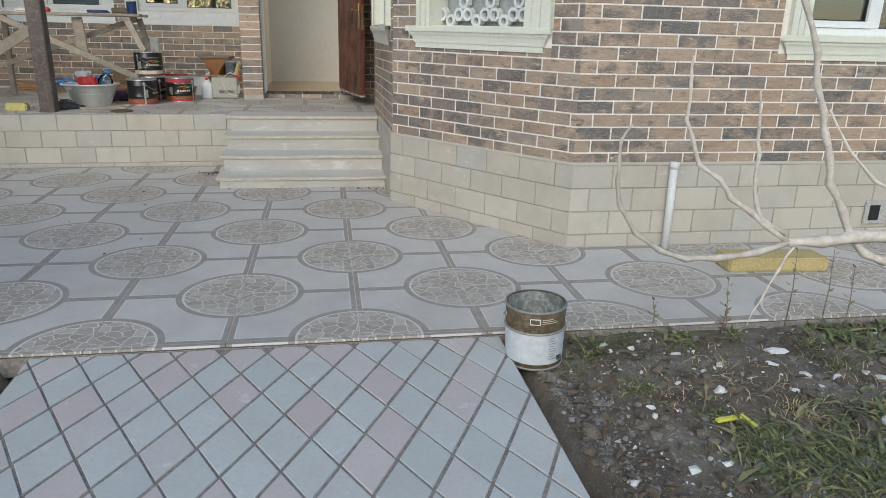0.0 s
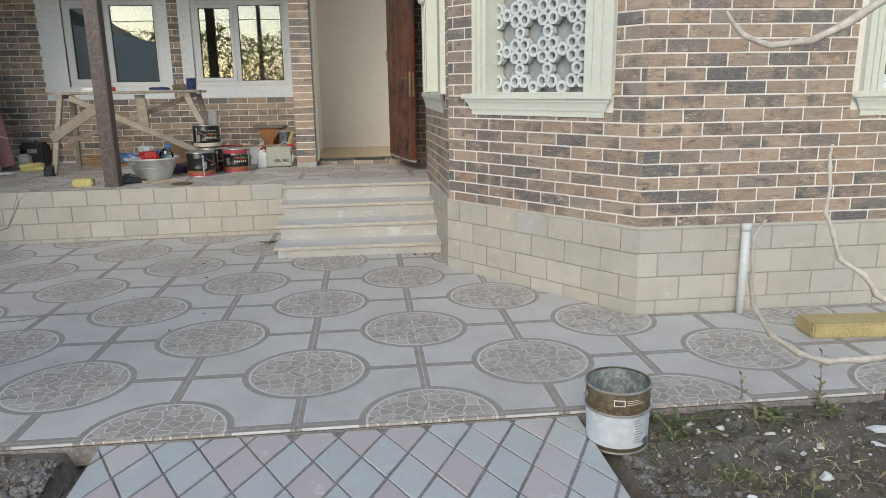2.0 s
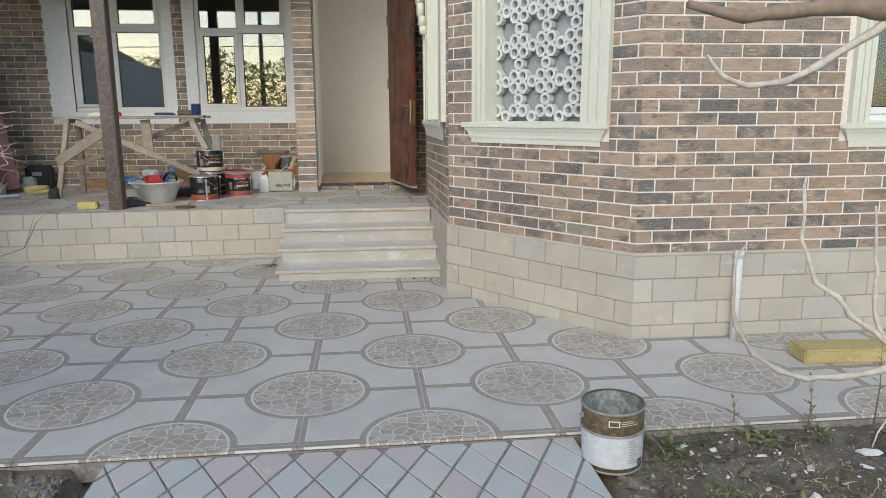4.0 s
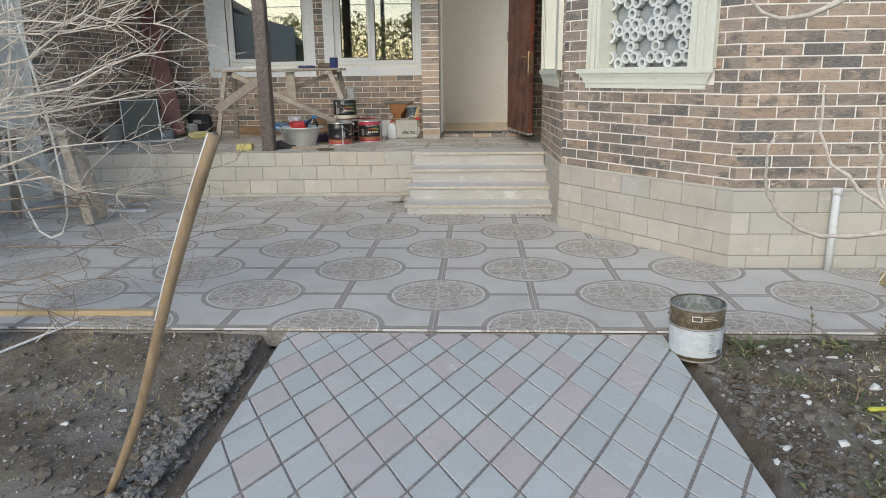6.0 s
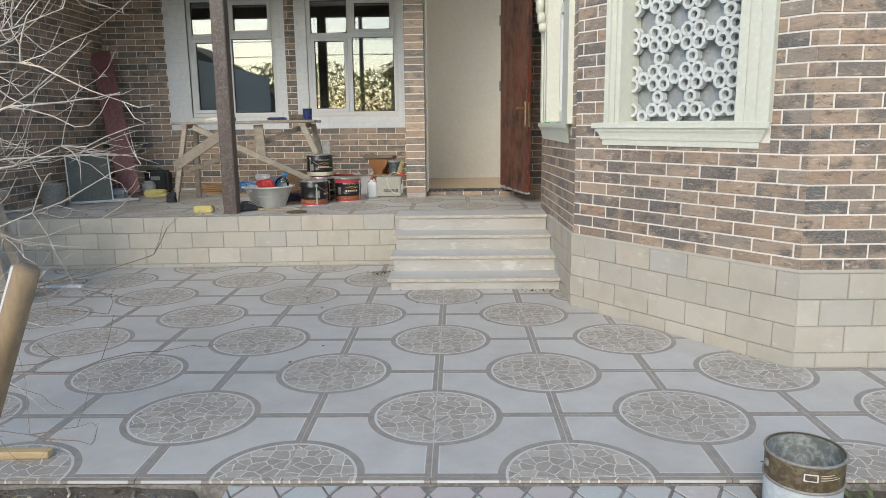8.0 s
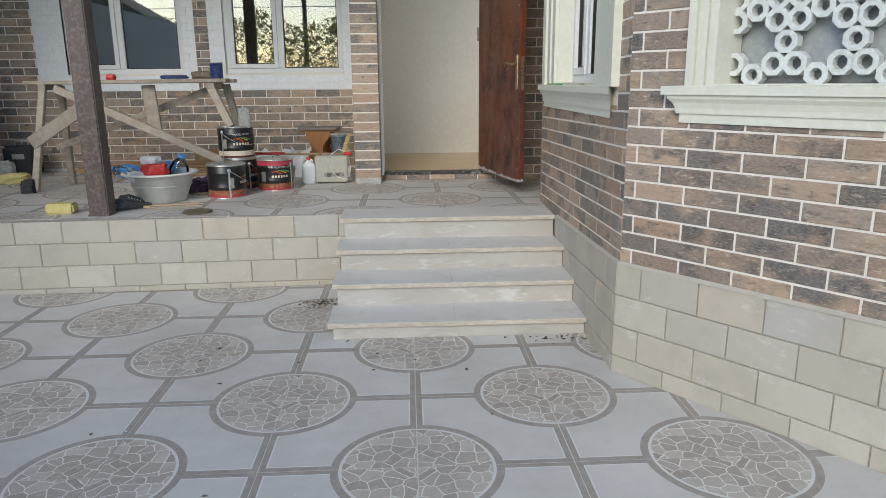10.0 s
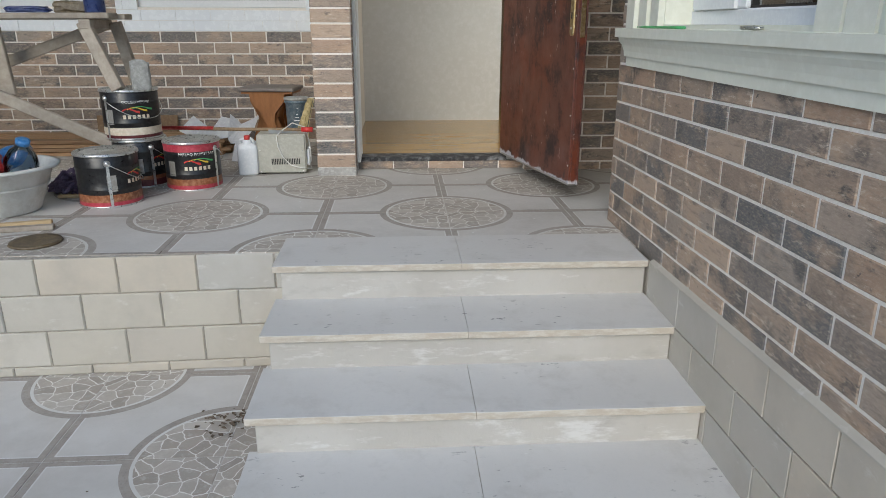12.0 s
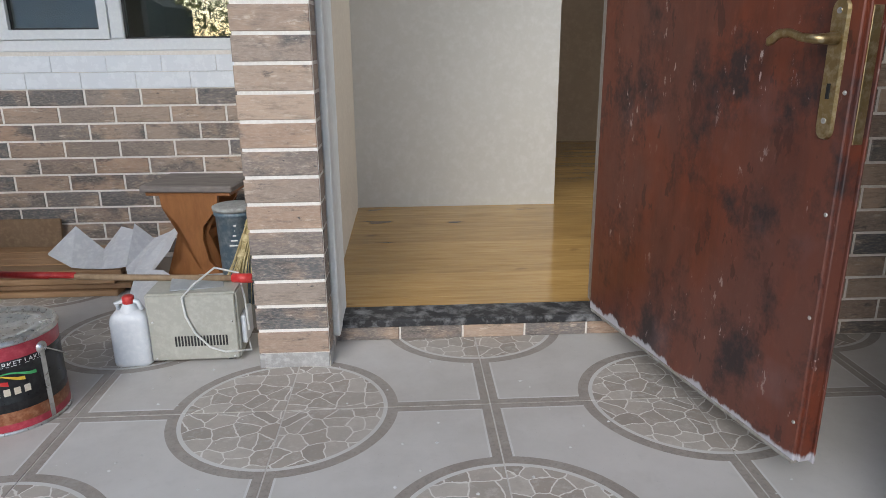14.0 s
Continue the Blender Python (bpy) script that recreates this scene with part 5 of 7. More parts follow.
def build_bottle(loc, rot, r, h, mat, cap, label):
    b = thing("plastic_bottle", loc, rot, label, "bottle", "bottles in the basin")
    smooth(part("body", lathe([(r * 0.8, 0), (r, 0.012), (r, h * 0.2), (r * 0.93, h * 0.23), (r, h * 0.26), (r, h * 0.45), (r * 0.93, h * 0.48), (r, h * 0.51), (r, h * 0.66), (r * 0.75, h * 0.8), (r * 0.36, h * 0.9), (r * 0.34, h * 0.95)], 20), M[mat], b))
    smooth(part("cap", lathe([(r * 0.42, h * 0.93), (r * 0.42, h), (r * 0.3, h + 0.004), (0.001, h + 0.004)], 20), M[cap], b))
    return b


build_bottle((-1.855, 4.36, PORCH + 0.06), (18, 14, 20), 0.075, 0.33, "clear", "blue", "clear water bottle with a blue cap")
build_bottle((-2.135, 4.30, PORCH + 0.215), (-82, 0, 60), 0.05, 0.24, "clear", "blue", "empty clear bottle lying on the heap")
build_bottle((-2.035, 4.42, PORCH + 0.19), (-70, 0, -40), 0.055, 0.25, "blue", "blue", "blue plastic bottle lying in the basin")
build_bottle((-2.105, 4.47, PORCH + 0.20), (-75, 0, 100), 0.05, 0.22, "blue", "whiteprint", "blue plastic bottle lying in the basin")


def crumpled(name, w, d, h, mat, loc, rz, label, cat, seed, cuts=7, group=""):
    """A soft packet or rag: a rounded block with creases."""
    bm = bmesh.new()
    bmesh.ops.create_cube(bm, size=1)
    bmesh.ops.subdivide_edges(bm, edges=bm.edges[:], cuts=cuts, use_grid_fill=True)
    for v in bm.verts:
        c = v.co.copy()
        v.co = c.lerp(c.normalized() * 0.5, 0.45)
        v.co += Vector((noise.noise(c * 3 + Vector((seed, 0, 0))), noise.noise(c * 3 + Vector((0, seed, 0))), noise.noise(c * 3 + Vector((0, 0, seed))))) * 0.12
        v.co = Vector((v.co.x * w, v.co.y * d, max(v.co.z, -0.42) * h + 0.42 * h))
    o = link(name, bm, M[mat])
    o.matrix_basis = pose(*loc, 0, 0, rz)
    return tagged(o, label, cat, group)


crumpled("packet", 0.19, 0.11, 0.13, "red", (-1.955, 4.26, PORCH + 0.19), 10, "glossy red packet lying in the basin", "packet", 2)
crumpled("packet", 0.15, 0.10, 0.07, "paper", (-1.985, 4.28, PORCH + 0.30), -20, "white packet on top of the red one", "packet", 5)
crumpled("packet", 0.13, 0.1, 0.09, "paper", (-2.075, 4.22, PORCH + 0.17), 30, "crushed white packet in the basin", "packet", 8)


def tangle(name, c, rx, ry, rz, n, rad, mat, label, cat):
    e = thing(name, c, label=label, category=cat)
    for k in range(n):
        pts = []
        a0 = random.uniform(0, 6.28)
        for i in range(10):
            a = a0 + i * random.uniform(0.4, 0.9)
            rr = random.uniform(0.3, 1)
            pts.append((rx * rr * math.cos(a), ry * rr * math.sin(a), rad + rz * random.random() * (1.1 - rr)))
        part("strand", tube(bmesh.new(), pts, rad, 5), M[mat], e)
    return e


tangle("string_bundle", (-1.78, 4.82, PORCH), 0.16, 0.15, 0.17, 34, 0.005, "purple", "tangled bundle of purple-grey string", "string")


# ---- shoes, sticks, lid ----
def build_shoe(loc, rz, label):
    s = thing("shoe", loc, (0, 0, rz), label, "shoe", "pair of worn shoes")
    bm = bmesh.new()
    prof = []
    for i in range(13):
        t = i / 12
        w = 0.034 + 0.018 * math.sin(math.pi * min(1, t * 1.15)) if t < 0.9 else 0.036
        top = 0.085 if t < 0.35 else 0.085 - 0.05 * min(1, (t - 0.35) / 0.35)
        ring = []
        for k in range(10):
            a = math.pi * k / 9
            ring.append(bm.verts.new((0.27 * t, w * math.cos(a) * (1 if 0 < t < 1 else 0.5), 0.018 + (top - 0.018) * math.sin(a) * (1 if 0 < t < 1 else 0.5))))
        prof.append(ring)
    for a, b in zip(prof, prof[1:]):
        for k in range(9):
            bm.faces.new((a[k], a[k + 1], b[k + 1], b[k]))
    bm.faces.new(prof[0])
    bm.faces.new(prof[-1][::-1])
    smooth(part("upper", bm, M["shoe"], s))
    bm = prism([(-0.004, -0.034), (0.1, -0.042), (0.2, -0.05), (0.262, -0.035), (0.276, 0), (0.262, 0.035), (0.2, 0.05), (0.1, 0.042), (-0.004, 0.034)], 0, 0.02)
    part("sole", bm, M["fabricdark"], s)
    bm = bmesh.new()
    for k in range(5):
        tube(bm, [(0.11 + 0.02 * k, -0.03, 0.078 - 0.007 * k), (0.115 + 0.02 * k, 0, 0.09 - 0.008 * k), (0.12 + 0.02 * k, 0.03, 0.078 - 0.007 * k)], 0.0025, 5)
    part("laces", bm, M["cable"], s)
    return s


build_shoe((-2.17, 3.95, PORCH), 38, "dusty dark shoe lying on the porch edge")
build_shoe((-2.20, 4.12, PORCH), 48, "dusty dark shoe beside its twin")
for a, b, r, mt, lb in (((-1.98, 4.02), (-1.60, 4.13), 0.016, "pinewood", "short pale wooden batten on the tiles"), ((-1.92, 3.96), (-1.55, 4.04), 0.018, "oldwood", "short weathered batten on the tiles"), ((-1.80, 4.63), (-1.55, 4.66), 0.014, "pinewood", "short pale batten beside the can")):
    d = Vector(b) - Vector(a)
    bm = soft_box(0, d.length, -r, r, 0, r * 1.2, 0.003)
    o = tagged(link("batten", bm, M[mt]), lb, "batten", "battens on the porch")
    o.matrix_basis = pose(a[0], a[1], PORCH + 0.001, 0, 0, math.degrees(math.atan2(d.y, d.x)))
o = smooth(link("round_lid", lathe([(0.10, 0), (0.105, 0.004), (0.10, 0.012), (0.085, 0.010), (0.001, 0.009)], 28), M["bucketbrown"]))
o.location = (-1.53, 3.83, PORCH)
tagged(o, "rusty dark round lid lying on the tiles", "lid")

# ---- jug, stabiliser case, pole ----
jug = thing("canister", (-0.918, 5.215, PORCH), (0, 0, 4), "white plastic canister with a red cap", "canister")
bm = bmesh.new()
rings = []
for k, z in ((0.86, 0.0), (0.97, 0.006), (1.0, 0.018), (1.0, 0.150), (0.985, 0.162), (0.92, 0.174), (0.78, 0.184), (0.58, 0.190), (0.40, 0.192)):
    ring = []
    for t in np.linspace(0, 2 * math.pi, 33)[:-1]:
        c, q = math.cos(t), math.sin(t)
        ring.append(bm.verts.new((0.062 * k * math.copysign(abs(c) ** 0.42, c), 0.045 * k * math.copysign(abs(q) ** 0.42, q), z)))
    rings.append(ring)
bm.faces.new(rings[0][::-1])
bm.faces.new(rings[-1])
for a, b in zip(rings, rings[1:]):
    for i in range(32):
        bm.faces.new((a[i], a[(i + 1) % 32], b[(i + 1) % 32], b[i]))
smooth(part("body", bm, M["jug"], jug))
smooth(part("neck", lathe([(0.034, 0.185), (0.022, 0.205), (0.018, 0.212), (0.018, 0.222)], 20, False), M["jug"], jug))
smooth(part("cap", lathe([(0.018, 0.212), (0.019, 0.214), (0.019, 0.234), (0.015, 0.238), (0.001, 0.238)], 20), M["red"], jug))
smooth(part("handle", tube(bmesh.new(), [(-0.03, 0, 0.185), (-0.04, 0, 0.212), (-0.01, 0, 0.222), (0.028, 0, 0.216), (0.04, 0, 0.188)], 0.009, 8), M["jug"], jug))

case = thing("voltage_stabiliser", (-0.86, 5.19, PORCH), (0, 0, 1.5), "beige-grey steel appliance case with a vent grille", "appliance")
part("case", soft_box(0, 0.295, 0.004, 0.19, 0.008, 0.245, 0.006, 2), M["casegrey"], case)
part("front_panel", soft_box(0.006, 0.289, -0.002, 0.004, 0.012, 0.240, 0.003), M["casegrey"], case)
# slots are black bars on the panel, their inner shade put into the colour
for k in range(17):
    part("vent_slot", boxes((0.085 + 0.0103 * k, 0.091 + 0.0103 * k, -0.0032, -0.0015, 0.062, 0.098)), M["black"], case)
for x, z in ((0.02, 0.15), (0.275, 0.145), (0.02, 0.02), (0.275, 0.02)):
    o = part("screw", lathe([(0.004, 0), (0.004, 0.002), (0.001, 0.003)], 8), M["chrome"], case)
    o.matrix_basis = pose(x, -0.002, z, 90, 0, 0)
for x in (0.03, 0.26):
    part("foot", boxes((x - 0.012, x + 0.012, 0.02, 0.17, 0, 0.009)), M["black"], case)
part("socket_panel", soft_box(0.295, 0.312, 0.03, 0.15, 0.05, 0.15, 0.004), M["jug"], case)
bm = bmesh.new()
tube(bm, [(0.30, 0.09, 0.07), (0.325, 0.02, 0.03), (0.25, -0.02, 0.045), (0.20, -0.012, 0.06), (0.155, -0.009, 0.11), (0.13, -0.009, 0.17), (0.125, -0.01, 0.235), (0.15, 0.03, 0.262), (0.21, 0.1, 0.30), (0.28, 0.13, 0.27), (0.31, 0.06, 0.2), (0.322, 0.03, 0.1)], 0.0038, 7)
smooth(part("cord", bm, M["cable"], case, "white power cord draped over the case"))

o = tagged(link("sheet_offcut", soft_box(-0.085, 0.085, -0.065, 0.065, 0, 0.004, 0.0015), M["film"]), "grey sheet-metal offcut lying on the appliance case", "metal sheet")
o.matrix_basis = pose(-0.715, 5.30, 0.7605, 3, 2, 14)

pole = thing("broom_pole", label="wooden pole with red-taped ends lying across the case", category="pole")
pa, pb = Vector((-1.50, 5.41, 0.772)), Vector((-0.53, 5.30, 0.771))
smooth(part("shaft", tube(bmesh.new(), [pa, pa.lerp(pb, 0.5) + Vector((0, 0, -0.004)), pb], 0.011, 10), M["stakewood"], pole))
smooth(part("grip", tube(bmesh.new(), [pa.lerp(pb, -0.02), pa.lerp(pb, 0.36)], 0.0125, 10), M["red"], pole, "red tape round the end"))
smooth(part("grip", tube(bmesh.new(), [pa.lerp(pb, 0.93), pa.lerp(pb, 1.0)], 0.0165, 10), M["red"], pole, "red plastic ferrule"))

# ---- stool, pail, broom, paper, planks ----
stool = thing("stool", (-0.90, 6.05, PORCH), (0, 0, -6), "orange-brown wooden stool with a grimy grey top", "stool")
part("seat", soft_box(-0.19, 0.19, -0.15, 0.15, 0.475, 0.505, 0.006), M["greywood"], stool, "grey paint-splashed seat board")
part("apron", soft_box(-0.175, 0.175, -0.13, 0.13, 0.455, 0.475, 0.003), M["stoolwood"], stool)
for y in (-0.115, 0.115):
    prof = [(-0.12, 0.455), (-0.115, 0.40), (-0.05, 0.31), (-0.042, 0.25), (-0.06, 0.14), (-0.13, 0.05), (-0.14, 0.0), (-0.08, 0.0), (-0.05, 0.03), (0.05, 0.03), (0.08, 0.0), (0.14, 0.0), (0.13, 0.05), (0.06, 0.14), (0.042, 0.25), (0.05, 0.31), (0.115, 0.40), (0.12, 0.455)]
    bm = bmesh.new()
    f = [bm.verts.new((x, y - 0.012, z)) for x, z in prof]
    g = [bm.verts.new((x, y + 0.012, z)) for x, z in prof]
    bm.faces.new(f)
    bm.faces.new(g[::-1])
    for i in range(len(f)):
        j = (i + 1) % len(f)
        bm.faces.new((f[i], g[i], g[j], f[j]))
    bmesh.ops.triangulate(bm, faces=[q for q in bm.faces if len(q.verts) > 4])
    part("leg", bm, M["stoolwood"], stool, "turned-profile plank leg")
stool.scale = (1.03, 1.0, 0.91)
part("stretcher", soft_box(-0.02, 0.02, -0.104, 0.104, 0.2, 0.25, 0.003), M["stoolwood"], stool)

pail = thing("pail", (-0.685, 5.76, PORCH), (0, 0, 20), "grey-blue plastic pail with white drips and smears", "pail")
smooth(part("body", lathe([(0.062, 0), (0.065, 0.004), (0.076, 0.375), (0.082, 0.377), (0.082, 0.39), (0.074, 0.395), (0.07, 0.37), (0.06, 0.01), (0.001, 0.008)], 28), M["bucketblue"], pail))
smooth(part("rim", lathe([(0.076, 0.396), (0.085, 0.394), (0.086, 0.408), (0.078, 0.412), (0.001, 0.406)], 28), M["greybucket"], pail, "grey-white caked lid"))
for k in range(5):
    band(0.070, 0.26 + 0.02 * k, 0.266 + 0.02 * k, -120 + 6 * k, -92 - 3 * k, M["whiteprint"], pail, "smear", lift=0.006)

broom = thing("broom", label="short straw hand broom leaning on the pilaster", category="broom")
ba, bb = Vector((-0.575, 5.62, 0.93)), Vector((-0.70, 5.50, 0.535))
for k in range(46):
    j = Vector((random.gauss(0, 0.022), random.gauss(0, 0.022), 0))
    bm = tube(bmesh.new(), [ba + j * 0.35, ba.lerp(bb, 0.45) + j * 0.6, bb + j * 1.6], [0.0025, 0.0025, 0.0012], 4)
    part("straw", bm, M["straw"], broom)
for t in (0.12, 0.25, 0.4):
    c = ba.lerp(bb, t)
    smooth(part("binding", tube(bmesh.new(), [c + Vector((0.004, 0.004, 0.012)), c - Vector((0.004, 0.004, 0.012))], 0.022, 10), M["straw"], broom))


def sheet(name, corners, mat, label, cat, amp, seed, n=12, z=None):
    """A creased sheet between four corners, a few millimetres thick."""
    a, b, c, d = [Vector(p) for p in corners]
    bm = bmesh.new()
    rows = []
    for j in range(n + 1):
        row = []
        for i in range(n + 1):
            p = a.lerp(b, i / n).lerp(d.lerp(c, i / n), j / n)
            q = Vector((i * 0.45, j * 0.45, seed))
            k = amp * (abs(noise.noise(q)) + 0.5 * noise.noise(q * 2.3))
            row.append(bm.verts.new(p + Vector((0.3 * k, -k, abs(k)))))
        rows.append(row)
    for p, q in zip(rows, rows[1:]):
        for i in range(n):
            bm.faces.new((p[i], p[i + 1], q[i + 1], q[i]))
    o = link(name, bm, M[mat])
    s = o.modifiers.new("thickness", "SOLIDIFY")
    s.thickness = 0.002
    return tagged(o, label, cat)


def folded(name, top, low, mat, label, cat):
    """A stiff folded sheet: flat facets between an upper and a lower broken line."""
    bm = bmesh.new()
    a, b = [bm.verts.new(p) for p in top], [bm.verts.new(p) for p in low]
    for i in range(len(top) - 1):
        bm.faces.new((b[i], b[i + 1], a[i + 1]))
        bm.faces.new((b[i], a[i + 1], a[i]))
    o = link(name, bm, M[mat])
    s = o.modifiers.new("thickness", "SOLIDIFY")
    s.thickness = 0.0012
    return tagged(o, label, cat, "papers on the planks")


folded("paper_sheet", [(-1.56, 5.99, 0.67), (-1.485, 6.12, 0.758), (-1.40, 6.08, 0.70), (-1.34, 6.04, 0.672), (-1.285, 6.12, 0.752), (-1.20, 6.10, 0.735)],
       [(-1.55, 5.98, 0.665), (-1.44, 5.93, 0.625), (-1.38, 5.91, 0.624), (-1.30, 5.90, 0.624), (-1.24, 5.90, 0.626), (-1.20, 5.90, 0.632)], "paper", "folded stiff white paper leaning on the planks", "paper")
folded("paper_sheet", [(-1.21, 6.08, 0.775), (-1.14, 6.10, 0.70), (-1.06, 6.08, 0.735), (-1.0, 6.08, 0.775)],
       [(-1.20, 5.90, 0.625), (-1.17, 5.84, 0.60), (-1.09, 5.84, 0.60), (-1.01, 5.90, 0.70)], "paper", "creased white paper hanging over the plank ends", "paper")
folded("paper_sheet", [(-1.13, 5.84, 0.64), (-1.02, 5.83, 0.635), (-0.95, 5.80, 0.60)],
       [(-1.12, 5.62, 0.516), (-1.0, 5.60, 0.516), (-0.93, 5.64, 0.516)], "paper", "torn white paper behind the canister", "paper")
for k in range(16):
    y, z = 5.905 + 0.105 * (k % 4) + 0.012 * (k // 4), PORCH + 0.001 + 0.0265 * (k // 4)
    x0, x1, rz = -3.2 + random.uniform(-0.2, 0.1), -1.22 + random.uniform(-0.06, 0.04), random.uniform(-0.5, 0.5)
    o = tagged(link("plank", soft_box(0, x1 - x0, -0.045, 0.045, 0, 0.024, 0.003), M["plankwood"]), "orange-brown plank stacked along the wall", "plank", "planks along the wall")
    o.matrix_basis = pose(x0, y, z, 0, 0, rz)
o = tagged(link("cardboard_box", soft_box(-0.30, 0.30, -0.008, 0.008, 0, 0.215, 0.003), M["cardboard"]), "flattened brown cardboard leaning on the wall", "cardboard")
o.matrix_basis = pose(-1.98, 6.37, PORCH + 0.002, -5, 0, 0)

# ---- work trestle ----
tr = thing("work_trestle", label="rough wooden trestle splashed with plaster under the window", category="trestle")


def beam_part(parent, name, p, q, w, t, mat, label=""):
    """A board between two points; t: its thickness across the porch."""
    p, q = Vector(p), Vector(q)
    d = q - p
    bm = soft_box(0, d.length, -t / 2, t / 2, -w / 2, w / 2, 0.004)
    o = part(name, bm, M[mat], parent, label)
    x = d.normalized()
    y = Vector((0, 1, 0)) - x * x.y
    y.normalize()
    z = x.cross(y)
    m = Matrix((x, y, z)).transposed().to_4x4()
    m.translation = p
    o.matrix_basis = m
    return o


beam_part(tr, "top_board", (-3.20, 5.00, 1.425), (-1.53, 5.00, 1.435), 0.03, 0.13, "oldwood")
beam_part(tr, "top_board", (-3.12, 5.14, 1.425), (-1.50, 5.14, 1.43), 0.03, 0.12, "oldwood")
for x in (-3.05, -1.66):
    beam_part(tr, "cross_bar", (x, 4.93, 1.39), (x + 0.001, 5.22, 1.39), 0.05, 0.06, "oldwood")
beam_part(tr, "leg", (-3.05, 4.96, 1.40), (-3.20, 4.90, PORCH + 0.012), 0.055, 0.05, "oldwood")
beam_part(tr, "leg", (-3.02, 5.20, 1.40), (-3.10, 5.36, PORCH + 0.012), 0.055, 0.05, "oldwood")
beam_part(tr, "leg", (-1.68, 4.97, 1.40), (-1.50, 4.86, PORCH + 0.54), 0.065, 0.05, "oldwood")
beam_part(tr, "leg", (-1.60, 5.20, 1.40), (-1.45, 5.34, PORCH + 0.012), 0.06, 0.05, "oldwood")
beam_part(tr, "leg", (-2.22, 5.05, 1.40), (-2.20, 5.07, 1.01), 0.11, 0.03, "oldwood")
beam_part(tr, "brace", (-3.18, 4.90, 0.93), (-2.55, 4.90, 1.33), 0.11, 0.025, "oldwood", "wide plaster-smeared brace board")
beam_part(tr, "brace", (-2.95, 4.93, 1.38), (-1.53, 4.90, 0.73), 0.065, 0.025, "oldwood")
beam_part(tr, "brace", (-3.16, 5.28, 0.86), (-1.62, 5.20, 1.40), 0.06, 0.025, "oldwood")
beam_part(tr, "brace", (-3.1, 5.3, 1.36), (-2.5, 5.25, 1.12), 0.05, 0.025, "oldwood")
crumpled("rag", 0.10, 0.06, 0.17, "greybucket", (-1.40, 4.93, PORCH + 0.53), 15, "stiff grey rag stuck on the trestle leg", "rag", 11)
crumpled("shoe_cover", 0.11, 0.10, 0.13, "fabricdark", (-3.24, 4.88, PORCH), 0, "dark cloth bundle at the trestle foot", "rag", 3)
crumpled("packet", 0.22, 0.08, 0.035, "darkblue", (-1.98, 5.02, 1.45), 4, "flat dark blue packet on the trestle board", "packet", 13)
crumpled("packet", 0.22, 0.11, 0.05, "whiteprint", (-2.72, 5.02, 1.44), 0, "white packet on the trestle board", "packet", 14)
crumpled("packet", 0.07, 0.06, 0.06, "red", (-2.50, 5.00, 1.44), 0, "small red packet on the trestle board", "packet", 15)
crumpled("rag", 0.20, 0.09, 0.07, "bucketbrown", (-1.74, 5.02, 1.445), 8, "stiff brown rag on the trestle board", "rag", 16)
tin = thing("small_tin", (-1.62, 5.00, 1.45), label="open dark blue tin standing on the trestle", category="tin")
smooth(part("body", lathe([(0.052, 0), (0.053, 0.004), (0.053, 0.125), (0.055, 0.13), (0.05, 0.128), (0.049, 0.02), (0.001, 0.018)], 24), M["darkblue"], tin))
smooth(part("rim", lathe([(0.053, 0.125), (0.057, 0.128), (0.055, 0.134), (0.05, 0.13)], 24, False), M["chrome"], tin))

# ---- left end of the porch ----
o = tagged(link("leaning_board", soft_box(-0.125, 0.125, -0.02, 0.02, 0, 2.0, 0.004), M["redboard"]), "long maroon painted board leaning in the porch corner", "board")
pb0, pb1 = Vector((-4.02, 5.50, PORCH)), Vector((-4.60, 6.20, 2.42))
zx = (pb1 - pb0).normalized()
xx = Vector((1, 0.25, 0)) - zx * Vector((1, 0.25, 0)).dot(zx)
xx.normalize()
mm = Matrix((xx, zx.cross(xx), zx)).transposed().to_4x4()
mm.translation = pb0 + Vector((0, 0, 0.04))
o.matrix_basis = mm
panel = thing("leaning_screen", label="dark framed panel leaning against the side wall", category="panel")
p0, p1, up = Vector((-4.42, 4.80, PORCH + 0.006)), Vector((-4.02, 5.05, PORCH + 0.006)), Vector((-0.16, 0.13, 0.56))
xx = (p1 - p0).normalized()
zz = (up - xx * up.dot(xx)).normalized()
mm = Matrix((xx, zz.cross(xx), zz)).transposed().to_4x4()
mm.translation = p0
panel.matrix_basis = mm
W, H = (p1 - p0).length, 0.58
part("sheet", boxes((0.012, W - 0.012, -0.004, 0.008, 0.012, H - 0.012)), M["darkpanel"], panel)
for r in ((0, W, -0.009, 0.012, 0, 0.014), (0, W, -0.009, 0.012, H - 0.014, H), (0, 0.014, -0.009, 0.012, 0.014, H - 0.014), (W - 0.014, W, -0.009, 0.012, 0.014, H - 0.014)):
    part("frame_bar", soft_box(*r, 0.002), M["pvc"], panel)
pot = thing("mixing_bucket", (-4.44, 4.52, PORCH), label="cement-caked grey bucket on the porch", category="bucket")
smooth(part("body", lathe([(0.105, 0), (0.11, 0.005), (0.145, 0.25), (0.152, 0.252), (0.152, 0.262), (0.14, 0.262), (0.105, 0.012), (0.001, 0.01)], 28), M["greybucket"], pot))
smooth(part("handle", tube(bmesh.new(), [(0.15 * math.cos(t), 0.15 * math.sin(t) * 0.4 - 0.09 * math.sin(t), 0.25 - 0.05 * math.sin(t)) for t in np.linspace(0, math.pi, 13)], 0.003, 6), M["chrome"], pot))
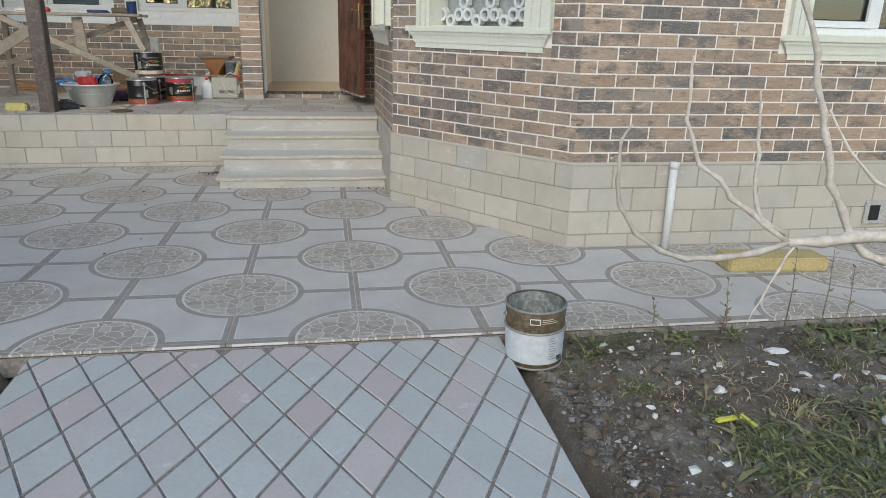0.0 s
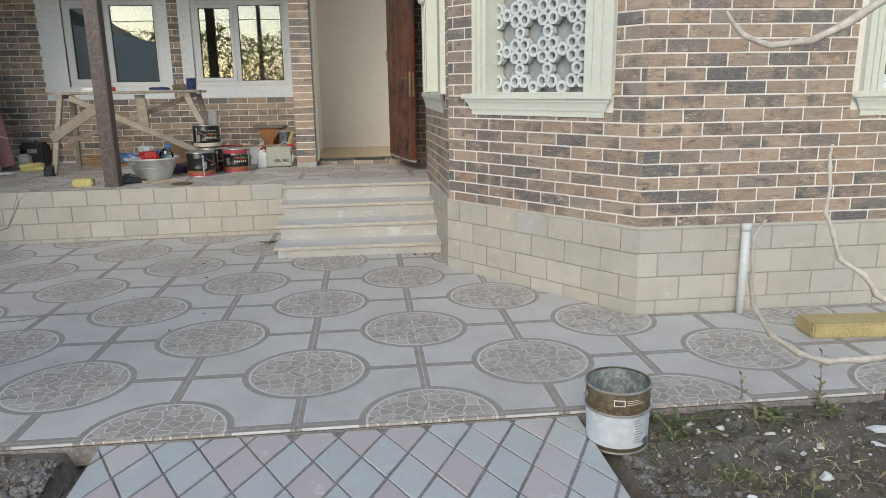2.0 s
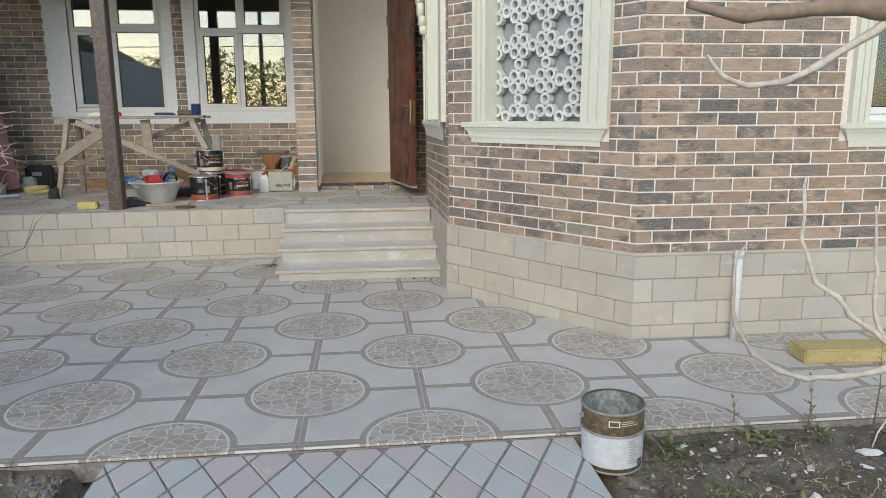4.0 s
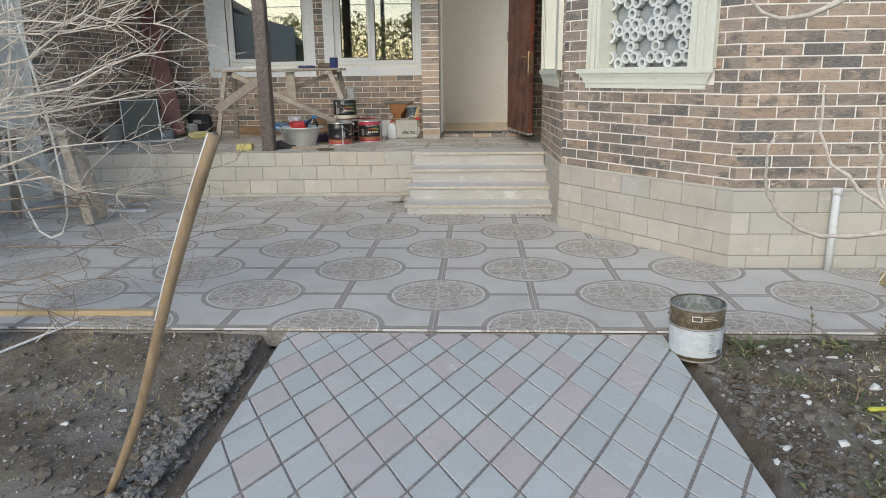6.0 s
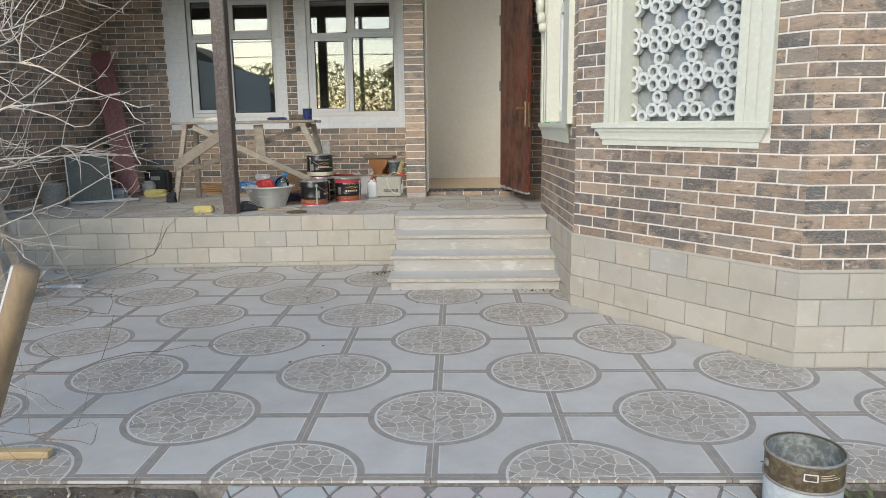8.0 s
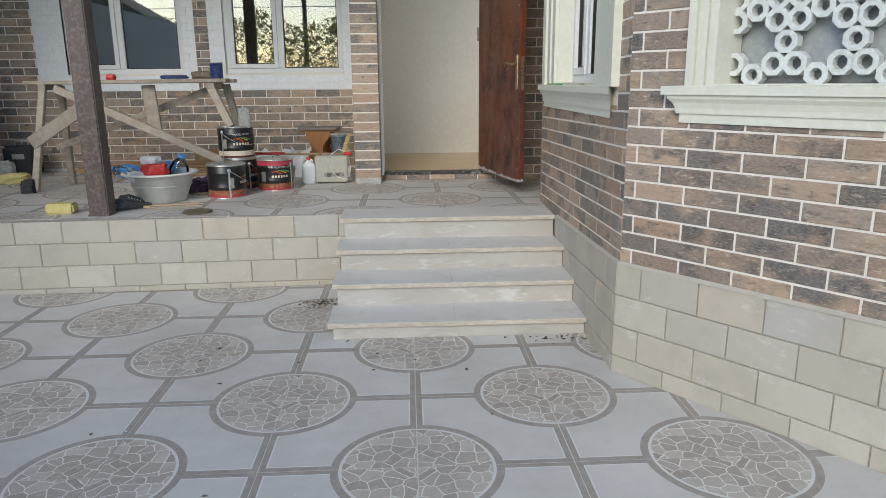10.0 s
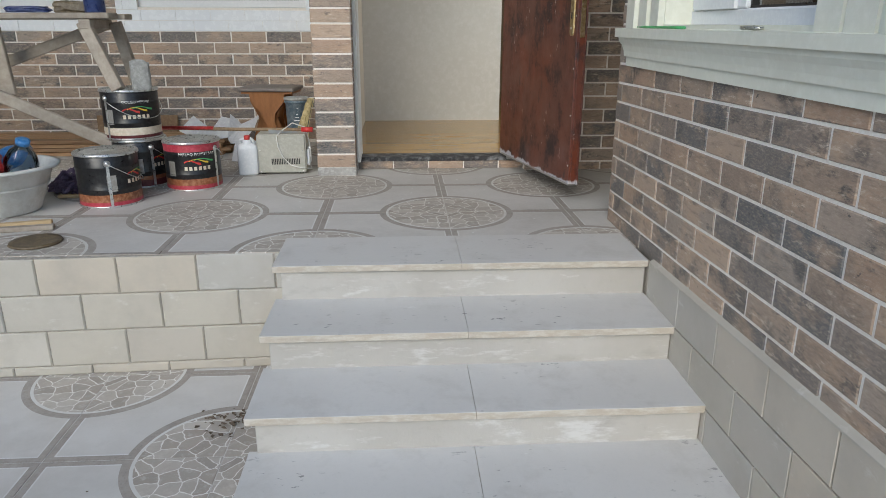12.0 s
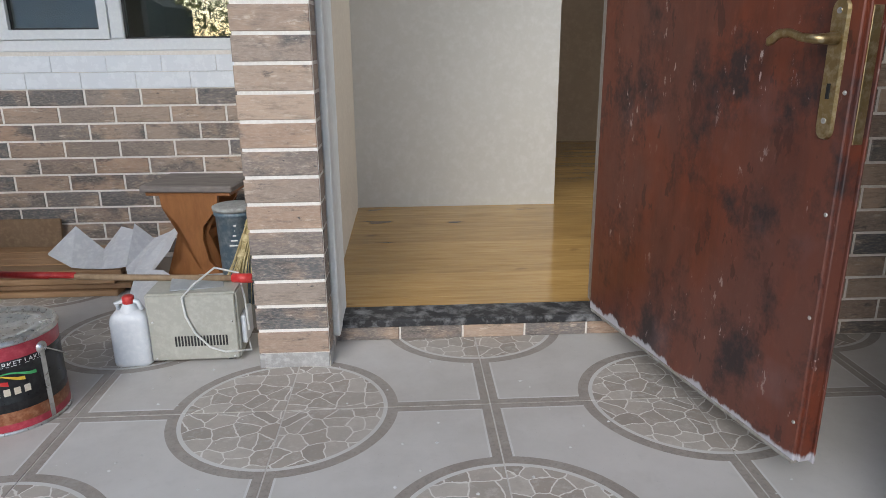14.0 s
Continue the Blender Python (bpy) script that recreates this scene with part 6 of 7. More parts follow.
sheet("plastic_sheet", ((-4.36, 4.72, PORCH + 0.006), (-3.72, 5.05, PORCH + 0.006), (-3.80, 5.25, PORCH + 0.012), (-4.30, 5.0, PORCH + 0.02)), "paper", "white plastic sheet lying on the porch floor", "sheet", 0.018, 3.3)
crumpled("plastic_bag", 0.26, 0.15, 0.10, "spongemat", (-3.70, 5.50, PORCH), 10, "crumpled yellow-green bag on the porch floor", "bag", 21)
crumpled("plastic_bag", 0.18, 0.14, 0.14, "film", (-4.1, 5.35, PORCH), 10, "clear grey plastic bag on the porch floor", "bag", 22)
crumpled("plastic_bag", 0.15, 0.12, 0.20, "greybucket", (-3.88, 5.72, PORCH), 10, "grey-green plastic bag on the porch floor", "bag", 23)
tool = thing("tool_case", (-3.92, 6.12, PORCH), label="dark blue-black tool case with a handle by the wall", category="case")
part("body", soft_box(-0.16, 0.16, -0.09, 0.09, 0, 0.30, 0.03, 3), M["fabricdark"], tool)
smooth(part("handle", tube(bmesh.new(), [(-0.07, 0, 0.30), (-0.06, 0, 0.345), (0.06, 0, 0.345), (0.07, 0, 0.30)], 0.012, 8), M["greybucket"], tool))
part("label_plate", boxes((-0.06, 0.06, -0.094, -0.09, 0.17, 0.22)), M["greybucket"], tool)
o = tagged(link("sponge", soft_box(-0.095, 0.095, -0.055, 0.055, 0, 0.075, 0.012, 2), M["spongemat"]), "pale yellow sponge block on the porch edge", "sponge")
o.matrix_basis = pose(-2.50, 3.88, PORCH, 0, 0, 4)

# ---- bench at the left, white wall ----
bench = thing("rough_bench", label="grey rough wooden bench standing on the terrace", category="bench")
beam_part(bench, "seat_board", (-4.35, 2.20, 0.88), (-3.53, 2.20, 0.88), 0.05, 0.36, "oldwood")
beam_part(bench, "leg", (-3.62, 2.10, 0.86), (-3.43, 2.06, 0.012), 0.09, 0.05, "oldwood")
beam_part(bench, "leg", (-3.62, 2.30, 0.86), (-3.50, 2.42, 0.012), 0.08, 0.05, "oldwood")
beam_part(bench, "leg", (-4.25, 2.10, 0.86), (-4.42, 2.06, 0.012), 0.09, 0.05, "oldwood")
beam_part(bench, "leg", (-4.25, 2.30, 0.86), (-4.40, 2.42, 0.012), 0.08, 0.05, "oldwood")
beam_part(bench, "brace", (-4.30, 2.06, 0.82), (-3.50, 2.04, 0.25), 0.08, 0.03, "oldwood")
wl = tagged(link("wall_white", boxes((-5.15, -4.72, -2.2, 3.39, -0.1, 2.6)), M["whitewash"]), "white limewashed garden wall at the end of the terrace", "wall", kind="structure")
for k, (x, y, w) in enumerate(((-3.72, 2.75, 0.5), (-3.95, 2.85, 0.35), (-3.6, 2.92, 0.3))):
    o = tagged(link("batten", soft_box(0, w, -0.03, 0.03, 0, 0.022, 0.003), M["paper" if k == 0 else "oldwood"]), "offcut of board lying by the wall", "batten", "offcuts by the wall")
    o.matrix_basis = pose(x, y, 0.001, 0, 0, 5 * k)

# ---- terrace things ----
def dead_leaves(c, sx, sy, n, label, seed):
    """Small curled leaves lying loose on the tiles."""
    rnd = random.Random(seed)
    verts, faces = [], []
    for k in range(n):
        x, y, a, s = c[0] + rnd.gauss(0, sx), c[1] + rnd.gauss(0, sy), rnd.uniform(0, 6.28), rnd.uniform(0.006, 0.019)
        u, v = Vector((math.cos(a), math.sin(a), rnd.uniform(-0.1, 0.5))) * s, Vector((-math.sin(a), math.cos(a), 0)) * s * 0.5
        p, o_ = Vector((x, y, 0.003 + 0.5 * s * rnd.random())), len(verts)
        verts += [p - u * 0.8 + Vector((0, 0, 0.3 * s)), p + v + Vector((0, 0, 0.3 * s)), p + u, p - v + Vector((0, 0, 0.4 * s)), p]
        faces += [[o_, o_ + 4, o_ + 1], [o_ + 1, o_ + 4, o_ + 2], [o_ + 2, o_ + 4, o_ + 3], [o_ + 3, o_ + 4, o_]]
    me = bpy.data.meshes.new("leaf_litter")
    me.from_pydata(verts, [], faces)
    me.materials.append(M["dryleaf"])
    return tagged(new("leaf_litter", me), label, "leaves", kind="stuff")



bk = thing("paint_bucket", (1.372, -0.825, -0.052), (1, -1, 0), "used brown and white paint bucket, open and empty", "bucket")
r0, hb = 0.132, 0.285
smooth(part("body", lathe([(r0 * 0.93, 0), (r0 * 0.965, 0.004), (r0, hb * 0.62), (r0 + 0.001, hb * 0.985), (r0 - 0.002, hb), (r0 - 0.006, hb * 0.99), (r0 * 0.94, 0.14), (0.001, 0.135)], 44), M["bucketbrown"], bk))
smooth(part("lining", lathe([(r0 - 0.0065, hb * 0.985), (r0 * 0.935, 0.142), (0.001, 0.138)], 44, False), M["bucketin"], bk, "inside coated with dried grey paint"))
smooth(part("label_sheet", lathe([(r0 * 0.976, 0.035), (r0 * 1.008, hb * 0.63)], 44, False), M["tinlabel"], bk, "scuffed white label round the lower half"))
for z, rr in ((hb - 0.003, r0 + 0.002), (hb * 0.64, r0 + 0.002), (0.012, r0 * 0.97)):
    smooth(part("rim", lathe([(rr - 0.004, z - 0.005), (rr + 0.003, z - 0.004), (rr + 0.004, z), (rr + 0.003, z + 0.004), (rr - 0.004, z + 0.005)], 44, False), M["greyframe"], bk))
band(r0, hb * 0.80, hb * 0.90, -117, -97, M["whiteprint"], bk, "print_patch", lift=0.003)
band(r0, hb * 0.815, hb * 0.885, -115, -99, M["bucketbrown"], bk, "print_patch", lift=0.0038)
for k in range(3):
    band(r0, hb * (0.82 + 0.03 * k), hb * (0.83 + 0.03 * k), -94, -62 - 5 * k, M["creamprint"], bk, "small_print", lift=0.003)
for k in range(9):
    band(r0 * 0.985, 0.06 + 0.012 * k, 0.064 + 0.012 * k, -78, -60 - (k % 3) * 4, M["greyframe"], bk, "small_print", lift=0.003)
for k in range(10):
    band(r0 * 0.975, 0.042, 0.07, -58 + k * 1.7, -57.2 + k * 1.7 + 0.4 * (k % 2), M["black"], bk, "small_print", lift=0.0035)
for s in (0, 180):
    o = smooth(part("ear", lathe([(0.014, 0), (0.014, 0.006), (0.006, 0.01), (0.001, 0.01)], 14), M["greyframe"], bk))
    o.matrix_basis = pose(r0 * math.cos(radians(s)), 0, hb * 0.83, 0, 90 if s == 0 else -90, 0)
smooth(part("handle", tube(bmesh.new(), [((r0 + 0.01) * math.cos(t), (r0 + 0.012) * math.sin(t), hb * 0.83 - 0.075 * math.sin(t)) for t in np.linspace(0, math.pi, 17)], 0.0025, 6), M["greyframe"], bk))

o = tagged(link("foam_block", soft_box(0, 0.64, 0, 0.20, 0, 0.085, 0.01, 2), M["foam"]), "long yellow foam block lying on the terrace tiles", "foam block")
o.matrix_basis = pose(2.86, 0.06, 0.001, 0, 0, -4)
pp = thing("drain_pipe", label="white plastic drain pipe leaning out of the plinth", category="pipe")
smooth(part("tube", tube(bmesh.new(), [(2.69, 0.555, 0.002), (2.705, 0.588, 0.575)], 0.026, 20), M["pipe"], pp))
smooth(part("collar", tube(bmesh.new(), [(2.7035, 0.585, 0.535), (2.7055, 0.589, 0.582)], 0.031, 20), M["pipe"], pp))
vent = thing("vent_hole", (4.22, 0.605, 0.14), label="small square vent with a cement surround in the plinth", category="vent")
part("surround", soft_box(-0.02, 0.16, 0.0, 0.02, -0.02, 0.15, 0.006), M["cement"], vent)
# no real hole: a black plate gives the shade inside the vent
part("opening", boxes((0.01, 0.09, -0.002, 0.004, 0.01, 0.12)), M["black"], vent)
o = tagged(link("timber", soft_box(-0.95, 0.0, -0.025, 0.025, 0, 0.032, 0.004), M["pinewood"]), "straight fresh pine timber lying on the terrace edge", "timber")
o.matrix_basis = pose(-1.66, -0.42, 0.001, 0, 0, 1)
dead_leaves((-0.60, 3.22), 0.07, 0.05, 70, "dark dead leaves blown against the steps", 3)
dead_leaves((0.80, 2.47), 0.14, 0.03, 26, "dead leaves in the corner of the steps", 4)
dead_leaves((-0.75, 2.2), 0.5, 0.6, 22, "few crumbs of leaf on the terrace", 5)

# ---- stake ----
stake = thing("wooden_stake", label="bent peeled wooden stake standing in the soil", category="stake")
s0, s1 = Vector((-1.10, -2.06, -0.12)), Vector((-0.509, -2.202, 1.207))
pts = [s0.lerp(s1, t) + Vector((0.018 * math.sin(t * 5.5), 0.01 * math.sin(t * 9), 0)) for t in np.linspace(0, 1, 12)]
bm = tube(bmesh.new(), pts, [0.015, 0.016, 0.018, 0.017, 0.018, 0.019, 0.018, 0.018, 0.019, 0.019, 0.019, 0.018], 14)
smooth(part("shaft", bm, M["stakewood"], stake))
# white strip stands in for the sun's highlight on the left edge
part("bark_strip", tube(bmesh.new(), [p + Vector((-0.018, 0, 0.004)) for p in pts[6:]], 0.005, 5), M["paper"], stake, "pale strip imitating sunlight on the stake's left edge")


# ---- bare shrub and vine ----
def twig_tree(parent, mat_limb, mat_twig, limbs, twigs, sub, spread, seed):
    rnd = random.Random(seed)
    for a, b, r in limbs:
        a, b = Vector(a), Vector(b)
        sag = Vector((0, 0, rnd.uniform(-0.1, 0.12)))
        pts = []
        for i in range(9):
            t = i / 8
            pts.append(a.lerp(b, t) + sag * math.sin(math.pi * t) + 0.02 * Vector((rnd.gauss(0, 1), rnd.gauss(0, 1), rnd.gauss(0, 1))) * (0 < i < 8))
        limb = smooth(part("limb", tube(bmesh.new(), pts, [r * (1 - 0.8 * i / 8) for i in range(9)], 6), M[mat_limb], parent))
        bm = bmesh.new()
        d = (b - a).normalized()
        for k in range(twigs):
            i = rnd.randint(1, 8)
            p = pts[i]
            v = (d + spread * Vector((rnd.gauss(0, 1), rnd.gauss(0, 1), rnd.gauss(0.15, 1)))).normalized()
            ln = rnd.uniform(0.10, 0.42)
            q = [p]
            for s in range(1, 5):
                v = (v + 0.22 * Vector((rnd.gauss(0, 1), rnd.gauss(0, 1), rnd.gauss(0.05, 1)))).normalized()
                q.append(q[-1] + v * ln / 4)
            tr_ = rnd.uniform(0.0013, 0.0028)
            tube(bm, q, [tr_, tr_ * 0.9, tr_ * 0.75, tr_ * 0.6, tr_ * 0.35], 4)
            for s in range(sub):
                p2 = q[rnd.randint(1, 4)]
                w = (v + 0.8 * Vector((rnd.gauss(0, 1), rnd.gauss(0, 1), rnd.gauss(0, 1)))).normalized()
                l2 = rnd.uniform(0.04, 0.16)
                tube(bm, [p2, p2 + w * l2 * 0.5, p2 + (w + Vector((0, 0, 0.2))) * l2], [tr_ * 0.6, tr_ * 0.5, tr_ * 0.3], 4)
        o = part("twig_mass", bm, M[mat_twig], limb)
        o["kind"] = "stuff"


shrub = thing("bare_shrub", (0.03, 0, -0.03), label="leafless shrub with a mass of pale thin twigs", category="shrub")
rs = random.Random(5)
limbs = []
for k in range(15):
    st_ = (-2.62 + rs.uniform(-0.12, 0.12), -1.05 + rs.uniform(-0.2, 0.2), rs.uniform(0.75, 1.45))
    en = (rs.uniform(-1.75, -1.15), -1.0 + rs.uniform(-0.35, 0.3), st_[2] + rs.uniform(0.05, 0.55))
    limbs.append((st_, en, rs.uniform(0.007, 0.012)))
limbs += [((-2.6, -1.05, 1.05), (-1.16, -0.95, 1.52), 0.013), ((-2.6, -1.1, 1.15), (-1.22, -0.9, 1.38), 0.012), ((-2.6, -1.0, 1.5), (-1.5, -1.0, 2.15), 0.012)]
for k in range(3):
    tb = (-2.75 + 0.12 * k, -1.1 + 0.08 * k, -0.12)
    smooth(part("trunk", tube(bmesh.new(), [tb, (tb[0] + 0.03, tb[1], 0.5), (-2.62, -1.05, 1.0), (-2.58 + 0.05 * k, -1.0, 1.7)], [0.04, 0.034, 0.026, 0.012], 8), M["twigdark"], shrub))
twig_tree(shrub, "twig", "twig", limbs, 25, 2, 0.42, 11)
low = [((-2.5, -1.2, 0.45 + 0.1 * k), (-1.45 + 0.1 * k, -1.15 + 0.1 * k, 0.25 + 0.18 * k), 0.006) for k in range(5)]
twig_tree(shrub, "twigdark", "twigdark", low, 12, 2, 0.6, 12)
cord = smooth(link("hanging_cord", tube(bmesh.new(), [(-1.94, -0.9, 1.75), (-1.97, -0.9, 1.5), (-2.04, -0.9, 1.2), (-2.055, -0.9, 0.98), (-2.02, -0.9, 0.75), (-1.97, -0.9, 0.62), (-1.91, -0.9, 0.585), (-1.85, -0.9, 0.61), (-1.81, -0.9, 0.70), (-1.805, -0.9, 0.82), (-1.83, -0.9, 1.1), (-1.87, -0.9, 1.37), (-1.93, -0.9, 1.72)], 0.006, 8), M["cable"]))
tagged(cord, "pale cord hanging in a loop from the shrub", "cord")
for a, b, r in (((-2.35, -0.95, -0.06), (-2.0, -0.50, 0.02), 0.008), ((-2.2, -0.75, -0.05), (-2.05, -0.72, 0.09), 0.004), ((-1.72, -0.66, -0.06), (-1.55, -0.72, -0.03), 0.005), ((-1.45, -0.7, -0.06), (-1.42, -0.72, 0.02), 0.006)):
    o = tagged(link("dry_stick", tube(bmesh.new(), [a, Vector(a).lerp(Vector(b), 0.5) + Vector((0.01, 0.01, 0.005)), b], [r, r * 0.9, r * 0.6], 6), M["paper" if r > 0.007 else "twig"]), "pale dry stick lying on the soil", "stick", "dry sticks on the soil")


def knobbly(parent, pts, r0_, r1_, mat, rnd):
    """A vine shoot with a knob at each node."""
    out, rad = [], []
    n = len(pts)
    for i, p in enumerate(pts):
        p = Vector(p)
        r = 0.78 * (r0_ + (r1_ - r0_) * i / (n - 1))
        if i:
            q = Vector(pts[i - 1])
            out.append(q.lerp(p, 0.5) + Vector((0, rnd.uniform(-0.006, 0.006), 0)))
            rad.append(r)
        out.append(p)
        rad.append(r * (1.35 if 0 < i < n - 1 else 1.0))
    return smooth(part("shoot", tube(bmesh.new(), out, rad, 8), M[mat], parent))


vine = thing("bare_vine", (0.037, 0, -0.036), label="leafless vine with pale knobbly shoots", category="vine")
rv = random.Random(3)
knobbly(vine, [(2.34, -2.2, -0.12), (2.33, -2.2, 0.3), (2.28, -2.2, 0.7), (2.12, -2.24, 0.94), (1.9, -2.27, 1.0), (1.66, -2.3, 1.0), (1.55, -2.3, 1.0), (1.48, -2.3, 0.99), (1.40, -2.3, 0.99)], 0.028, 0.012, "twig", rv)
knobbly(vine, [(1.40, -2.3, 0.99), (1.33, -2.3, 0.97), (1.24, -2.3, 0.96), (1.17, -2.3, 0.96), (1.11, -2.3, 0.98), (1.05, -2.3, 1.02), (1.01, -2.3, 1.08), (1.0, -2.3, 1.13), (1.0, -2.3, 1.17), (1.0, -2.3, 1.21), (1.02, -2.3, 1.24)], 0.009, 0.003, "twig", rv)
knobbly(vine, [(1.40, -2.3, 0.99), (1.34, -2.3, 1.03), (1.30, -2.3, 1.06), (1.25, -2.3, 1.09), (1.22, -2.3, 1.13), (1.17, -2.3, 1.16), (1.15, -2.3, 1.21), (1.13, -2.3, 1.25), (1.13, -2.3, 1.33), (1.13, -2.3, 1.37)], 0.008, 0.003, "twig", rv)
knobbly(vine, [(1.39, -2.3, 1.01), (1.33, -2.3, 1.04), (1.31, -2.3, 1.08), (1.30, -2.3, 1.13), (1.30, -2.3, 1.18), (1.29, -2.3, 1.23), (1.28, -2.3, 1.31)], 0.007, 0.003, "twig", rv)
knobbly(vine, [(1.67, -2.3, 0.96), (1.64, -2.3, 0.94), (1.59, -2.3, 0.96), (1.55, -2.3, 1.0), (1.52, -2.3, 1.05), (1.47, -2.3, 1.12), (1.46, -2.3, 1.17), (1.44, -2.3, 1.22), (1.43, -2.3, 1.26), (1.40, -2.3, 1.32), (1.39, -2.3, 1.38), (1.34, -2.3, 1.48), (1.33, -2.3, 1.62)], 0.011, 0.006, "twig", rv)
knobbly(vine, [(1.82, -2.3, 1.02), (1.63, -2.3, 1.10), (1.58, -2.3, 1.12), (1.50, -2.3, 1.19), (1.44, -2.3, 1.27)], 0.006, 0.003, "twig", rv)
knobbly(vine, [(1.42, -2.3, 0.985), (1.39, -2.3, 0.93), (1.36, -2.3, 0.86), (1.335, -2.3, 0.80)], 0.004, 0.002, "twig", rv)
knobbly(vine, [(0.915, -2.30, 1.592), (0.948, -2.30, 1.555), (0.998, -2.30, 1.538), (1.068, -2.30, 1.545), (1.130, -2.30, 1.573), (1.241, -2.30, 1.638), (1.312, -2.30, 1.698)], 0.004, 0.010, "twig", rv)
knobbly(vine, [(0.874, -2.30, 1.680), (0.980, -2.30, 1.659), (1.053, -2.30, 1.669), (1.160, -2.30, 1.679), (1.235, -2.30, 1.675), (1.364, -2.30, 1.661)], 0.010, 0.022, "twigdark", rv)
knobbly(vine, [(2.33, -2.2, 0.6), (2.3, -2.24, 1.1), (2.15, -2.3, 1.6), (1.95, -2.3, 1.95)], 0.02, 0.016, "twigdark", rv)


# ---- rubble, weeds ----
def scatter_stones(name, n, region, smin, smax, mat, label, seed, zoff=0.0):
    rnd = random.Random(seed)
    verts, faces = [], []
    ico = bmesh.new()
    bmesh.ops.create_icosphere(ico, subdivisions=1, radius=1)
    base = [v.co.copy() for v in ico.verts]
    tri = [[v.index for v in f.verts] for f in ico.faces]
    ico.free()
    for k in range(n):
        x, y = region(rnd)
        s = smin + (smax - smin) * rnd.random() ** 3
        sc = Vector((rnd.uniform(0.6, 1.3), rnd.uniform(0.6, 1.3), rnd.uniform(0.35, 0.8))) * s
        rot = Euler((rnd.uniform(-0.4, 0.4), rnd.uniform(-0.4, 0.4), rnd.uniform(0, 6.28))).to_matrix()
        o_ = len(verts)
        z = soil_height(x, y) + zoff
        for v in base:
            w = Vector((v.x * sc.x, v.y * sc.y, v.z * sc.z)) * rnd.uniform(0.45, 1.3)
            verts.append(rot @ w + Vector((x, y, z + sc.z * 0.35)))
        faces += [[o_ + i for i in t] for t in tri]
    me = bpy.data.meshes.new(name)
    me.from_pydata(verts, [], faces)
    me.materials.append(M[mat])
    return tagged(new(name, me), label, "rubble", kind="stuff")


def floor_crumbs(name, n, x0, x1, y0, y1, z, label, seed):
    rnd = random.Random(seed)
    bm = bmesh.new()
    for k in range(n):
        s, c = rnd.uniform(0.0015, 0.006), Vector((rnd.uniform(x0, x1), rnd.uniform(y0, y1), z))
        top = bm.verts.new(c + Vector((rnd.uniform(-0.3, 0.3) * s, 0, 0.7 * s)))
        ring = [bm.verts.new(c + Vector((math.cos(a) * s * rnd.uniform(0.6, 1.3), math.sin(a) * s * rnd.uniform(0.6, 1.3), 0.0))) for a in (0, 1.3, 2.5, 3.8, 5.0)]
        for i in range(5):
            bm.faces.new((ring[i], ring[(i + 1) % 5], top))
    return tagged(link(name, bm, M["whitechip"]), label, "crumbs", kind="stuff")


floor_crumbs("plaster_crumbs", 150, -2.6, 0.95, 3.85, 5.3, PORCH + 0.0005, "white plaster crumbs on the porch tiles", 51)
floor_crumbs("plaster_crumbs", 120, -2.5, 1.9, -0.5, 2.4, 0.0005, "plaster crumbs on the terrace tiles", 52)


def right_bed(r):
    return 1.36 + 3.4 * r.random() ** 1.3, -0.66 - 1.9 * r.random()


def left_bed(r):
    return -0.95 - 2.2 * r.random() ** 1.2, -0.66 - 2.1 * r.random()


def left_edge(r):
    return -0.92 - abs(r.gauss(0, 0.10)), -0.7 - 1.8 * r.random()


def right_edge(r):
    return 1.38 + abs(r.gauss(0, 0.13)), -0.75 - 1.8 * r.random()


scatter_stones("rubble_grey", 3000, right_bed, 0.002, 0.012, "pebble", "grey stones strewn over the soil", 1)
scatter_stones("rubble_grey", 3000, left_bed, 0.002, 0.009, "pebble", "grey stones strewn over the soil", 2)
scatter_stones("rubble_grey", 2600, left_edge, 0.003, 0.026, "pebble", "broken cement along the path edge", 3)
scatter_stones("rubble_grey", 1500, right_edge, 0.003, 0.018, "pebble", "broken cement along the path edge", 4)
scatter_stones("rubble_brown", 1500, right_bed, 0.005, 0.03, "soil", "clods of brown soil", 5)
scatter_stones("rubble_brown", 1600, left_bed, 0.005, 0.03, "soil", "clods of brown soil", 6)
scatter_stones("rubble_white", 200, right_bed, 0.002, 0.013, "whitechip", "white plaster crumbs on the soil", 7, 0.004)
scatter_stones("rubble_white", 600, left_bed, 0.0015, 0.007, "whitechip", "white plaster crumbs on the soil", 8, 0.004)
scatter_stones("rubble_grey", 800, right_bed, 0.002, 0.014, "cement", "pale grey grit on the soil", 41, 0.003)
scatter_stones("rubble_grey", 800, left_bed, 0.002, 0.010, "cement", "pale grey grit on the soil", 42, 0.003)
scatter_stones("rubble_grey", 700, right_bed, 0.004, 0.026, "pebble", "broken grey cement on the soil", 43, 0.002)
scatter_stones("rubble_grey", 420, left_bed, 0.003, 0.013, "pebble", "broken grey cement on the soil", 44, 0.002)
scatter_stones("rubble_white", 170, right_bed, 0.006, 0.024, "whitechip", "white plaster bits on the soil", 45, 0.002)
scatter_stones("rubble_brown", 420, right_bed, 0.008, 0.05, "soil", "large clods of brown soil", 46)


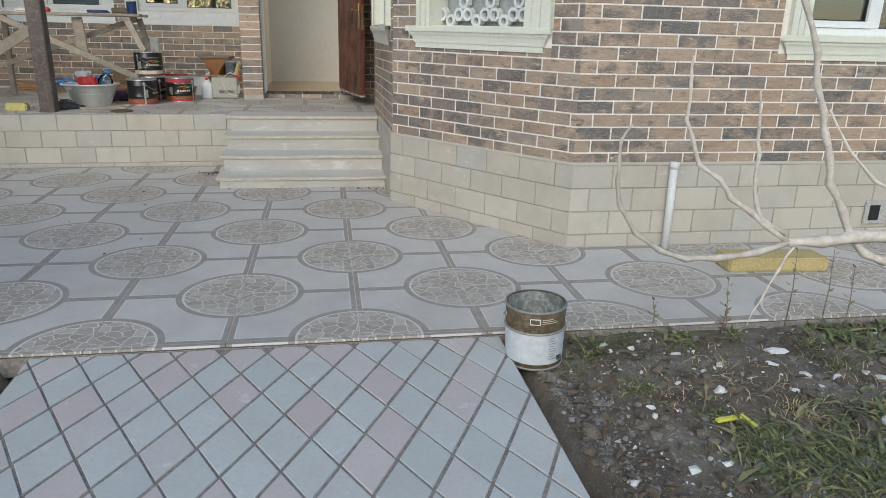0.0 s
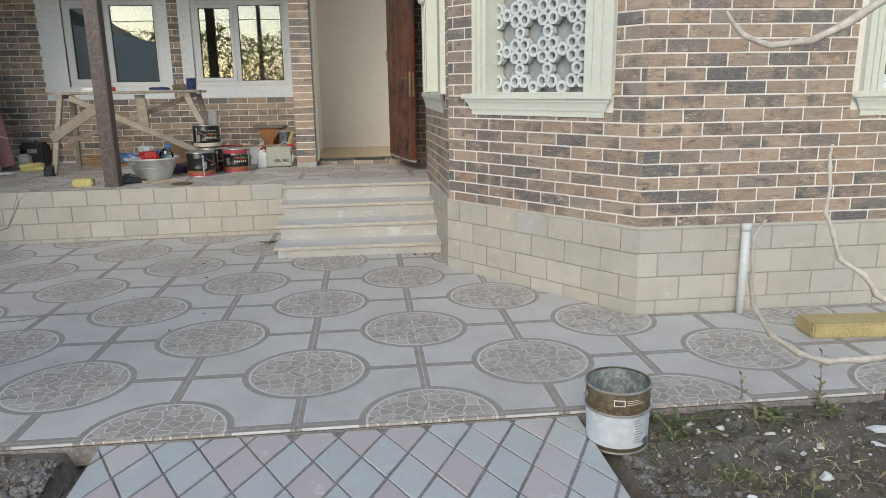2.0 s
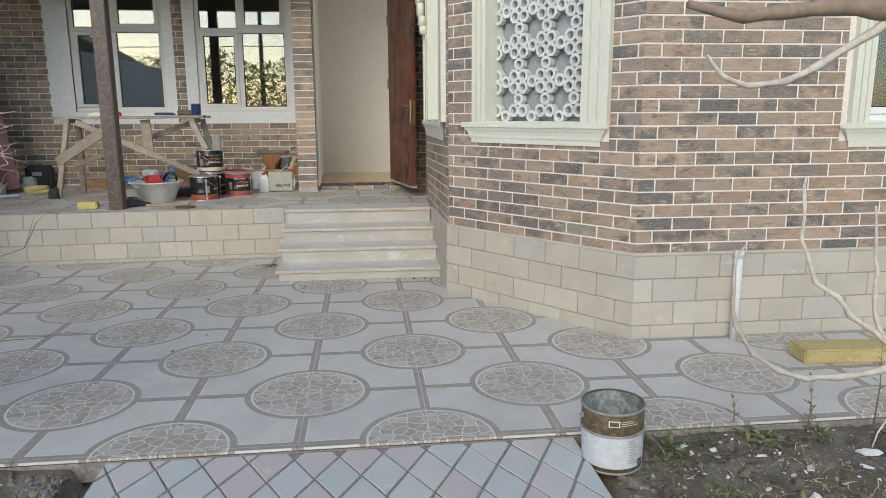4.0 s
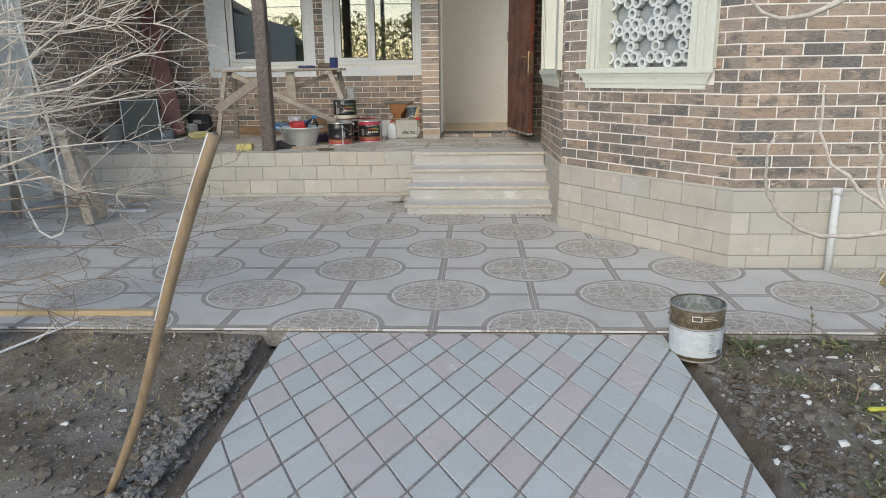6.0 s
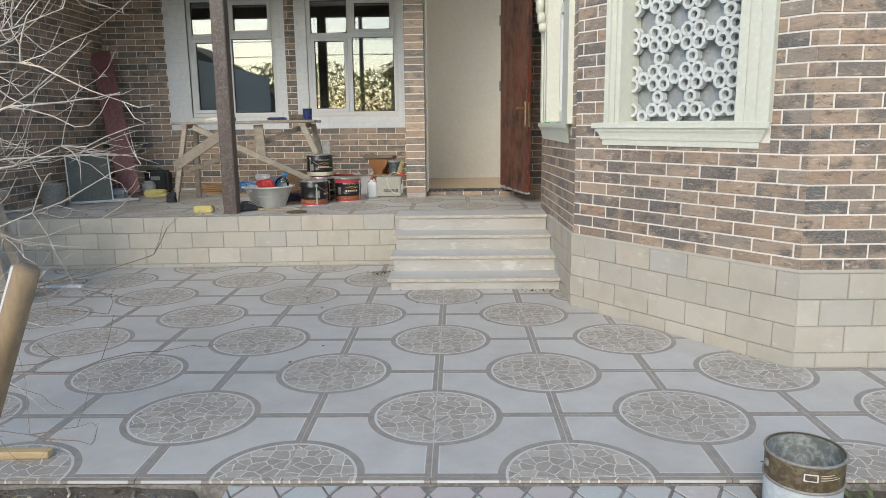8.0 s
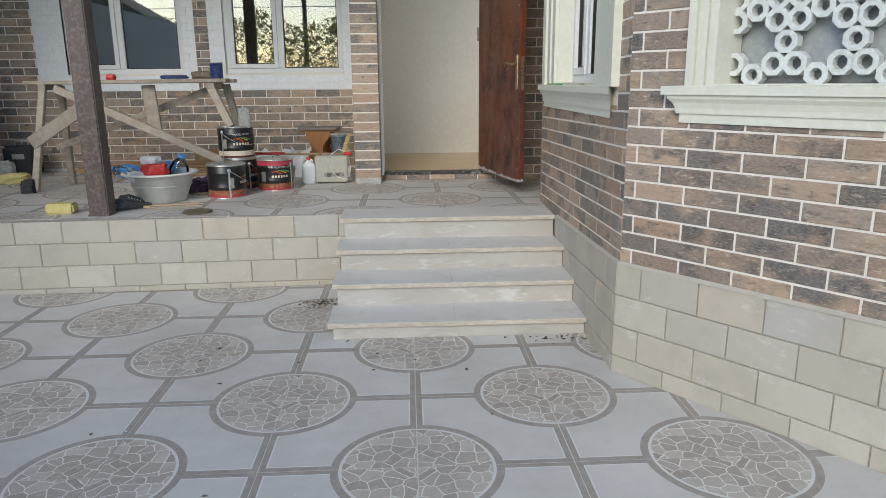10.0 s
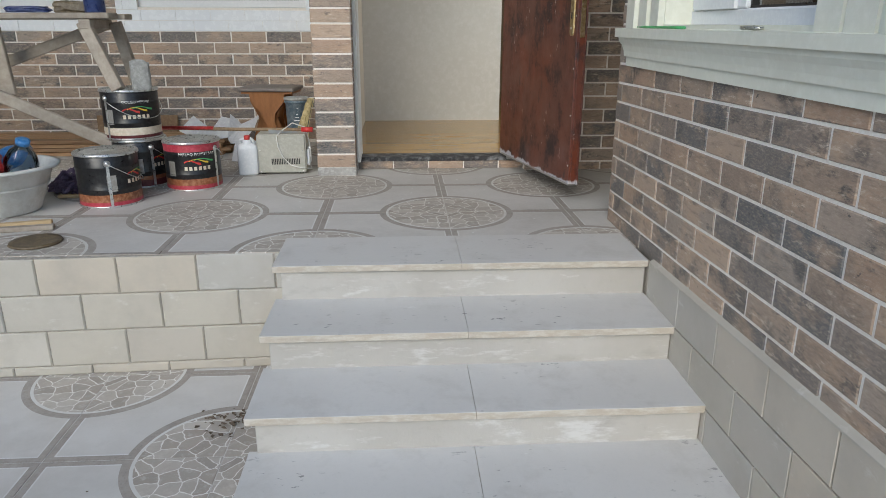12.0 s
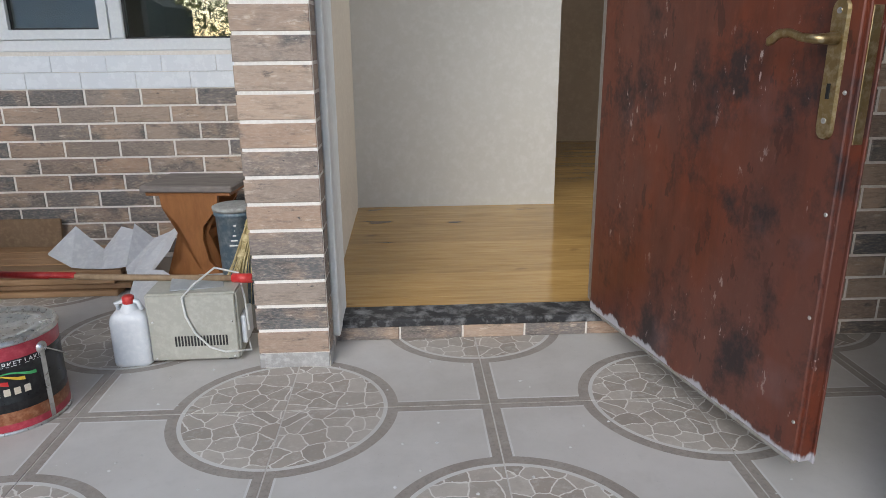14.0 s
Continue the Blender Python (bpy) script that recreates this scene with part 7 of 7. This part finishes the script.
def soil_leaves(n, region, smin, smax, label, seed):
    """Flat curled dead leaves lying at all angles on the soil."""
    rnd = random.Random(seed)
    verts, faces = [], []
    for k in range(n):
        x, y = region(rnd)
        a, s = rnd.uniform(0, 6.28), rnd.uniform(smin, smax)
        u = Vector((math.cos(a), math.sin(a), rnd.uniform(-0.3, 0.4))) * s
        v = Vector((-math.sin(a), math.cos(a), rnd.uniform(-0.3, 0.3))) * s * rnd.uniform(0.3, 0.6)
        up = Vector((0, 0, s * rnd.uniform(0.15, 0.45)))
        p, o_ = Vector((x, y, soil_height(x, y) + 0.012)), len(verts)
        verts += [p - u, p - u * 0.3 + v + up, p + u * 0.45 + v * 0.8 + up, p + u * 1.1, p + u * 0.4 - v * 0.9 + up * 0.7, p - u * 0.35 - v + up * 0.8, p]
        faces += [[o_ + i, o_ + (i + 1) % 6, o_ + 6] for i in range(6)]
    me = bpy.data.meshes.new("leaf_litter")
    me.from_pydata(verts, [], faces)
    me.materials.append(M["dryleaf"])
    return tagged(new("leaf_litter", me), label, "leaves", kind="stuff")


soil_leaves(650, right_bed, 0.012, 0.032, "curled dead brown leaves on the soil", 61)
soil_leaves(160, left_bed, 0.008, 0.022, "few dead brown leaves on the soil", 62)


def chip(x, y, s, sx, mat, label, rz):
    """A broken lump: the hull of a few random points, so that it has flat faces and sharp corners."""
    rnd = random.Random(int(x * 997 + y * 613))
    bm = bmesh.new()
    for k in range(13):
        d = Vector((rnd.gauss(0, 1), rnd.gauss(0, 1), rnd.gauss(0, 1))).normalized()
        bm.verts.new((d.x * s * sx * 0.62, d.y * s * 0.55, d.z * s * 0.32))
    hull = bmesh.ops.convex_hull(bm, input=bm.verts[:])
    bmesh.ops.delete(bm, geom=[g for g in hull["geom_interior"] if isinstance(g, bmesh.types.BMVert)], context="VERTS")
    o_ = link("plaster_chunk", bm, M[mat])
    o_.matrix_basis = pose(x, y, soil_height(x, y) + 0.16 * s, rnd.uniform(-12, 12), rnd.uniform(-12, 12), rz)
    return tagged(o_, label, "chunk", "chunks on the soil")


for x, y, s, sx, rz in ((1.728, -0.754, 0.045, 1.3, 20), (2.557, -0.873, 0.055, 1.9, -15), (2.537, -1.129, 0.05, 1.4, -30), (2.60, -1.53, 0.07, 1.0, 10), (2.23, -0.68, 0.022, 1.2, 0), (1.93, -1.12, 0.022, 1.3, 40), (2.10, -1.02, 0.026, 1.2, 10), (2.28, -1.1, 0.02, 1.4, 0), (1.62, -1.62, 0.03, 1.2, 0), (1.82, -1.7, 0.028, 1.3, 30), (1.75, -0.80, 0.03, 1.0, 70), (2.05, -0.86, 0.03, 1.8, -20), (2.2, -0.99, 0.035, 1.1, 35), (2.45, -1.0, 0.028, 2.0, -25), (2.66, -1.16, 0.05, 1.5, 15), (2.85, -1.2, 0.04, 1.4, -40), (1.72, -1.3, 0.03, 1.4, 15), (1.5, -1.5, 0.03, 1.2, 55), (1.68, -1.72, 0.04, 1.3, 10), (2.4, -1.25, 0.03, 1.3, -10), (-1.35, -1.45, 0.028, 1.3, 15), (-1.62, -1.15, 0.024, 1.5, 80), (-1.53, -1.592, 0.03, 1.5, 10), (-1.75, -0.95, 0.02, 1.2, 10), (-2.05, -1.2, 0.02, 1.2, 10), (-1.25, -1.1, 0.018, 1.6, 40)):
    chip(x, y, s, sx, "whitechip", "white chunk of broken plaster on the soil", rz)
for x, y, s, sx, rz in ((-0.99, -1.70, 0.085, 1.4, 20), (-0.97, -1.85, 0.07, 1.2, 65), (-1.06, -1.78, 0.06, 1.3, -30), (-0.94, -1.56, 0.06, 1.3, 35), (-1.02, -1.48, 0.05, 1.1, 80), (-0.95, -1.25, 0.06, 1.4, 50), (-1.04, -1.12, 0.045, 1.2, 10), (-0.96, -1.02, 0.05, 1.5, 70), (-1.08, -0.92, 0.05, 1.2, 25), (-1.0, -0.8, 0.06, 1.3, 40), (-1.15, -0.74, 0.04, 1.5, -15), (-1.12, -1.62, 0.035, 1.3, 5), (-0.95, -1.40, 0.045, 1.3, 60), (2.0, -0.95, 0.05, 1.3, 10), (2.75, -1.25, 0.06, 1.2, 30), (1.55, -1.15, 0.03, 1.3, 0)):
    chip(x, y, s * 0.62, sx, "pebble", "grey lump of broken cement on the soil", rz)
yb = thing("plastic_bracket", (1.977, -1.439, soil_height(1.977, -1.439) + 0.012), (0, 0, 8), "bright yellow bent plastic strip on the soil", "plastic strip")
part("strip", soft_box(-0.06, 0.07, -0.012, 0.012, 0, 0.012, 0.003), M["yellowplastic"], yb)
part("strip", soft_box(0.046, 0.07, -0.075, -0.012, 0, 0.012, 0.003), M["yellowplastic"], yb)


def leaf_clump(name, spots, mat, label, seed, hmin, hmax, wide, kind="stuff", cat="weeds"):
    """Grass blades and small leaves, each a folded strip with its own lean."""
    rnd = random.Random(seed)
    verts, faces = [], []
    for cx, cy, rad, n in spots:
        for k in range(n):
            a, rr = rnd.uniform(0, 6.28), rad * abs(rnd.gauss(0, 0.55))
            x, y = cx + rr * math.cos(a), cy + rr * math.sin(a)
            if path_left(y) - 0.03 < x < path_right(y) + 0.05 or y > -0.64:
                continue
            z = soil_height(x, y)
            h, w = rnd.uniform(hmin, hmax), wide * rnd.uniform(0.6, 1.4)
            lean = Vector((rnd.gauss(0, 0.9), rnd.gauss(0, 0.9), 0.8)) * h
            sd = Vector((math.cos(a * 7), math.sin(a * 7), 0)) * w
            p = Vector((x, y, z - 0.004))
            o_ = len(verts)
            mid = p + lean * 0.55 + Vector((0, 0, 0.006))
            verts += [p - sd * 0.4, p + sd * 0.4, mid + sd, mid - sd, p + lean + Vector((lean.x, lean.y, -0.3 * h)) * 0.4]
            faces += [[o_, o_ + 1, o_ + 2, o_ + 3], [o_ + 3, o_ + 2, o_ + 4]]
    me = bpy.data.meshes.new(name)
    me.from_pydata(verts, [], faces)
    me.materials.append(M[mat])
    return tagged(new(name, me), label, cat, kind=kind)


leaf_clump("grass", [(2.05, -1.62, 0.2, 260), (2.3, -1.85, 0.25, 320), (2.75, -0.85, 0.12, 90), (1.62, -0.85, 0.12, 70), (1.75, -1.15, 0.16, 90), (2.0, -1.78, 0.26, 300), (2.33, -1.68, 0.26, 220), (2.15, -1.95, 0.34, 320), (1.7, -2.05, 0.25, 200), (2.6, -1.85, 0.34, 300), (2.0, -2.3, 0.35, 420), (2.7, -2.3, 0.4, 350), (2.75, -1.45, 0.2, 120), (1.88, -0.73, 0.09, 50), (2.75, -1.05, 0.12, 70), (1.52, -0.95, 0.1, 40)], "leaf", "green weeds and grass in the soil", 31, 0.015, 0.07, 0.003)
leaf_clump("weeds", [(2.99, -0.76, 0.22, 260), (3.3, -0.70, 0.25, 260), (3.1, -1.0, 0.22, 140), (2.45, -0.68, 0.06, 35), (1.98, -1.75, 0.3, 150), (2.4, -1.75, 0.28, 120), (1.95, -1.4, 0.12, 30), (1.70, -0.74, 0.09, 60), (2.15, -0.72, 0.12, 70), (2.2, -1.65, 0.25, 160), (2.6, -1.5, 0.2, 110)], "leaf", "broad-leaved green weeds in the soil", 32, 0.012, 0.07, 0.009)
leaf_clump("dry_grass", [(2.3, -1.4, 0.5, 320), (2.9, -1.3, 0.4, 260), (-1.6, -1.2, 0.6, 220), (-1.9, -0.75, 0.3, 160), (1.8, -1.2, 0.3, 140), (2.2, -1.0, 0.4, 140), (2.1, -2.0, 0.4, 160)], "straw", "dry straw-coloured stalks on the soil", 33, 0.012, 0.05, 0.002)
for x, y, h in ((2.041, -0.62, 0.17), (2.425, -0.64, 0.14), (2.40, -0.66, 0.30), (2.769, -0.63, 0.42), (2.95, -0.66, 0.45), (3.05, -0.70, 0.36), (1.90, -1.37, 0.16)):
    t = thing("seedling", (x, y, soil_height(x, y) - 0.01), label="thin weed stalk with a few leaves", category="weed", group="weed stalks")
    smooth(part("stem", tube(bmesh.new(), [(0, 0, 0), (0.012, 0.004, h * 0.5), (-0.006, 0.0, h)], [0.004, 0.003, 0.0015], 6), M["twigdark"], t))
    for k in range(7):
        z = h * (0.45 + 0.09 * k)
        bm = bmesh.new()
        ln = 0.035 * (1.2 - 0.08 * k)
        v = [bm.verts.new(q) for q in ((0, 0, 0), (ln * 0.5, -ln * 0.3, 0.006), (ln, 0, 0.012), (ln * 0.5, ln * 0.3, 0.006))]
        bm.faces.new((v[0], v[1], v[2]))
        bm.faces.new((v[0], v[2], v[3]))
        o = part("leaf", bm, M["dryleaf" if k == 6 else "leaf"], t)
        o.matrix_basis = pose(0, 0, z, 0, -15, 137 * k)

# ---- what the panes mirror: the far side of the garden ----
def build_hedge():
    rnd = random.Random(8)
    verts, faces = [], []
    for k in range(15000):
        x, y = rnd.uniform(-13.5, 8), -16 + rnd.gauss(0, 0.7)
        top = 3.9 + 0.8 * noise.noise(Vector((x * 0.6, 0, 0))) + 0.4 * noise.noise(Vector((x * 2.1, 4, 0)))
        z = top * rnd.random() ** 0.7
        s = rnd.uniform(0.07, 0.16)
        a, b = Vector((rnd.gauss(0, 1), rnd.gauss(0, 1), rnd.gauss(0, 1))).normalized(), Vector((rnd.gauss(0, 1), rnd.gauss(0, 1), rnd.gauss(0, 1))).normalized()
        o_ = len(verts)
        c = Vector((x, y, z))
        verts += [c - a * s, c + b * s * 0.4, c + a * s, c - b * s * 0.4]
        faces.append([o_, o_ + 1, o_ + 2, o_ + 3])
    me = bpy.data.meshes.new("hedge")
    me.from_pydata(verts, [], faces)
    me.materials.append(M["hedge"])
    return tagged(new("hedge", me), "tall yellow-green hedge across the garden", "hedge", kind="stuff")


build_hedge()
nb = thing("neighbour_house", (-0.9, -24, 0), label="tan house with a rusty red pitched roof", category="house")
part("wall", boxes((-2.4, 9.0, -3, 3, -0.1, 3.9)), M["tanwall"], nb)
bm = bmesh.new()
v = [bm.verts.new(q) for q in ((-2.9, -3.3, 3.85), (9.5, -3.3, 3.85), (9.5, 3.3, 3.85), (-2.9, 3.3, 3.85), (0.6, 0, 6.2), (6.0, 0, 6.2))]
for f in ((0, 1, 5, 4), (2, 3, 4, 5), (3, 0, 4), (1, 2, 5), (3, 2, 1, 0)):
    bm.faces.new([v[i] for i in f])
part("roof", bm, M["redroof"], nb)
for x in (-1.4, 1.2):
    w = part("window", boxes((x, x + 1.1, 3.0, 3.03, 1.2, 2.7)), M["pvc"], nb)
shed = thing("gabled_outbuilding", (-10.6, -14.5, 0), label="dark olive outbuilding with a sloping roof", category="outbuilding")
bm = bmesh.new()
f = [bm.verts.new((x, -1.5, z)) for x, z in ((-3.4, -0.1), (3.2, -0.1), (3.2, 2.6), (-0.4, 4.7), (-3.4, 3.4))]
g = [bm.verts.new((q.co.x, 1.5, q.co.z)) for q in f]
bm.faces.new(f)
bm.faces.new(g[::-1])
for i in range(5):
    bm.faces.new((f[i], g[i], g[(i + 1) % 5], f[(i + 1) % 5]))
part("wall", bm, M["olive"], shed)
up_ = thing("utility_pole", (-4.4, -18, 0), label="dark utility pole with two wires", category="pole")
smooth(part("shaft", tube(bmesh.new(), [(0, 0, -0.1), (0, 0, 7.5)], [0.12, 0.09], 10), M["metalbrown"], up_))
part("crossbar", boxes((-0.6, 0.6, -0.05, 0.05, 6.6, 6.7)), M["metalbrown"], up_)
for z in (4.6, 5.3):
    part("wire", tube(bmesh.new(), [(-16, 0, z + 0.3), (-8, 0, z - 0.1), (0, 0, z), (8, 0, z - 0.1), (16, 0, z + 0.3)], 0.02, 5), M["black"], up_)

# white tile surrounds of the porch windows
for s0_, s1_, (w0, w1) in ((-3.80, -2.18, W_A), (-2.045, -0.49, W_B)):
    su = tagged(link("trim_window_surround", boxes((s0_, w0, BACK + 0.001, BACK + 0.03, 1.337, 3.25), (w1, s1_, BACK + 0.001, BACK + 0.03, 1.337, 3.25), (w0, w1, BACK + 0.001, BACK + 0.03, 1.337, 1.503), (w0, w1, BACK + 0.001, BACK + 0.03, 3.07, 3.25)), M["whitetile"]), "white tiled surround of the porch window", "window trim", kind="structure")
    courses(su, (s0_, BACK + 0.001), (1, 0), s1_ - s0_, 1.339, 3.25, 0.25, 0.075, 0.0022, 0.006, M["whitetile"], "tile", [(w0 - s0_, w1 - s0_, 1.495, 3.07)], 0.05, 1.339, 0.0015)

# ---- pieces of walls, floors and pavements ----
def in_bay(x, y):
    if x > 1.35 and y > 2.1:
        return True
    if x > 1.0 and y > 3.5:
        return True
    if x > 2.5 and y > 1.0:
        return True
    return y > 1.0 and (Vector((x, y)) - A).dot(Vector((-FU.y, FU.x))) > 0.45 and x > 1.4


for turn in (0, 1):
    bm = bmesh.new()
    if turn:
        box(bm, 0.270, 0.2978, -0.2978, 0.2978, -0.012, 0)
    else:
        box(bm, -0.2978, 0.2978, 0.270, 0.2978, -0.012, 0)
    cut_tile = bpy.data.meshes.new("cut_tile")
    bm.to_mesh(cut_tile)
    bm.free()
    cut_tile.materials.append(M["tile"])
    for i in range(-9 + (turn == 0), 10, 2):
        o = new("tile", cut_tile)
        o.parent = terrace
        o.matrix_basis = pose(0.6 * i + 0.3, -0.9, 0, 0, 0, 90 * turn)
me_tile = lay_tiles(terrace, (-9, 10), (-1, 7), 0.0, 0.0, 0.0, in_bay)
for i in range(-9, 5):
    for j in range(-1, 4):
        cx, cy = 0.235 + 0.6 * i + 0.3, 4.255 + 0.6 * j + 0.3
        if cx > 2.9 or cx < -4.9 or (cx < -0.3 and cy > 6.6) or (cx > -0.4 and cy > 5.5):
            continue
        t = new("tile", me_tile)
        t.parent = porch
        t.matrix_basis = pose(cx, cy, PORCH, random.uniform(-0.05, 0.05), random.uniform(-0.05, 0.05), 0 if (i + j) % 2 == 0 else 90)


def lay_path():
    hw, hh, g = 0.0965, 0.1785, 0.0058
    nx, ny = 0.1025, -1.758
    k = math.sqrt(hw * hw + hh * hh) / (hw * hh)
    iw, ih = hw * (1 - g * k), hh * (1 - g * k)
    full = bpy.data.meshes.new("paver")

    def paver_bm(poly):
        c = (sum(p[0] for p in poly) / len(poly), sum(p[1] for p in poly) / len(poly))
        small = [(c[0] + (p[0] - c[0]) * 0.97, c[1] + (p[1] - c[1]) * 0.97) for p in poly]
        bm = bmesh.new()
        rings = [[bm.verts.new((x, y, z)) for x, y in q] for q, z in ((poly, -0.03), (poly, -0.0025), (small, 0.0))]
        for a, b in zip(rings, rings[1:]):
            for i in range(len(poly)):
                j = (i + 1) % len(poly)
                bm.faces.new((a[i], a[j], b[j], b[i]))
        bm.faces.new(rings[-1])
        return bm

    bm = paver_bm([(iw, 0.035 * iw), (0, ih), (-iw, -0.035 * iw), (0, -ih)])
    bm.to_mesh(full)
    bm.free()
    full.materials.append(M["paver"])
    for r in range(-30, 8):
        for c in range(-12, 14):
            cx, cy = nx + (2 * c + (r % 2)) * hw, ny + r * hh + 0.0
            cx, cy = cx - 0.0138 * (cy - ny), cy + 0.035 * (cx - nx)
            if cy > -0.4 or cy < -5.6:
                continue
            poly = [(cx + iw, cy + 0.035 * iw), (cx, cy + ih), (cx - iw, cy - 0.035 * iw), (cx, cy - ih)]
            size = area(poly)
            poly = clip_poly(poly, 0, 1, -0.634)
            if len(poly) > 2:
                poly = clip_poly(poly, 1, 0.0, 1.258)
            if len(poly) > 2:
                poly = clip_poly(poly, -1, -0.036, 0.822 + 0.036 * 0.6 - 0.004)
            if len(poly) < 3 or area(poly) < 0.0012:
                continue
            z = -0.022 + random.uniform(-0.002, 0.002)
            if area(poly) > size * 0.999:
                o = new("paver", full)
                o.matrix_basis = pose(cx, cy, z, random.uniform(-0.5, 0.5), random.uniform(-0.5, 0.5), random.uniform(-0.6, 0.6))
                o.parent = walkway
            else:
                o = link("paver", paver_bm(poly), M["paver"], walkway)
                o.location.z = z


lay_path()

L, HB, J, D = 0.258, 0.0824, 0.0095, BRICK_OUT - 0.001
courses(wall_front, BAY[2], (1, 0), 3.3, 0.563, 2.85, L, 0.0822, J, D + 0.001, M["brick"], "brick", [(1.32, 3.35, 1.27, 2.95)], 0.243, 0.5556)
courses(wall_facet, BAY[1], FU, FLEN, 0.563, 2.75, 0.25, 0.0822, J, D + 0.001, M["brick"], "brick", [(0.31, 1.50, 1.27, 2.95)], 0.063, 0.5556)
courses(wall_side, BAY[0], (0, -1), 2.055, 0.48, 2.75, L, 0.0828, J, D + 0.001, M["brick"], "brick", [(0.185, 1.89, 1.26, 2.95)], 0.075, 0.5765, rise=RISE_SIDE)
courses(wall_back, (LEFT_X, BACK), (1, 0), 4.17, PORCH + 0.002, 3.34, L, 0.0806, J, D + 0.001, M["brick"], "brick", [(0.86, 2.48, 1.335, 3.25), (2.615, 4.17, 1.335, 3.25)], 0.206, 0.538, limit=300, keep=lambda s, z: z < 1.34 or s < 0.9)
courses(wall_left, (LEFT_X, 3.40), (0, 1), BACK - 3.40, PORCH + 0.002, 3.0, L, HB, J, D + 0.001, M["brick"], "brick", [], 0.05, 0.53)
courses(wall_alcove, (0.80, 5.27), (1, 0), 1.9, PORCH + 0.002, 3.0, L, 0.0815, J, D + 0.001, M["brick"], "brick", [], 0.106, 0.571)
courses(wall_over_door, (-0.27, 5.35), (1, 0), 1.07, 2.97, 3.34, L, HB, J, D, M["brick"], "brick", [], 0.0, 2.96)
for k in range(33):
    o = new("brick", piece_mesh("brick", 0.228, 0.0735, 0.012, 0.002, M["brick"]))
    o.parent = pilaster
    o.matrix_basis = pose(-0.491, 5.147, 0.566 + 0.0838 * k)
    o = new("brick", piece_mesh("brick", 0.088, 0.0735, 0.010, 0.002, M["brick"]))
    o.parent = pilaster
    o.matrix_basis = pose(-0.269, 5.147, 0.566 + 0.0838 * k, 0, 0, 90)
for w, (x, y), a in ((0.228, (-0.491, 5.147), 0), (0.088, (-0.269, 5.147), 90)):
    o = new("brick", piece_mesh("base_brick", w, 0.05, 0.013, 0.003, M["cement"]))
    o.parent = pilaster
    o.matrix_basis = pose(x, y, PORCH + 0.001, 0, 0, a)

SH, SL = 0.155, 0.30
courses(plinth, (PLC[2][0], PLC[2][1]), (1, 0), 3.6, 0.0, 0.557, SL, SH, 0.006, 0.008, M["stone"], "block", [], 0.28, 0.093, 0.004)
courses(plinth, PLC[1], FU, (Vector(PLC[2]) - Vector(PLC[1])).length + 0.004, 0.0, 0.555, SL - 0.005, SH, 0.006, 0.008, M["stone"], "block", [], 0.136, 0.093, 0.002)
courses(plinth, (PLC[1][0], 3.45), (0, -1), 3.45 - PLC[1][1], 0.0, 0.555, SL + 0.01, SH, 0.006, 0.008, M["stone"], "block", [], 0.305, 0.093, 0.002, rise=(-0.042, 0.0285))
courses(ret, (RET_A[0], RET_A[1] + 0.005), ret_way, ret_len, 0.0, PORCH - 0.002, 0.311, 0.157, 0.004, 0.008, M["stone"], "block", [], 0.175, PORCH - 3 * 0.157, 0.005)
